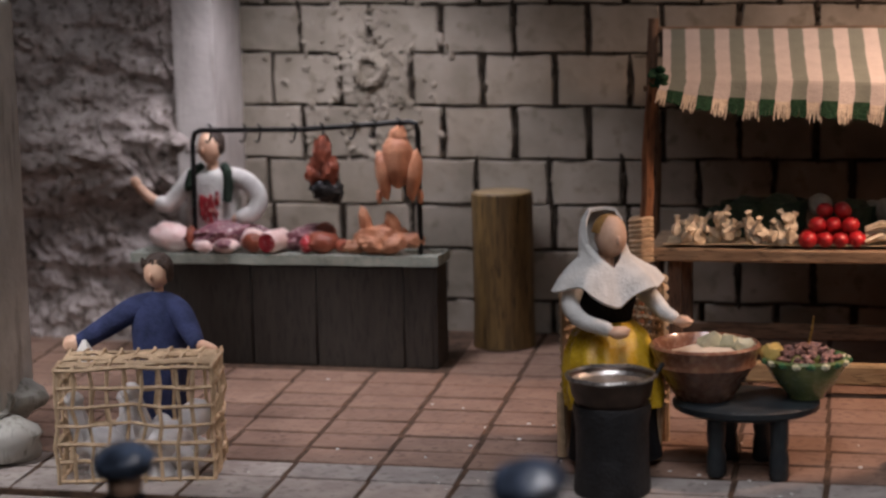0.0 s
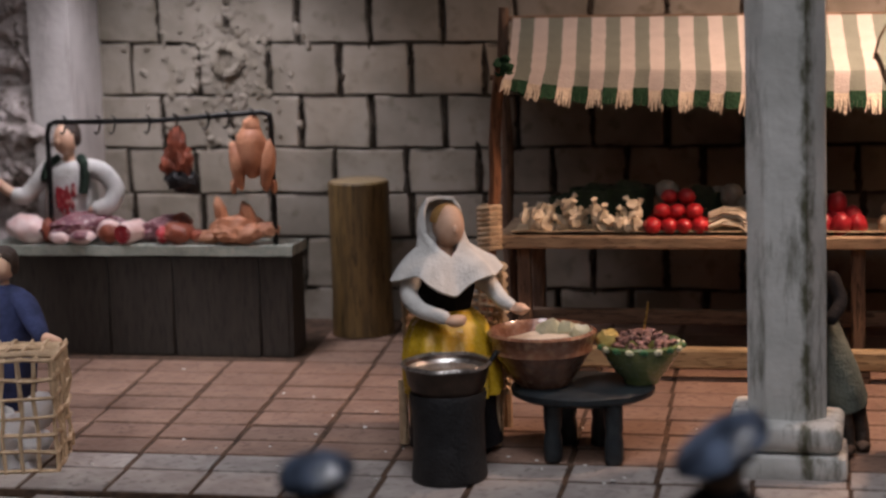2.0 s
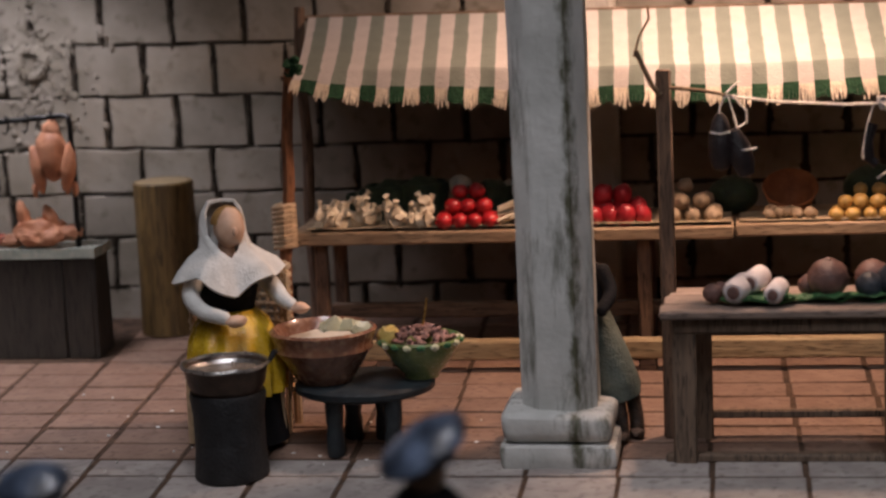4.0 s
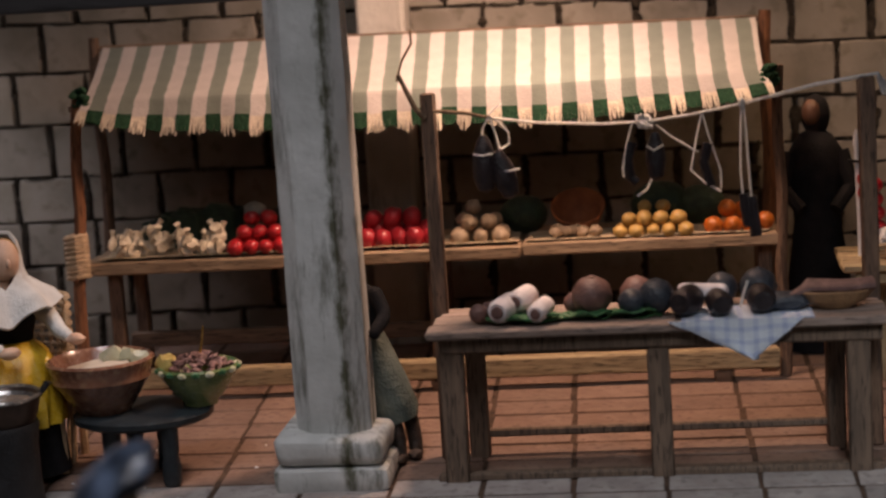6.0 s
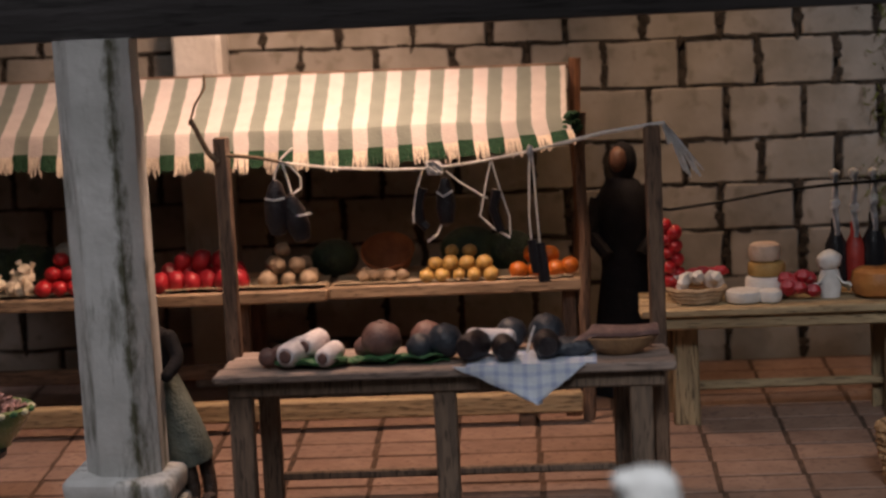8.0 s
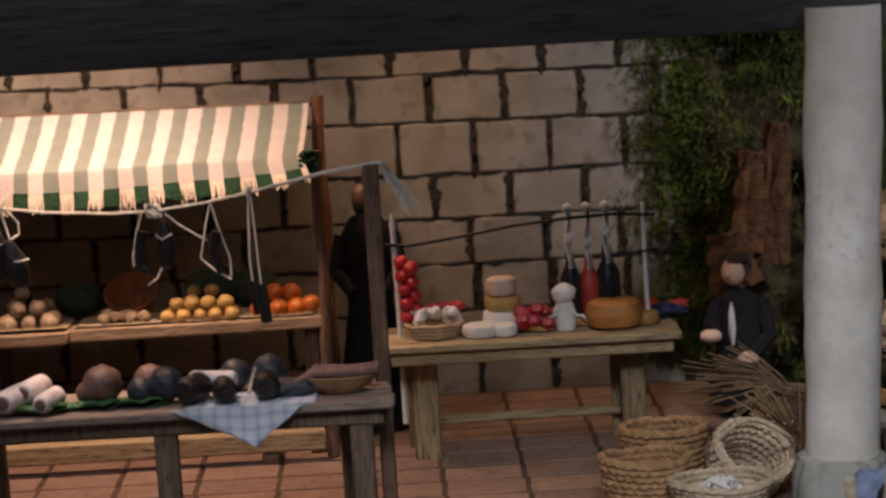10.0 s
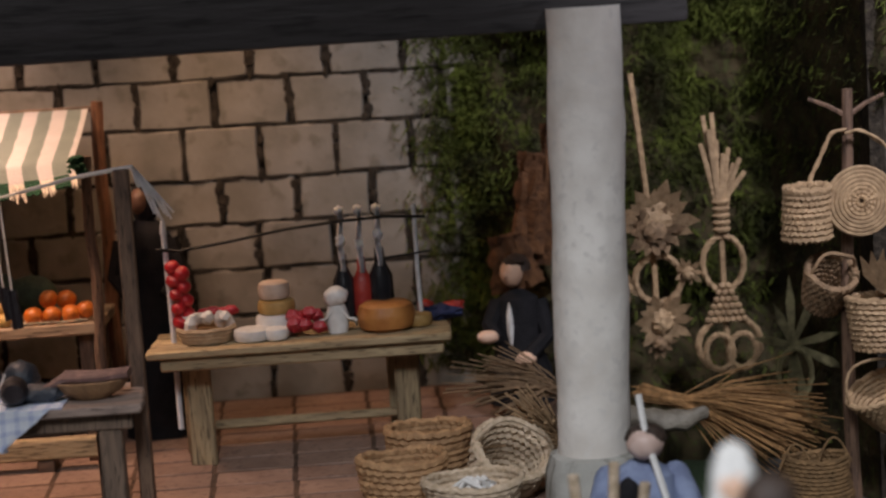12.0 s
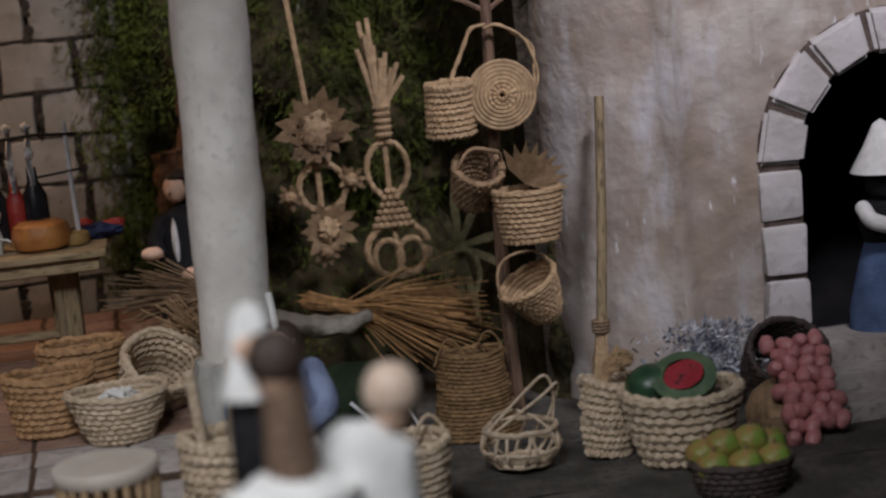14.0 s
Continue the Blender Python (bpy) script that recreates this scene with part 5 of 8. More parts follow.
bar2("stretcher", GREYWOOD, 5.35, 7.72, -3.05, -3.0, 0.1, 0.15)
bar2("foot_rail", GREYWOOD, 5.2, 7.9, -3.52, -3.44, fz(-3.48) - 0.01, fz(-3.48) + 0.045)
bar2("post", BROWNZ, 5.17, 5.27, -3.1, -3.0, fz(-3.05), 2.31)
bar2("post", BROWNZ, 7.84, 7.94, -3.1, -3.0, fz(-3.05), 2.27)

b = Build()
b.add(0, tube, [(5.2, -3.1, 2.16), (5.15, -3.12, 2.22), (5.1, -3.15, 2.34), (5.06, -3.17, 2.44)], 0.02, 6, 0.016)
b.add(0, tube, [(5.05, -3.16, 2.4), (5.08, -3.1, 2.52), (5.14, -3.05, 2.62), (5.13, -3.0, 2.7)], 0.008, 5)
b.add(0, tube, [(5.26, -3.1, 2.2), (5.45, -3.12, 2.18), (5.63, -3.14, 2.14)], 0.014, 6, 0.01)
b.add(1, tube, [(5.6, -3.14, 2.145), (5.9, -3.14, 2.1), (6.3, -3.13, 2.07), (6.55, -3.13, 2.07), (6.85, -3.12, 2.1), (7.15, -3.11, 2.15), (7.3, -3.1, 2.18)], 0.0095, 6)
b.add(1, tube, [(7.28, -3.1, 2.175), (7.6, -3.08, 2.24), (7.86, -3.06, 2.27), (7.96, -3.03, 2.28), (8.0, -3.02, 2.15)], 0.0125, 6, 0.016)
for k in range(7):
    b.add(1, tube, [(7.97, -3.03, 2.27), (8.01 + 0.006 * k, -3.04 + 0.01 * (k % 3), 2.18), (8.05 + 0.014 * k, -3.03, 2.06 + 0.01 * (k % 2)), (8.08 + 0.02 * k, -3.04, 1.98 - 0.02 * (k % 3))], 0.009, 5, 0.006)
solo("rope", b.bm, [ROPEBROWN, ROPE], (0, 0, 0), "pale rope strung between the two table posts", "rope")

SAUSAGE = material("black_sausage", (0.028, 0.02, 0.022), (0.015, 0.011, 0.012), 0.008, 0.4, 0.35)


def string(b, *pts):
    b.add(1, tube, pts, 0.0075, 5)


b = Build()
b.add(0, lathe, [(0, 0), (0.05, 0.02), (0.08, 0.1), (0.08, 0.22), (0.045, 0.33), (0.015, 0.36), (0, 0.36)], 14, (5.56, -3.14, 1.68), 1, 0.15)
b.add(0, lathe, [(0, 0), (0.05, 0.02), (0.075, 0.1), (0.075, 0.2), (0.035, 0.3), (0, 0.32)], 14, (5.72, -3.15, 1.64), 1, 0.15, turned(0, -14, 0))
string(b, (5.6, -3.14, 2.15), (5.56, -3.15, 2.08), (5.55, -3.15, 2.0), (5.57, -3.15, 1.99))
string(b, (5.6, -3.14, 2.15), (5.66, -3.14, 2.12), (5.72, -3.15, 2.05), (5.72, -3.15, 1.98), (5.67, -3.15, 1.95))
string(b, (5.61, -3.15, 2.14), (5.64, -3.16, 2.04), (5.66, -3.16, 1.95))
string(b, (5.6, -3.15, 2.16), (5.64, -3.15, 2.2), (5.68, -3.15, 2.23))
string(b, (5.5, -3.2, 1.93), (5.56, -3.22, 1.92), (5.62, -3.2, 1.93))
string(b, (5.66, -3.21, 1.82), (5.72, -3.22, 1.82), (5.78, -3.2, 1.83))
solo("hanging_sausage", b.bm, [SAUSAGE, ROPE], (0, 0, 0), "pair of black puddings hung by pale string", "sausage", "sausages on the rope")
b = Build()
b.add(0, tube, [(6.47, -3.13, 1.95), (6.44, -3.14, 1.85), (6.45, -3.14, 1.74), (6.49, -3.14, 1.7)], 0.036, 8, 0.03)
b.add(0, lathe, [(0, 0), (0.045, 0.03), (0.062, 0.13), (0.055, 0.2), (0.025, 0.3), (0, 0.31)], 12, (6.61, -3.13, 1.7), 1, 0.12)
for j in range(6):
    b.add(1, tube, [(6.55 + 0.05 * math.cos(a + j), -3.13 + 0.03 * math.sin(a * 1.3), 2.07 + 0.04 * math.sin(a + 0.5 * j)) for a in range(7)], 0.008, 5)
string(b, (6.48, -3.13, 2.08), (6.44, -3.15, 1.95), (6.41, -3.17, 1.8), (6.41, -3.17, 1.74))
string(b, (6.62, -3.13, 2.05), (6.7, -3.14, 1.98), (6.82, -3.14, 1.9), (6.87, -3.14, 1.87))
string(b, (6.56, -3.19, 1.93), (6.6, -3.2, 1.9), (6.66, -3.18, 1.93))
string(b, (6.58, -3.17, 1.72), (6.55, -3.17, 1.66), (6.49, -3.17, 1.62))
solo("hanging_sausage", b.bm, [SAUSAGE, ROPE], (0, 0, 0), "black sausages tied with a tangle of string", "sausage", "sausages on the rope")
b = Build()
string(b, (6.9, -3.12, 2.11), (6.86, -3.13, 1.95), (6.82, -3.13, 1.76), (6.9, -3.13, 1.68), (7.0, -3.13, 1.62))
string(b, (6.9, -3.12, 2.11), (6.94, -3.13, 1.95), (7.0, -3.13, 1.75), (7.0, -3.13, 1.64))
b.add(0, tube, [(6.93, -3.12, 1.92), (6.9, -3.12, 1.8), (6.94, -3.12, 1.66)], 0.034, 8, 0.028)
solo("hanging_sausage", b.bm, [SAUSAGE, ROPE], (0, 0, 0), "black sausage hung in a string triangle", "sausage", "sausages on the rope")
b = Build()
string(b, (7.14, -3.12, 2.18), (7.13, -3.13, 2.0), (7.12, -3.13, 1.75), (7.13, -3.13, 1.55))
string(b, (7.15, -3.12, 2.18), (7.16, -3.13, 2.0), (7.17, -3.13, 1.75), (7.18, -3.13, 1.55))
b.add(1, blob, (7.14, -3.12, 2.15), (0.018, 0.018, 0.04), 0.3, 3, 2)
b.add(0, tube, [(7.13, -3.13, 1.6), (7.14, -3.14, 1.5), (7.16, -3.14, 1.4)], 0.03, 8, 0.034)
b.add(0, tube, [(7.18, -3.13, 1.58), (7.19, -3.14, 1.48), (7.2, -3.14, 1.34)], 0.03, 8, 0.036)
solo("hanging_sausage", b.bm, [SAUSAGE, ROPE], (0, 0, 0), "pair of dark sausages on a long string loop", "sausage", "sausages on the rope")

TT = 0.917
LEAF = material("green_leaf", (0.05, 0.16, 0.06), (0.03, 0.09, 0.035), 0.008, 0.5, 0.3)
PINKROLL = material("pale_pink_roll", (0.8, 0.75, 0.75), (0.66, 0.6, 0.61), 0.006, 0.5, 0.25)
BROWNBALL = material("brown_red_sausage_skin", (0.22, 0.12, 0.1), (0.13, 0.07, 0.06), 0.008, 0.45, 0.3)
BLUEGREY = material("blue_black_pudding", (0.05, 0.06, 0.075), (0.022, 0.026, 0.035), 0.01, 0.4, 0.3)
BLUECHECK = checked("blue_white_check_cloth", (0.72, 0.77, 0.84), (0.12, 0.2, 0.5), 0.0085, 0.36)


def leaf_pad(x, y, w):
    bm = BM()
    for k in range(5):
        a, r = k * 1.3, w * 0.35
        sheet(bm, 6, 4, lambda u, v: Vector((r * math.cos(a) * 0.8 + (u - 0.5) * w * 0.9, r * math.sin(a) * 0.6 + (v - 0.5) * w * 0.5 * math.sin(math.pi * (u * 0.8 + 0.1)), 0.012 + 0.01 * k + 0.025 * noise.noise(Vector((u * 3 + k, v * 3, x)))))
              , 0.008)
    solo("leaf_bed", bm, LEAF, (x, y, TT), "green leaf bed under the puddings", "leaves", "leaf beds on the table")


def roll(x, y, length, r, turn, mat, label, z=None, core=None):
    b = Build()
    prof = [(0, -length / 2), (r * 0.75, -length / 2), (r, -length / 2 + r * 0.5), (r * 1.02, 0), (r, length / 2 - r * 0.5), (r * 0.7, length / 2), (0, length / 2)]
    b.add(0, lathe, prof, 16, (0, 0, r), 1, 0.06, turned(90, 0, turn))
    if core:
        d = turned(90, 0, turn) @ Vector((0, 0, length / 2 + 0.002))
        b.add(1, lathe, [(0, 0), (r * 0.55, 0), (r * 0.5, 0.012), (0, 0.02)], 12, tuple(Vector((0, 0, r)) + d), 1, 0.1, turned(90, 0, turn))
    solo("pudding_roll", b.bm, [mat, core] if core else [mat], (x, y, z or TT + 0.015), label, "sausage", "puddings on the table")


leaf_pad(5.78, -3.42, 0.36)
leaf_pad(6.18, -3.4, 0.26)
leaf_pad(6.42, -3.4, 0.26)
roll(5.66, -3.42, 0.3, 0.075, -14, PINKROLL, "pale pink meat roll on a green leaf", core=BROWNBALL)
roll(5.76, -3.3, 0.28, 0.07, -16, PINKROLL, "pale pink meat roll on a green leaf", TT + 0.05, core=BROWNBALL)
roll(5.88, -3.44, 0.3, 0.06, -10, PINKROLL, "slim pale meat roll on a green leaf", core=BROWNBALL)
for x, y, r, m, lab in ((5.5, -3.45, 0.06, BROWNBALL, "small brown pudding on the bare table"), (5.55, -3.34, 0.055, BROWNBALL, "small brown pudding on the bare table"), (6.19, -3.35, 0.125, BROWNBALL, "round brown-red pudding on a leaf"), (6.08, -3.28, 0.07, BROWNBALL, "small brown pudding beside a round one"), (6.43, -3.4, 0.085, BLUEGREY, "dark round pudding on a leaf"), (6.46, -3.2, 0.105, BROWNBALL, "dark brown round pudding behind others"), (6.58, -3.36, 0.11, BLUEGREY, "blue-black round pudding on the table"), (6.98, -3.14, 0.1, BLUEGREY, "dark pudding at the back of the table"), (7.2, -3.2, 0.115, BLUEGREY, "large dark pudding with a pale string")):
    b = Build()
    b.add(0, blob, (0, 0, r * 0.95), (r, r, r * 0.95), 0.12, 2, 3)
    b.add(0, blob, (0, 0, r * 1.8), (r * 0.25, r * 0.25, r * 0.2), 0.3, 2, 1)
    solo("pudding", b.bm, [m], (x, y, TT + 0.01), lab, "sausage", "puddings on the table")
roll(6.76, -3.46, 0.24, 0.085, -22, SAUSAGE, "thick black pudding roll on the check cloth")
roll(6.95, -3.5, 0.2, 0.075, 10, SAUSAGE, "thick black pudding roll on the check cloth")
roll(6.86, -3.3, 0.3, 0.055, 75, PINKROLL, "pale roll behind the black puddings", TT + 0.06)
roll(7.2, -3.46, 0.2, 0.082, 5, SAUSAGE, "thick black pudding roll on the check cloth")
b = Build()
b.add(0, blob, (0, 0, 0.06), (0.17, 0.08, 0.06), 0.3, 2, 3)
solo("grey_pudding", b.bm, [BLUEGREY], (7.34, -3.4, TT), "flattened grey pudding on the check cloth", "sausage", "puddings on the table")
b = Build()
b.add(1, tube, [(7.08, -3.36, 0.94), (7.1, -3.36, 1.02), (7.13, -3.34, 1.1)], 0.009, 5)
b.add(0, sheet, 20, 20, lambda u, v: (Vector((6.72 + 0.78 * u, -3.2 - 0.43 * v, TT + 0.008 + 0.006 * noise.noise(Vector((u * 6, v * 6, 0)))))), 0.008)


def fall(u, v):
    w = 1 - v
    x = 6.64 + 0.8 * (u * w + 0.62 * v)
    return Vector((x, -3.63 - 0.03 - 0.012 * math.sin(u * 9) - 0.02 * v, TT + 0.012 - 0.24 * v + 0.01 * noise.noise(Vector((u * 5, v * 5, 2)))))


b.add(0, sheet, 16, 14, fall, 0.008)
check = solo("check_cloth", b.bm, [BLUECHECK, ROPE], (0, 0, 0), "blue and white checked cloth hanging off the table", "cloth")

ob = thing("sausage_tray", (7.64, -3.36, TT), "tan oval tray with thin dark sausages", "tray")
bm = BM()
lathe(bm, [(0, 0.0), (0.1, 0.0), (0.19, 0.05), (0.235, 0.11), (0.225, 0.115), (0.17, 0.06), (0.08, 0.025), (0, 0.025)], 28, (0, 0, 0), 0.55, 0.06)
part("dish", bm, material("tan_wooden_tray", (0.34, 0.2, 0.1), (0.22, 0.13, 0.07), 0.008, 0.6, 0.3), ob)
for k in range(7):
    y = -0.05 + 0.025 * k
    bm = BM()
    tube(bm, [(-0.32 + 0.02 * k, y - 0.02, 0.07), (-0.15, y, 0.13 + 0.01 * (k % 3)), (0.05, y + 0.01, 0.12 + 0.012 * (k % 2)), (0.24, y, 0.14)], 0.022, 7, 0.026)
    part("thin_sausage", bm, BROWNBALL, ob)

# figurine seated behind the square column
VENDORSKIRT = material("grey_green_cloth", (0.15, 0.17, 0.145), (0.085, 0.1, 0.085), 0.012, 0.9, 0.4)
b = Build()
b.add(1, lathe, [(0, 0.0), (0.15, 0.0), (0.17, 0.06), (0.165, 0.25), (0.14, 0.45), (0.11, 0.62), (0, 0.64)], 28, (0.07, 0, 0.24), 0.9, 0.07, turned(0, -16, 0))
b.add(0, lathe, [(0, 0.0), (0.125, 0.0), (0.14, 0.14), (0.12, 0.28), (0.05, 0.34), (0, 0.34)], 20, (-0.09, 0, 0.82), 0.8, 0.06, turned(0, -10, 0))
b.add(0, limb, [(0.0, -0.05, 1.08), (0.05, -0.1, 0.95), (0.0, -0.2, 0.86)], 0.05, 8, 0.04)
b.add(2, blob, (-0.17, -0.02, 1.28), (0.085, 0.09, 0.11), 0.05, 2, 3)
b.add(0, dome, (-0.17, 0.0, 1.3), (0.1, 0.105, 0.115), -0.2, 18, 7)
for x, y in ((0.08, -0.06), (0.17, 0.04)):
    b.add(3, limb, [(x - 0.02, y, 0.3), (x + 0.01, y - 0.02, 0.14), (x + 0.02, y - 0.04, 0.03)], 0.05, 8, 0.045)
    b.add(3, blob, (x + 0.02, y - 0.08, 0.03), (0.05, 0.08, 0.035), 0.2, 2, 2)
solo("vendor_figurine", b.bm, [BLACKCLOTH, VENDORSKIRT, SKIN, HAIR], (4.81, -3.02, fz(-3.02)), "clay vendor figurine in a grey-green skirt and black jacket", "figurine")

# woman in black between the stalls
b = Build()
b.add(0, lathe, [(0, 0), (0.26, 0), (0.23, 0.5), (0.17, 0.95), (0.19, 1.25), (0.2, 1.45), (0.12, 1.58), (0.05, 1.62), (0, 1.63)], 20, (0, 0, 0), 0.7, 0.08)
b.add(0, tube, [(-0.17, 0, 1.45), (-0.24, -0.05, 1.2), (-0.12, -0.16, 1.05)], 0.07, 8, 0.05)
b.add(0, tube, [(0.17, 0, 1.45), (0.24, -0.05, 1.2), (0.12, -0.16, 1.05)], 0.07, 8, 0.05)
b.add(1, blob, (-0.02, -0.03, 1.74), (0.07, 0.08, 0.1), 0.05, 2, 3)
b.add(0, dome, (0.01, 0.015, 1.72), (0.105, 0.1, 0.16), -0.7, 16, 6)
solo("market_woman_figurine", b.bm, [BLACKCLOTH, material("dark_brown_clay_skin", (0.16, 0.08, 0.05), (0.1, 0.05, 0.03), 0.01, 0.5, 0.1), HAIR], (7.74, -0.85, fz(-0.85)), "clay woman figurine in a black dress", "figurine")
# ---- cheese table ----
CHEESE_ORANGE = material("orange_brown_rind", (0.46, 0.2, 0.055), (0.34, 0.13, 0.035), 0.014, 0.45, 0.2)
CHEESE_OCHRE = material("ochre_rind", (0.44, 0.28, 0.1), (0.34, 0.2, 0.06), 0.01, 0.5, 0.2)
CHEESE_PALE = material("pale_pink_rind", (0.62, 0.48, 0.38), (0.5, 0.37, 0.28), 0.008, 0.55, 0.2)
CHEESE_WHITE = material("fresh_white_cheese", (0.76, 0.74, 0.71), (0.66, 0.63, 0.59), 0.008, 0.55, 0.2)
GLASSDARK = material("black_bottle_glaze", (0.02, 0.02, 0.022), (0.012, 0.012, 0.014), 0.01, 0.2, 0.1)
BOTTLERED = material("red_wax_bottle", (0.4, 0.04, 0.025), (0.28, 0.025, 0.018), 0.01, 0.4, 0.2)

ob = thing("cheese_table", (8.86, -1.62, fz(-1.62)), "pale wooden trestle table with a ragged plank top", "table")
bz = fz(-1.62)


def bar3(name, mat, x0, x1, y0, y1, z0, z1, bevel=0.012, jitter=0.008):
    bm = BM()
    box(bm, x0 - 8.86, x1 - 8.86, y0 + 1.62, y1 + 1.62, z0 - bz, z1 - bz, bevel, jitter)
    part(name, bm, mat, ob)


for k in range(4):
    bar3("top_plank", YELLOWWOOD, 7.82 + random.uniform(-0.02, 0.02), 9.91 + random.uniform(-0.02, 0.02), -2.01 + 0.19 * k + 0.003, -2.01 + 0.19 * (k + 1) - 0.003, 0.865, 0.918 + 0.004 * (k % 2))
bar3("apron", YELLOWWOOD, 7.9, 9.84, -1.96, -1.9, 0.775, 0.863)
bar3("apron", YELLOWWOOD, 7.9, 9.84, -1.36, -1.3, 0.775, 0.863)
for x in (8.12, 9.58):
    bar3("leg", YELLOWZ, x - 0.085, x + 0.085, -1.72, -1.6, bz - 0.02, 0.865, 0.015, 0.012)
    bar3("back_leg", YELLOWZ, x - 0.14, x - 0.02, -1.42, -1.32, fz(-1.35) - 0.01, 0.865, 0.015, 0.012)
bar3("stretcher", YELLOWWOOD, 8.12, 9.58, -1.5, -1.44, 0.25, 0.31)

b = Build()
b.add(0, tube, [(7.97, -1.62, 0.3), (7.97, -1.62, 1.2), (7.96, -1.62, 1.7)], 0.02, 8)
b.add(0, tube, [(7.96, -1.62, 1.68), (7.96, -1.62, 1.76), (7.96, -1.62, 1.79)], 0.026, 8, 0.008)
b.add(0, tube, [(9.71, -1.62, 0.92), (9.7, -1.62, 1.3), (9.7, -1.62, 1.77)], 0.016, 8)
b.add(1, tube, [(7.9, -1.64, 1.58), (8.05, -1.64, 1.56), (8.4, -1.64, 1.6), (8.8, -1.64, 1.66), (9.2, -1.63, 1.69), (9.5, -1.63, 1.7), (9.78, -1.63, 1.68)], 0.012, 6)
b.add(1, tube, [(9.48, -1.63, 1.41), (9.7, -1.63, 1.43), (9.8, -1.63, 1.44)], 0.009, 6)
solo("hanging_rail", b.bm, [material("dull_aluminium", (0.62, 0.63, 0.65), (0.5, 0.51, 0.53), 0.006, 0.4, 0.1), BLACK], (0, 0, 0), "two metal rods with a dark wire between them", "rail")


def tied_bottle(x, z0, z1, r, mat, label):
    ob = thing("hanging_bottle", (x, -1.6, z0), label, "bottle", "bottles on the wire")
    h = z1 - z0
    bm = BM()
    lathe(bm, [(0, 0), (r, 0.0), (r * 1.05, h * 0.1), (r, h * 0.6), (r * 0.45, h * 0.8), (r * 0.4, h), (0, h)], 16, (0, 0, 0), 1, 0.03)
    part("body", bm, mat, ob)
    bm = BM()
    for j in range(3):
        tube(bm, [(0.01 * math.sin(t + j), -r * 0.6 * (1 - t / 8), h * 0.75 + (1.76 - z0 - h * 0.75) * t / 8) for t in range(9)], 0.015, 5)
    blob(bm, (0, 0, 1.76 - z0), (0.035, 0.03, 0.035), 0.5, 3, 2)
    blob(bm, (0, -r * 0.3, h + 0.1), (0.035, 0.03, 0.045), 0.5, 3, 2)
    part("cord", bm, ROPE, ob)


tied_bottle(9.18, 1.0, 1.45, 0.075, GLASSDARK, "black bottle hung by a pale cord")
tied_bottle(9.31, 1.02, 1.42, 0.07, BOTTLERED, "red bottle hung by a pale cord")
tied_bottle(9.44, 1.0, 1.48, 0.085, GLASSDARK, "black bottle hung by a pale cord")

CT = 0.923
for k in range(10):
    b = Build()
    r = random.uniform(0.05, 0.062)
    b.add(0, blob, (0, 0, 0), (r, r, r * 0.92), 0.1, 2, 2)
    z = CT + 0.1 + k * 0.048
    solo("cherry_tomato", b.bm, [TOMATO], (8.07 - 0.004 * k + 0.028 * (-1) ** k, -1.68 + random.uniform(-0.02, 0.02), z), "small red tomato on a hanging string", "tomato", "string of tomatoes")
ob = thing("garlic_basket", (8.21, -1.72, CT), "shallow tan basket holding garlic", "basket")
for j in range(4):
    bm = BM()
    tube(bm, [((0.16 + 0.012 * j) * math.cos(a * 0.262), (0.13 + 0.01 * j) * math.sin(a * 0.262), 0.018 + j * 0.026 + 0.004 * math.sin(a * 2)) for a in range(25)], 0.018, 6)
    part("coil", bm, CANE, ob)
bm = BM()
lathe(bm, [(0, 0.005), (0.16, 0.005), (0.16, 0.015), (0, 0.015)], 20, (0, 0, 0), 0.8)
part("base", bm, CANE, ob)
for k in range(14):
    x, y = random.uniform(-0.15, 0.17), random.uniform(-0.1, 0.1)
    b = Build()
    b.add(0, lathe, [(0, -0.04), (0.03, -0.035), (0.045, 0), (0.03, 0.03), (0.01, 0.06), (0, 0.06)], 10, (0, 0, 0), 1, 0.15, turned(random.uniform(-70, 70), random.uniform(-70, 70), 0))
    solo("garlic_bulb", b.bm, [CHEESE_WHITE], (8.21 + x, -1.72 + y, CT + 0.11 + random.uniform(0, 0.07)), "white garlic bulb in a shallow basket", "garlic", "garlic in the basket")
for k in range(4):
    b = Build()
    b.add(0, blob, (0, 0, 0), (0.06, 0.04, 0.035), 0.3, 3, 2)
    solo("dried_pepper", b.bm, [PEPPER], (8.2 + 0.06 * k, -1.64, CT + 0.19 + 0.01 * (k % 2)), "dark red dried pepper on the garlic", "pepper", "dried peppers in the basket")


def cheese(x, y, z, r, h, mat, label, soft=0.35):
    b = Build()
    e = h * soft
    b.add(0, lathe, [(0, 0), (r - e * 0.7, 0), (r - e * 0.2, e * 0.3), (r, e), (r, h - e), (r - e * 0.2, h - e * 0.3), (r - e * 0.7, h), (r * 0.3, h + 0.004), (0, h - 0.006)], 28, (0, 0, 0), 1, 0.03)
    solo("cheese", b.bm, [mat], (x, y, z), label, "cheese", "cheeses on the table")


cheese(8.7, -1.62, CT, 0.15, 0.15, CHEESE_WHITE, "large white fresh cheese under a stack", 0.25)
cheese(8.7, -1.62, CT + 0.15, 0.13, 0.1, CHEESE_OCHRE, "ochre cheese wheel in a stack")
cheese(8.69, -1.62, CT + 0.25, 0.11, 0.13, CHEESE_PALE, "pale pink round cheese on top of a stack")
cheese(8.53, -1.78, CT, 0.13, 0.085, CHEESE_WHITE, "flat white cheese lying in front of the stack")
cheese(8.7, -1.82, CT, 0.085, 0.085, CHEESE_WHITE, "small white cheese lying beside the stack")
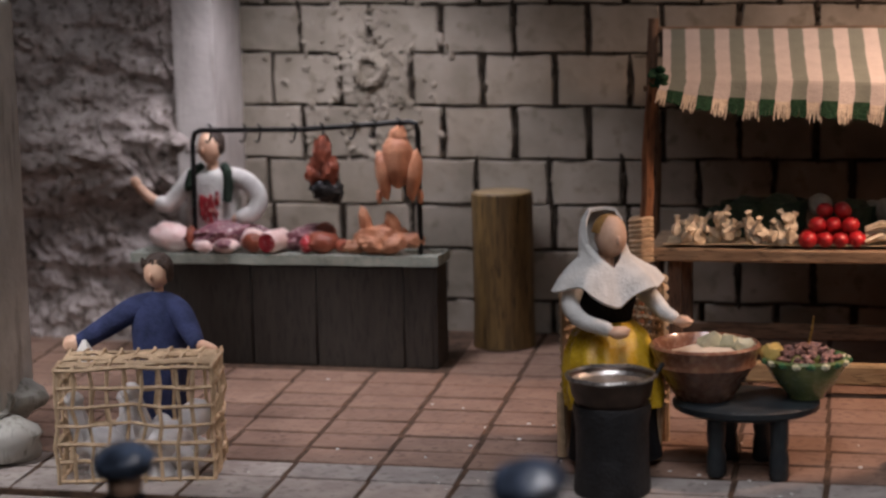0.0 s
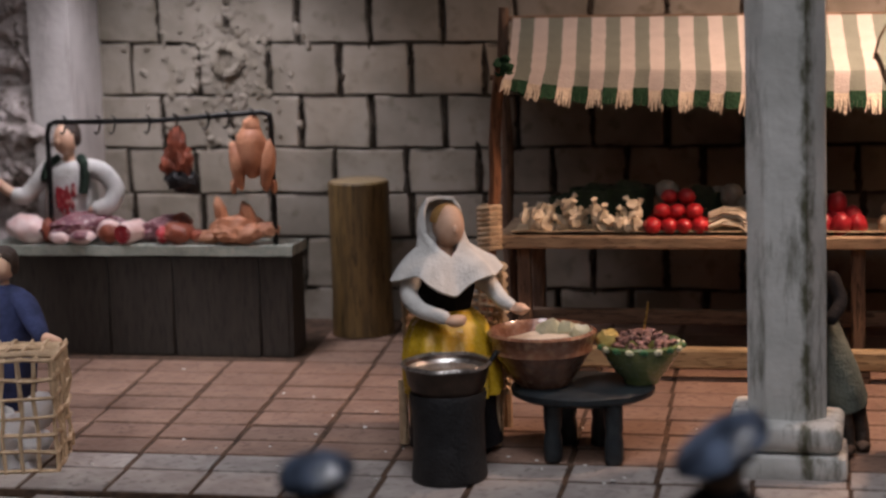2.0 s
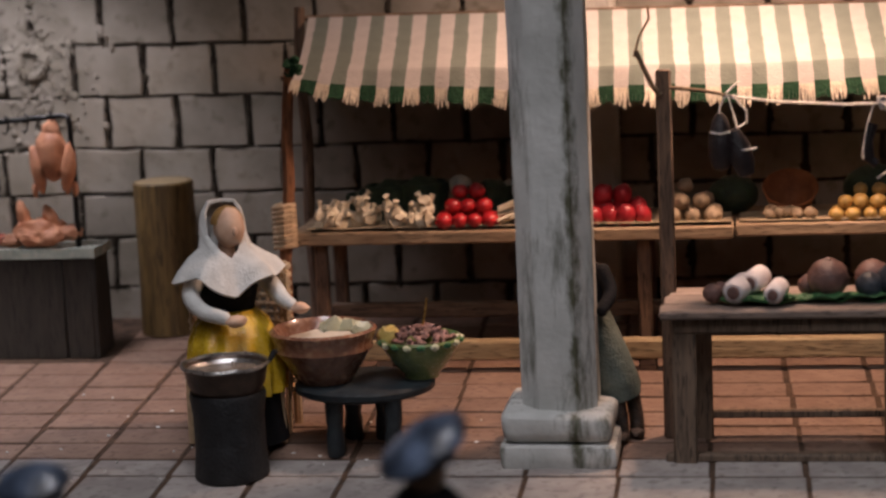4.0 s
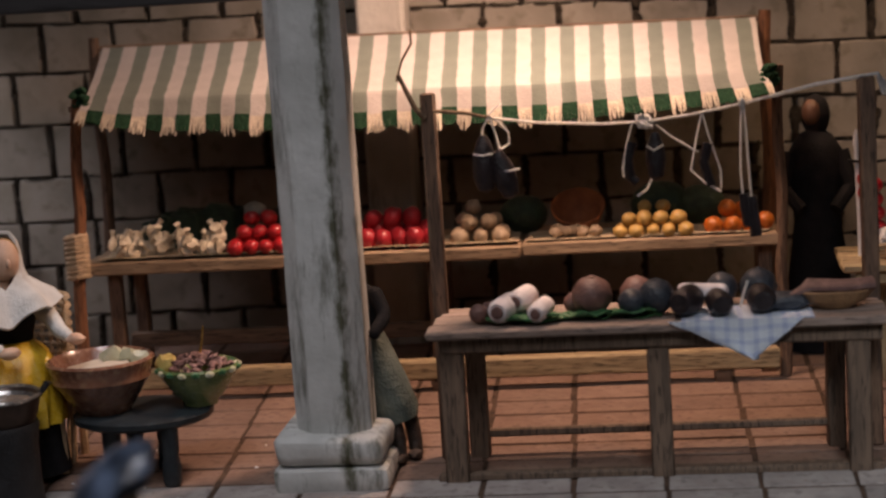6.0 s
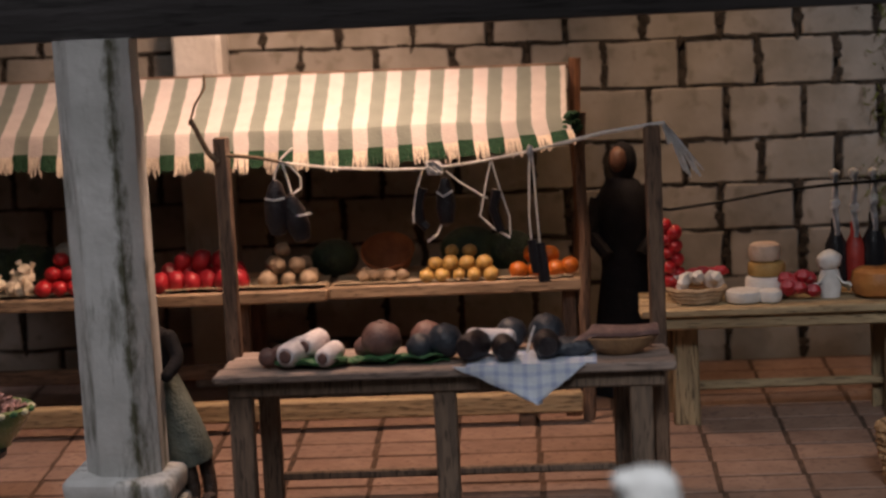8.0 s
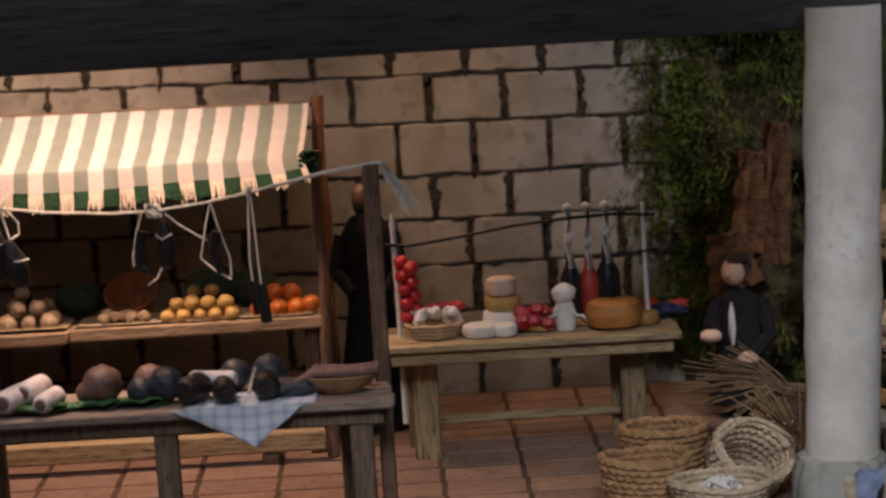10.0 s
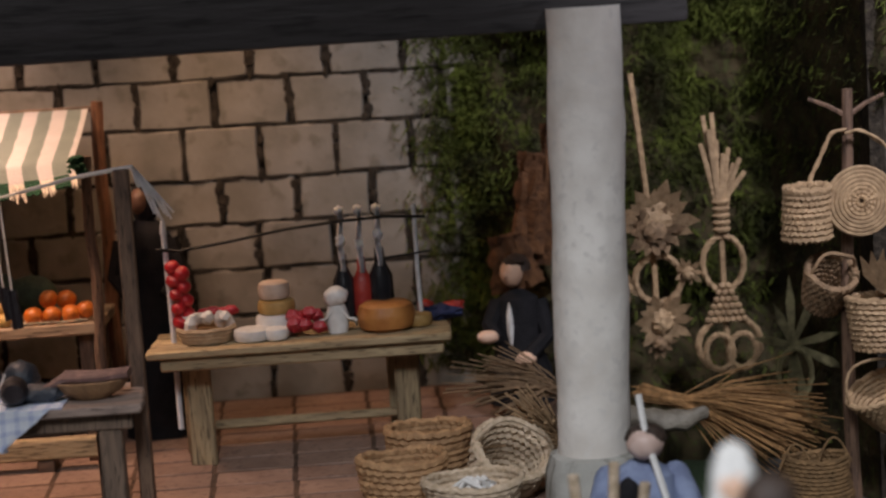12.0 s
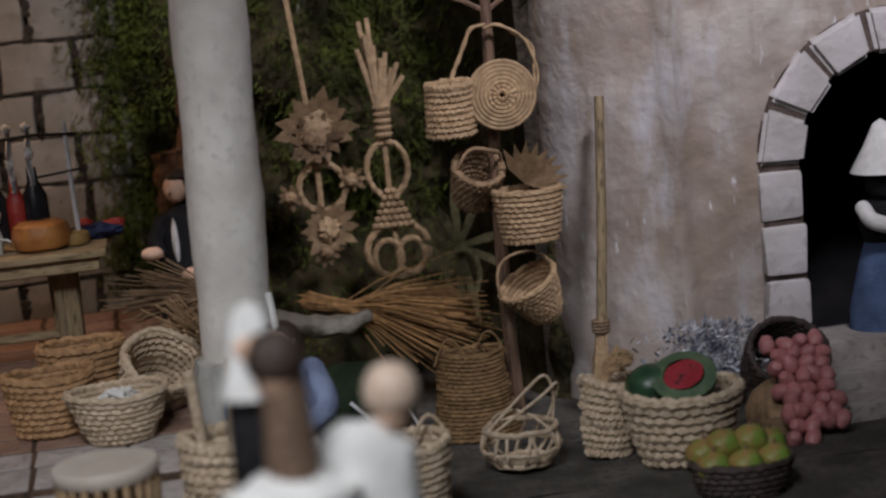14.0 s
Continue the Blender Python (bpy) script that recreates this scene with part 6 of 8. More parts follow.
cheese(9.46, -1.72, CT, 0.2, 0.2, CHEESE_ORANGE, "large orange-brown cheese wheel", 0.42)
cheese(9.68, -1.66, CT, 0.1, 0.09, CHEESE_OCHRE, "small yellow-green cheese beside the large wheel")
for k in range(11):
    b = Build()
    b.add(0, blob, (0, 0, 0), (0.055, 0.05, 0.045), 0.4, 3, 2)
    solo("dried_pepper", b.bm, [PEPPER], (8.9 + random.uniform(-0.12, 0.12), -1.76 + random.uniform(-0.06, 0.06), CT + 0.05 + 0.12 * random.random()), "dark red dried pepper in a heap on the table", "pepper", "dried peppers on the table")
ob = thing("white_cheese_parcel", (9.12, -1.7, CT), "white curd cheese wrapped in cloth", "cheese")
bm = BM()
blob(bm, (0.0, 0, 0.25), (0.085, 0.08, 0.075), 0.15, 2, 3)
part("curd", bm, CHEESE_WHITE, ob)
for s in (-1, 1):
    bm = BM()
    sheet(bm, 8, 6, lambda u, v: Vector((s * (0.02 + 0.12 * u), -0.06 + 0.1 * v - 0.03 * u, 0.17 - 0.14 * u * (0.6 + 0.4 * v) + 0.012 * math.sin(u * 9))), 0.012)
    part("wrap", bm, CLOTHWHITE, ob)
bm = BM()
lathe(bm, [(0, 0), (0.07, 0), (0.085, 0.1), (0.06, 0.19), (0, 0.2)], 18)
part("cup", bm, CLOTHWHITE, ob)
b = Build()
b.add(0, blob, (0, 0, 0.05), (0.16, 0.1, 0.06), 0.4, 3, 3)
b.add(1, blob, (0.1, 0.02, 0.09), (0.08, 0.06, 0.04), 0.4, 3, 2)
b.add(1, blob, (-0.1, 0.02, 0.1), (0.06, 0.05, 0.05), 0.4, 3, 2)
solo("crumpled_cloth", b.bm, [NAVY, BOTTLERED], (9.84, -1.45, CT - 0.0), "crumpled dark blue and red cloth on the table", "cloth")

# ---- man seated by the rocks ----
b = Build()
b.add(0, lathe, [(0, 0), (0.24, 0), (0.23, 0.25), (0.17, 0.4), (0.19, 0.62), (0.15, 0.78), (0.05, 0.84), (0, 0.84)], 18, (0, 0, 0), 0.8, 0.1)
b.add(3, blob, (-0.07, -0.13, 0.6), (0.028, 0.04, 0.15), 0.2, 2, 2)
b.add(0, tube, [(-0.14, 0, 0.74), (-0.22, -0.12, 0.6), (-0.18, -0.24, 0.52)], 0.07, 8, 0.05)
b.add(0, tube, [(0.15, 0, 0.74), (0.2, -0.1, 0.5), (0.05, -0.22, 0.38)], 0.075, 8, 0.055)
b.add(1, blob, (-0.24, -0.27, 0.55), (0.08, 0.05, 0.05), 0.2, 3, 2)
b.add(1, blob, (0.02, -0.25, 0.37), (0.08, 0.05, 0.045), 0.3, 3, 2)
b.add(1, blob, (-0.03, -0.03, 0.97), (0.085, 0.09, 0.11), 0.06, 2, 3)
b.add(1, blob, (-0.08, -0.11, 0.96), (0.02, 0.025, 0.03), 0, 2, 1)
b.add(2, dome, (0.012, 0.02, 0.99), (0.105, 0.105, 0.115), -0.1, 16, 6)
b.add(2, blob, (0.0, -0.055, 1.055), (0.085, 0.06, 0.04), 0.4, 4, 2)
solo("seated_man_figurine", b.bm, [BLACKCLOTH, SKIN, HAIR, CLOTHWHITE], (10.42, -1.05, fz(-1.05) + 0.1), "clay man figurine in a dark coat and white shirt", "figurine")
# ---- basket maker's corner ----
EARTH = material("dark_earth_bank", (0.062, 0.046, 0.022), (0.024, 0.021, 0.01), 0.02, 0.95, 0.9, fleck=(0.05, 0.055, 0.018), fleck_size=0.006)
MOSSGREEN = material("moss_green", (0.12, 0.145, 0.024), (0.03, 0.03, 0.01), 0.03, 0.8, 0.3, spread=0.0)
STRAW = material("pale_straw", (0.47, 0.32, 0.18), (0.32, 0.21, 0.115), 0.005, 0.7, 0.35, spread=0.12)
STRAWDARK = material("aged_straw", (0.35, 0.225, 0.125), (0.21, 0.135, 0.075), 0.005, 0.75, 0.35, spread=0.15)
STRAWORANGE = material("orange_brown_straw", (0.4, 0.22, 0.085), (0.22, 0.12, 0.045), 0.005, 0.75, 0.35, spread=0.15)
RUSH = material("grey_green_rush", (0.2, 0.18, 0.085), (0.12, 0.105, 0.05), 0.005, 0.75, 0.3)
BARK = material("red_brown_bark", (0.17, 0.08, 0.035), (0.08, 0.038, 0.02), 0.008, 0.85, 0.8)

bm = BM()


def bank(u, v):
    x, z = 10.05 + 3.0 * u, -0.6 + 4.1 * v
    p = Vector((x, 1.7, z))
    d = 0.3 * noise.fractal(p * 1.4, 0.9, 2.0, 5) + 0.1 * noise.noise(p * 5)
    edge = min(1.0, u * 6)
    low = 0.35 * max(0.0, 1 - v * 2.6)
    side = max(0.0, (u - 0.78) / 0.22)
    return Vector((x - 0.1 * side, 0.05 - 0.3 * edge - (d + low) * edge - 1.75 * side * side * (3 - 2 * side) * 0.95, z))


sheet(bm, 110, 100, bank, 0.05)
tagged(part("rock", bm, EARTH), "dark earth and rock bank behind the baskets", "rock", kind="structure")

rng = random.Random(5)


def tuft_field(bm, count, place, length, width):
    """Short pointed blades that hang and curl."""
    for _ in range(count):
        p, out = place()
        L = length * rng.uniform(0.5, 1.4)
        d = (Vector((rng.uniform(-1, 1), -0.7 + rng.uniform(-0.5, 0.3), rng.uniform(-0.9, 0.7)))).normalized()
        s = d.cross(Vector((rng.uniform(-1, 1), rng.uniform(-1, 1), rng.uniform(-1, 1)))).normalized() * width
        q = p + d * L * 0.6 + Vector((0, 0, -0.02))
        t = p + d * L + Vector((0, 0, -0.25 * L))
        a, b2, c, e, f2 = bm.verts.new(p - s), bm.verts.new(p + s), bm.verts.new(q + s * 0.9), bm.verts.new(q - s * 0.9), bm.verts.new(t)
        bm.faces.new((a, b2, c, e))
        bm.faces.new((e, c, f2))


def moss_left():
    while True:
        x, z = rng.gauss(10.15, 0.17), rng.uniform(0.3, 3.1)
        if rng.random() < 0.35 + 0.65 * abs(noise.noise(Vector((x * 3, 0, z * 2.2)))) * 2:
            u = (x - 10.05) / 3.0
            y = bank(max(0, min(1, u)), (z + 0.6) / 4.1).y if u > 0 else 0.0
            return Vector((x, y - 0.02, z)), 1


def moss_right():
    while True:
        x = rng.uniform(10.5, 13.0)
        z = 3.3 - 2.6 * rng.random() ** 1.5
        if noise.noise(Vector((x * 2.5, 4, z * 2.5))) + 0.3 * (z - 2.3) + 0.3 * (x - 11.9) > rng.uniform(-0.5, 0.25):
            y = bank((x - 10.05) / 3.0, (z + 0.6) / 4.1).y
            return Vector((x, y - 0.03, z)), 1


def moss_low():
    x, z = rng.uniform(10.8, 12.9), rng.uniform(-0.3, 1.9)
    y = bank((x - 10.05) / 3.0, (z + 0.6) / 4.1).y
    return Vector((x, y - 0.01, z)), 1


bm = BM()
tuft_field(bm, 7500, moss_left, 0.085, 0.0065)
tuft_field(bm, 15000, moss_right, 0.12, 0.0048)
tuft_field(bm, 1500, moss_low, 0.08, 0.009)
tagged(part("moss", bm, MOSSGREEN, None, "", False), "straggling green moss over the wall and bank", "moss", kind="stuff")

# slabs of bark
for x, y, z, w, h, a in ((10.55, -0.72, 1.25, 0.27, 0.75, 6), (10.46, -0.78, 1.0, 0.36, 0.42, -12), (10.74, -0.7, 1.15, 0.24, 1.05, 3)):
    bm = BM()
    sheet(bm, 10, 16, lambda u, v: Vector(((u - 0.5) * w * (1.1 - 0.5 * v) + 0.02 * noise.noise(Vector((u * 5, v * 9, x))), 0.05 * math.cos((u - 0.5) * 3) * -1 + 0.05 * noise.noise(Vector((u * 9, v * 4, z))), v * h)), 0.04)
    m = solo("bark_slab", bm, BARK, (x, y, z), "rough red-brown slab of bark on the bank", "bark", "bark slabs")
    m.rotation_euler.y = radians(a)


# straw star hanging on a cane
def star(ob, x, y, z, r, n, mat, seed):
    q = random.Random(seed)
    bm = BM()
    blob(bm, (x, y - 0.05, z), (r * 0.36, 0.04, r * 0.36), 0.5, 4, 3)
    core = part("straw_star", bm, mat, ob)
    for k in range(n):
        bm = BM()
        a = 2 * math.pi * k / n + q.uniform(-0.1, 0.1)
        L = r * q.uniform(0.75, 1.1)
        w = r * 0.16
        d, s = Vector((math.cos(a), -0.25, math.sin(a))), Vector((-math.sin(a), 0, math.cos(a)))
        o = Vector((x, y, z))
        quad = [o + s * w * 0.6, o - s * w * 0.6, o + d * L * 0.7 - s * w, o + d * L, o + d * L * 0.72 + s * w]
        f = bm.faces.new([bm.verts.new(p) for p in quad])
        bmesh.ops.solidify(bm, geom=bm.faces[:], thickness=0.014)
        part("straw_leaf", bm, mat, core, "", False)


def ring(ob, x, y, z, rx, rz, thick, mat, name="ring"):
    bm = BM()
    for j in range(3):
        tube(bm, [(x + (rx + 0.012 * math.sin(5 * t + j * 2)) * math.cos(t * 0.2618), y + 0.012 * math.cos(5 * t + j * 2), z + (rz + 0.012 * math.sin(5 * t + j * 2)) * math.sin(t * 0.2618)) for t in range(25)], thick, 5)
    part(name, bm, mat, ob)


ob = thing("straw_ornament", (11.42, -1.2, 0.4), "plaited straw ornament with three stars on a cane", "ornament", "straw ornaments")
bm = BM()
tube(bm, [(-0.1, 0.05, 2.15), (-0.05, 0.0, 1.5), (0.0, 0.02, 0.9), (0.0, 0.0, 0.2)], 0.022, 6)
part("cane", bm, STRAW, ob)
star(ob, 0.02, -0.05, 1.1, 0.3, 15, STRAW, 1)
star(ob, 0.0, -0.09, 1.02, 0.21, 12, STRAWDARK, 2)
ring(ob, 0.02, -0.04, 0.66, 0.17, 0.17, 0.016, STRAW)
star(ob, 0.23, -0.05, 0.7, 0.12, 9, STRAW, 3)
star(ob, -0.22, -0.05, 0.62, 0.11, 9, STRAW, 4)
star(ob, 0.03, -0.05, 0.36, 0.22, 14, STRAW, 5)
star(ob, 0.0, -0.05, 0.2, 0.13, 10, STRAWDARK, 6)

ob = thing("straw_ornament", (11.93, -1.15, 0.35), "plaited straw sheaf with woven rings", "ornament", "straw ornaments")
for k, (dx, top) in enumerate(((-0.13, 1.66), (-0.1, 1.86), (-0.07, 1.76), (-0.04, 1.88), (-0.01, 1.68), (0.03, 1.58), (0.07, 1.62), (0.11, 1.5), (0.15, 1.54), (0.18, 1.44))):
    bm = BM()
    y = 0.02 * math.sin(k * 2)
    for v in tube(bm, [(0.1 * dx, y, 1.12), (0.3 * dx, y, 1.28), (0.68 * dx, y - 0.01, 0.45 * 1.28 + 0.55 * top), (dx, y - 0.03, top)], 0.024, 6, 0.018):
        v.co.y = y + (v.co.y - y) * 0.35
    part("straw", bm, STRAW, ob)
bm = BM()
for j in range(5):
    tube(bm, [(0.05 * math.cos(t * 0.8), 0.05 * math.sin(t * 0.8), 1.03 + 0.05 * j) for t in range(9)], 0.02, 5)
part("binding", bm, STRAW, ob)
ring(ob, 0.0, 0, 0.78, 0.15, 0.2, 0.014, STRAW)
bm = BM()
tube(bm, [(0, 0.03, 1.1), (0.0, 0.03, 0.5), (0.02, 0.03, 0.05)], 0.022, 6)
part("cane", bm, STRAW, ob)
for i in range(6):
    for j in range(i + 2):
        bm = BM()
        blob(bm, ((j - (i + 1) / 2) * 0.045, -0.03, 0.62 - i * 0.05), (0.03, 0.03, 0.026), 0.3, 3, 1)
        part("straw_knot", bm, STRAW, ob)
ring(ob, 0.02, 0, 0.18, 0.23, 0.2, 0.016, STRAW)
ring(ob, -0.06, -0.03, 0.13, 0.1, 0.13, 0.013, STRAW)
ring(ob, 0.11, -0.03, 0.13, 0.1, 0.13, 0.013, STRAW)

ob = thing("palm_fan", (12.38, -1.3, 0.1), "dry grey-green palm leaves tied in a fan", "leaf")
for k, (dx, dz) in enumerate(((-0.14, 0.75), (-0.02, 0.95), (0.2, 0.85), (0.36, 0.5), (-0.3, 0.5), (0.42, 0.2), (-0.05, -0.15), (0.1, -0.2))):
    bm = BM()
    o, d = Vector((0, 0, 0.42)), Vector((dx, -0.05, dz - 0.42))
    side = d.cross(Vector((0, 1, 0))).normalized() * 0.035
    vs = [bm.verts.new(p) for p in (o - side * 0.5, o + side * 0.5, o + d * 0.6 + side, o + d, o + d * 0.6 - side)]
    bm.faces.new(vs)
    bmesh.ops.solidify(bm, geom=bm.faces[:], thickness=0.012)
    part("leaf", bm, RUSH, ob)
ring(ob, 0.0, -0.05, 0.22, 0.12, 0.18, 0.012, RUSH)

# straw sheaf lying across, loose straw behind the round column
def sheaf(name, at, n, ends, spread, label, mat, r=0.0075):
    ob = thing(name, at, label, "straw")
    q = random.Random(int(at[0] * 100))
    for g in range(2):
        bm = BM()
        for k in range(n):
            p, e = Vector(ends[0]), Vector(ends[1])
            a = Vector([q.gauss(0, 0.04) for _ in range(3)])
            c = Vector((q.gauss(0, spread), q.gauss(0, spread * 0.6), q.gauss(0, spread)))
            mid = p.lerp(e, 0.3) + a * 0.4 + c * 0.08
            tube(bm, [p + a * 0.6, mid, p.lerp(e, 0.65) + c * 0.55 + Vector((0, 0, 0.03)), e + c], r * q.uniform(0.6, 1.2), 4)
        part("straw", bm, mat, ob, "dry straw stalks")["kind"] = "stuff"
    return ob


sheaf("straw_sheaf", (11.62, -1.75, 0.1), 200, ((-0.4, 0.1, 0.22), (0.55, -0.2, 0.0)), 0.15, "sheaf of dry straw lying on the bank", STRAWORANGE, 0.005)
sheaf("straw_sheaf", (10.5, -1.9, 0.0), 55, ((0.3, 0.1, 0.4), (-0.4, -0.1, 0.55)), 0.12, "sheaf of pale straw behind the round column", STRAWDARK, 0.006)
sheaf("straw_sheaf", (10.45, -2.6, 0.0), 60, ((0.2, 0.1, 0.1), (-0.1, -0.1, 0.45)), 0.1, "tuft of dry straw beside the round column", STRAW)
b = Build()
b.add(0, limb, [(-0.3, 0, 0.14), (-0.1, -0.03, 0.09), (0.12, -0.04, 0.07), (0.28, -0.02, 0.11)], 0.085, 10, 0.06)
for v in b.bm.verts:
    v.co += Vector((0, 0.02, 0.03)) * noise.noise(v.co * 9)
solo("root_stub", b.bm, [material("grey_beige_root", (0.2, 0.18, 0.14), (0.12, 0.105, 0.08), 0.01, 0.6, 0.3)], (11.3, -1.95, 0.12), "grey-beige stub of root under the straw", "root")
b = Build()
b.add(0, blob, (0, 0, 0), (0.42, 0.3, 0.3), 0.12, 1.5, 4)
b.add(1, tube, [(0.1, -0.25, 0.24), (0.3, -0.32, 0.05), (0.42, -0.3, -0.2)], 0.012, 5)
b.add(1, tube, [(-0.05, -0.3, 0.1), (0.1, -0.36, -0.05), (0.2, -0.34, -0.15)], 0.014, 5)
solo("green_cloth_parcel", b.bm, [material("dark_bottle_green_cloth", (0.02, 0.035, 0.015), (0.01, 0.018, 0.008), 0.02, 0.8, 0.3), ROPE], (11.4, -2.7, -0.22), "dark green cloth bundle tied with cord", "bundle")

# ---- baskets ----


def basket(at, r_low, r_top, h, rows, mat, label, group="baskets", thick=None, tilt=(0, 0, 0), handles=0, squash=1.0, lumpy=0.04, name="basket"):
    """A coiled basket: each coil a part, a woven floor, rope handles."""
    ob = thing(name, at, label, "basket", group)
    ob.rotation_euler = [radians(a) for a in tilt]
    rows = int(rows * 1.35)
    thick = thick * 0.8 if thick else h / rows * 0.62
    q = random.Random(int(at[0] * 1000 + at[1] * 10))
    n = 52
    for j in range(rows):
        t = j / (rows - 1)
        r = r_low + (r_top - r_low) * t ** 0.8
        bm = BM()
        ph = q.uniform(0, 6)
        tube(bm, [(r * (1 + lumpy * 0.3 * math.sin(3 * k * 6.283 / n + ph)) * math.cos(k * 6.283 / n) + thick * q.uniform(0.05, 0.3) * (-1) ** (k + j), r * squash * math.sin(k * 6.283 / n) + thick * q.uniform(0.05, 0.3) * (-1) ** (k + j), thick + (h - thick) * t + lumpy * 0.4 * r * math.sin(2 * k * 6.283 / n + 1.0) * t + thick * q.uniform(0.0, 0.3) * (-1) ** (k + j)) for k in range(n + 1)], thick, 6, None, False)
        part("coil", bm, mat, ob)
    bm = BM()
    tube(bm, [((r_top + q.uniform(-0.4, 0.4) * thick) * math.cos(k * 6.283 / 64), (r_top + q.uniform(-0.4, 0.4) * thick) * squash * math.sin(k * 6.283 / 64), h + thick * q.uniform(-0.1, 0.7) + lumpy * 0.4 * r_top * math.sin(2 * k * 6.283 / 64 + 1.0)) for k in range(64)], thick * 0.95, 6, None, False)
    part("rim", bm, mat, ob)
    bm = BM()
    lathe(bm, [(0, thick * 0.5), (r_low, thick * 0.5), (r_low * 1.02, thick * 1.2), (0, thick * 1.2)], 24, (0, 0, 0), squash)
    part("base", bm, mat, ob)
    bm = BM()
    prof = [(r_low * 0.97, thick), (r_low + (r_top - r_low) * 0.43 - thick * 0.2, h * 0.4), (r_top - thick * 0.2, h * 0.97)]
    lathe(bm, prof, 28, (0, 0, 0), squash)
    part("lining", bm, mat, ob)
    for k in range(handles):
        a = math.pi * k + 0.4 if handles > 1 else math.pi * 0.1
        bm = BM()
        c, s = math.cos(a) * r_top, math.sin(a) * r_top * squash
        if handles == 1:
            tube(bm, [(r_top * math.cos(math.pi * t / 12), 0.02 * math.sin(t), h + r_top * 1.15 * math.sin(math.pi * t / 12)) for t in range(13)], thick * 0.55, 6)
        else:
            tube(bm, [(c * 0.75 + (t - 4) * 0.028, s * 0.95, h * 0.9 + 0.17 * math.sin(math.pi * t / 8)) for t in range(9)], thick * 0.5, 6)
        part("handle", bm, mat, ob)
    return ob


SACKSTRAW = material("brown_sack_straw", (0.23, 0.14, 0.065), (0.13, 0.08, 0.038), 0.006, 0.8, 0.4, spread=0.15)
TANCANE = material("tan_coiled_rush", (0.42, 0.25, 0.12), (0.27, 0.15, 0.07), 0.005, 0.75, 0.5, spread=0.12)
WHITECANE = material("white_coiled_rush", (0.6, 0.48, 0.35), (0.42, 0.32, 0.21), 0.004, 0.75, 0.5, spread=0.12)
basket((9.68, -2.55, fz(-2.55)), 0.21, 0.27, 0.38, 7, TANCANE, "round tan coiled basket on the market floor", squash=0.8)
basket((10.1, -2.75, fz(-2.75)), 0.17, 0.24, 0.4, 6, WHITECANE, "pale coiled basket lying tilted on the floor", tilt=(35, 18, 0), handles=1)
basket((9.5, -3.1, fz(-3.1)), 0.22, 0.27, 0.36, 7, TANCANE, "tan coiled basket with a pale braided rim", squash=0.85, lumpy=0.1)
wb = basket((9.92, -3.45, fz(-3.45)), 0.18, 0.3, 0.3, 7, WHITECANE, "wide pale coiled basket with cloth inside", squash=0.85, lumpy=0.1)
b = Build()
for k in range(8):
    b.add(0, tube, [(-0.12 + 0.03 * k, random.uniform(-0.1, 0.1), 0.02), (-0.05 + 0.02 * k, random.uniform(-0.08, 0.08), 0.07), (0.06 + 0.01 * k, random.uniform(-0.1, 0.1), 0.03)], 0.02, 6)
solo("white_strips", b.bm, [CLOTHWHITE], (9.92, -3.42, fz(-3.45) + 0.22), "white cloth strips lying in the basket", "cloth")

# hanging baskets on a forked stick
ob = thing("basket_stand", (12.52, -2.45, -0.5), "forked stick hung with straw baskets", "stand")
bm = BM()
tube(bm, [(0.0, 0, 0.0), (-0.02, 0, 0.9), (0.0, 0.01, 1.7), (0.03, 0, 2.5), (0.04, 0, 2.92)], 0.05, 9, 0.036)
part("stick", bm, BROWNZ, ob)
for s in (-1, 1):
    bm = BM()
    tube(bm, [(0.035, 0, 2.74), (s * 0.13 + 0.03, 0, 2.82), (s * 0.25 + 0.03, 0, 2.87)], 0.02, 6, 0.013)
    part("fork", bm, BROWNZ, ob)
HB = "baskets on the stick"
lid = thing("straw_disc", (12.58, -2.62, 1.7), "round coiled straw disc hung flat", "basketwork", HB)
for j in range(8):
    bm = BM()
    r = 0.03 + j * 0.027
    tube(bm, [(r * math.cos(t * 0.2244), -0.012 * (8 - j) * 0.3 + 0.004 * (-1) ** t, r * math.sin(t * 0.2244)) for t in range(29)], 0.0165, 6, None, False)
    part("coil", bm, STRAW, lid)
bm = BM()
lathe(bm, [(0, 0), (0.23, 0), (0.22, 0.03), (0, 0.03)], 28, (0, 0.012, 0), 1, 0, turned(-90, 0, 0))
part("backing", bm, STRAWDARK, lid)
bm = BM()
for j in range(2):
    pts = [(-0.05, 0.06, 0.44), (0.02, 0.04, 0.455), (0.13, 0.05, 0.39), (0.23, 0.06, 0.29), (0.25, 0.05, 0.1), (0.22, 0.04, -0.05)]
    limb(bm, [(p[0] + 0.012 * (-1) ** (k + j), p[1] + 0.01 * j, p[2]) for k, p in enumerate(pts)], 0.0105)
part("cord", bm, STRAW, lid)
basket((12.24, -2.55, 1.46), 0.15, 0.14, 0.34, 7, STRAW, "small coiled straw basket hung by a braided cord", HB, squash=0.7, tilt=(8, 0, 0))
b = Build()
for j in range(2):
    b.add(0, limb, [(0.05 + 0.02 * j, 0.03 * j, -0.03), (0.1 - 0.012 * j, 0.02, 0.06), (0.13 + 0.014 * j, 0.02, 0.14), (0.19 - 0.012 * j, 0.01, 0.24), (0.23 + 0.014 * j, 0.0, 0.34), (0.33, 0, 0.36)], 0.011, 6)
solo("braided_cord", b.bm, [STRAW], (12.2, -2.5, 1.8), "braided straw cord tied to the forked stick", "cord")
basket((12.36, -2.35, 1.0), 0.12, 0.16, 0.3, 6, STRAWDARK, "straw basket hung open beside the stick", HB, tilt=(40, 0, 10), handles=1)
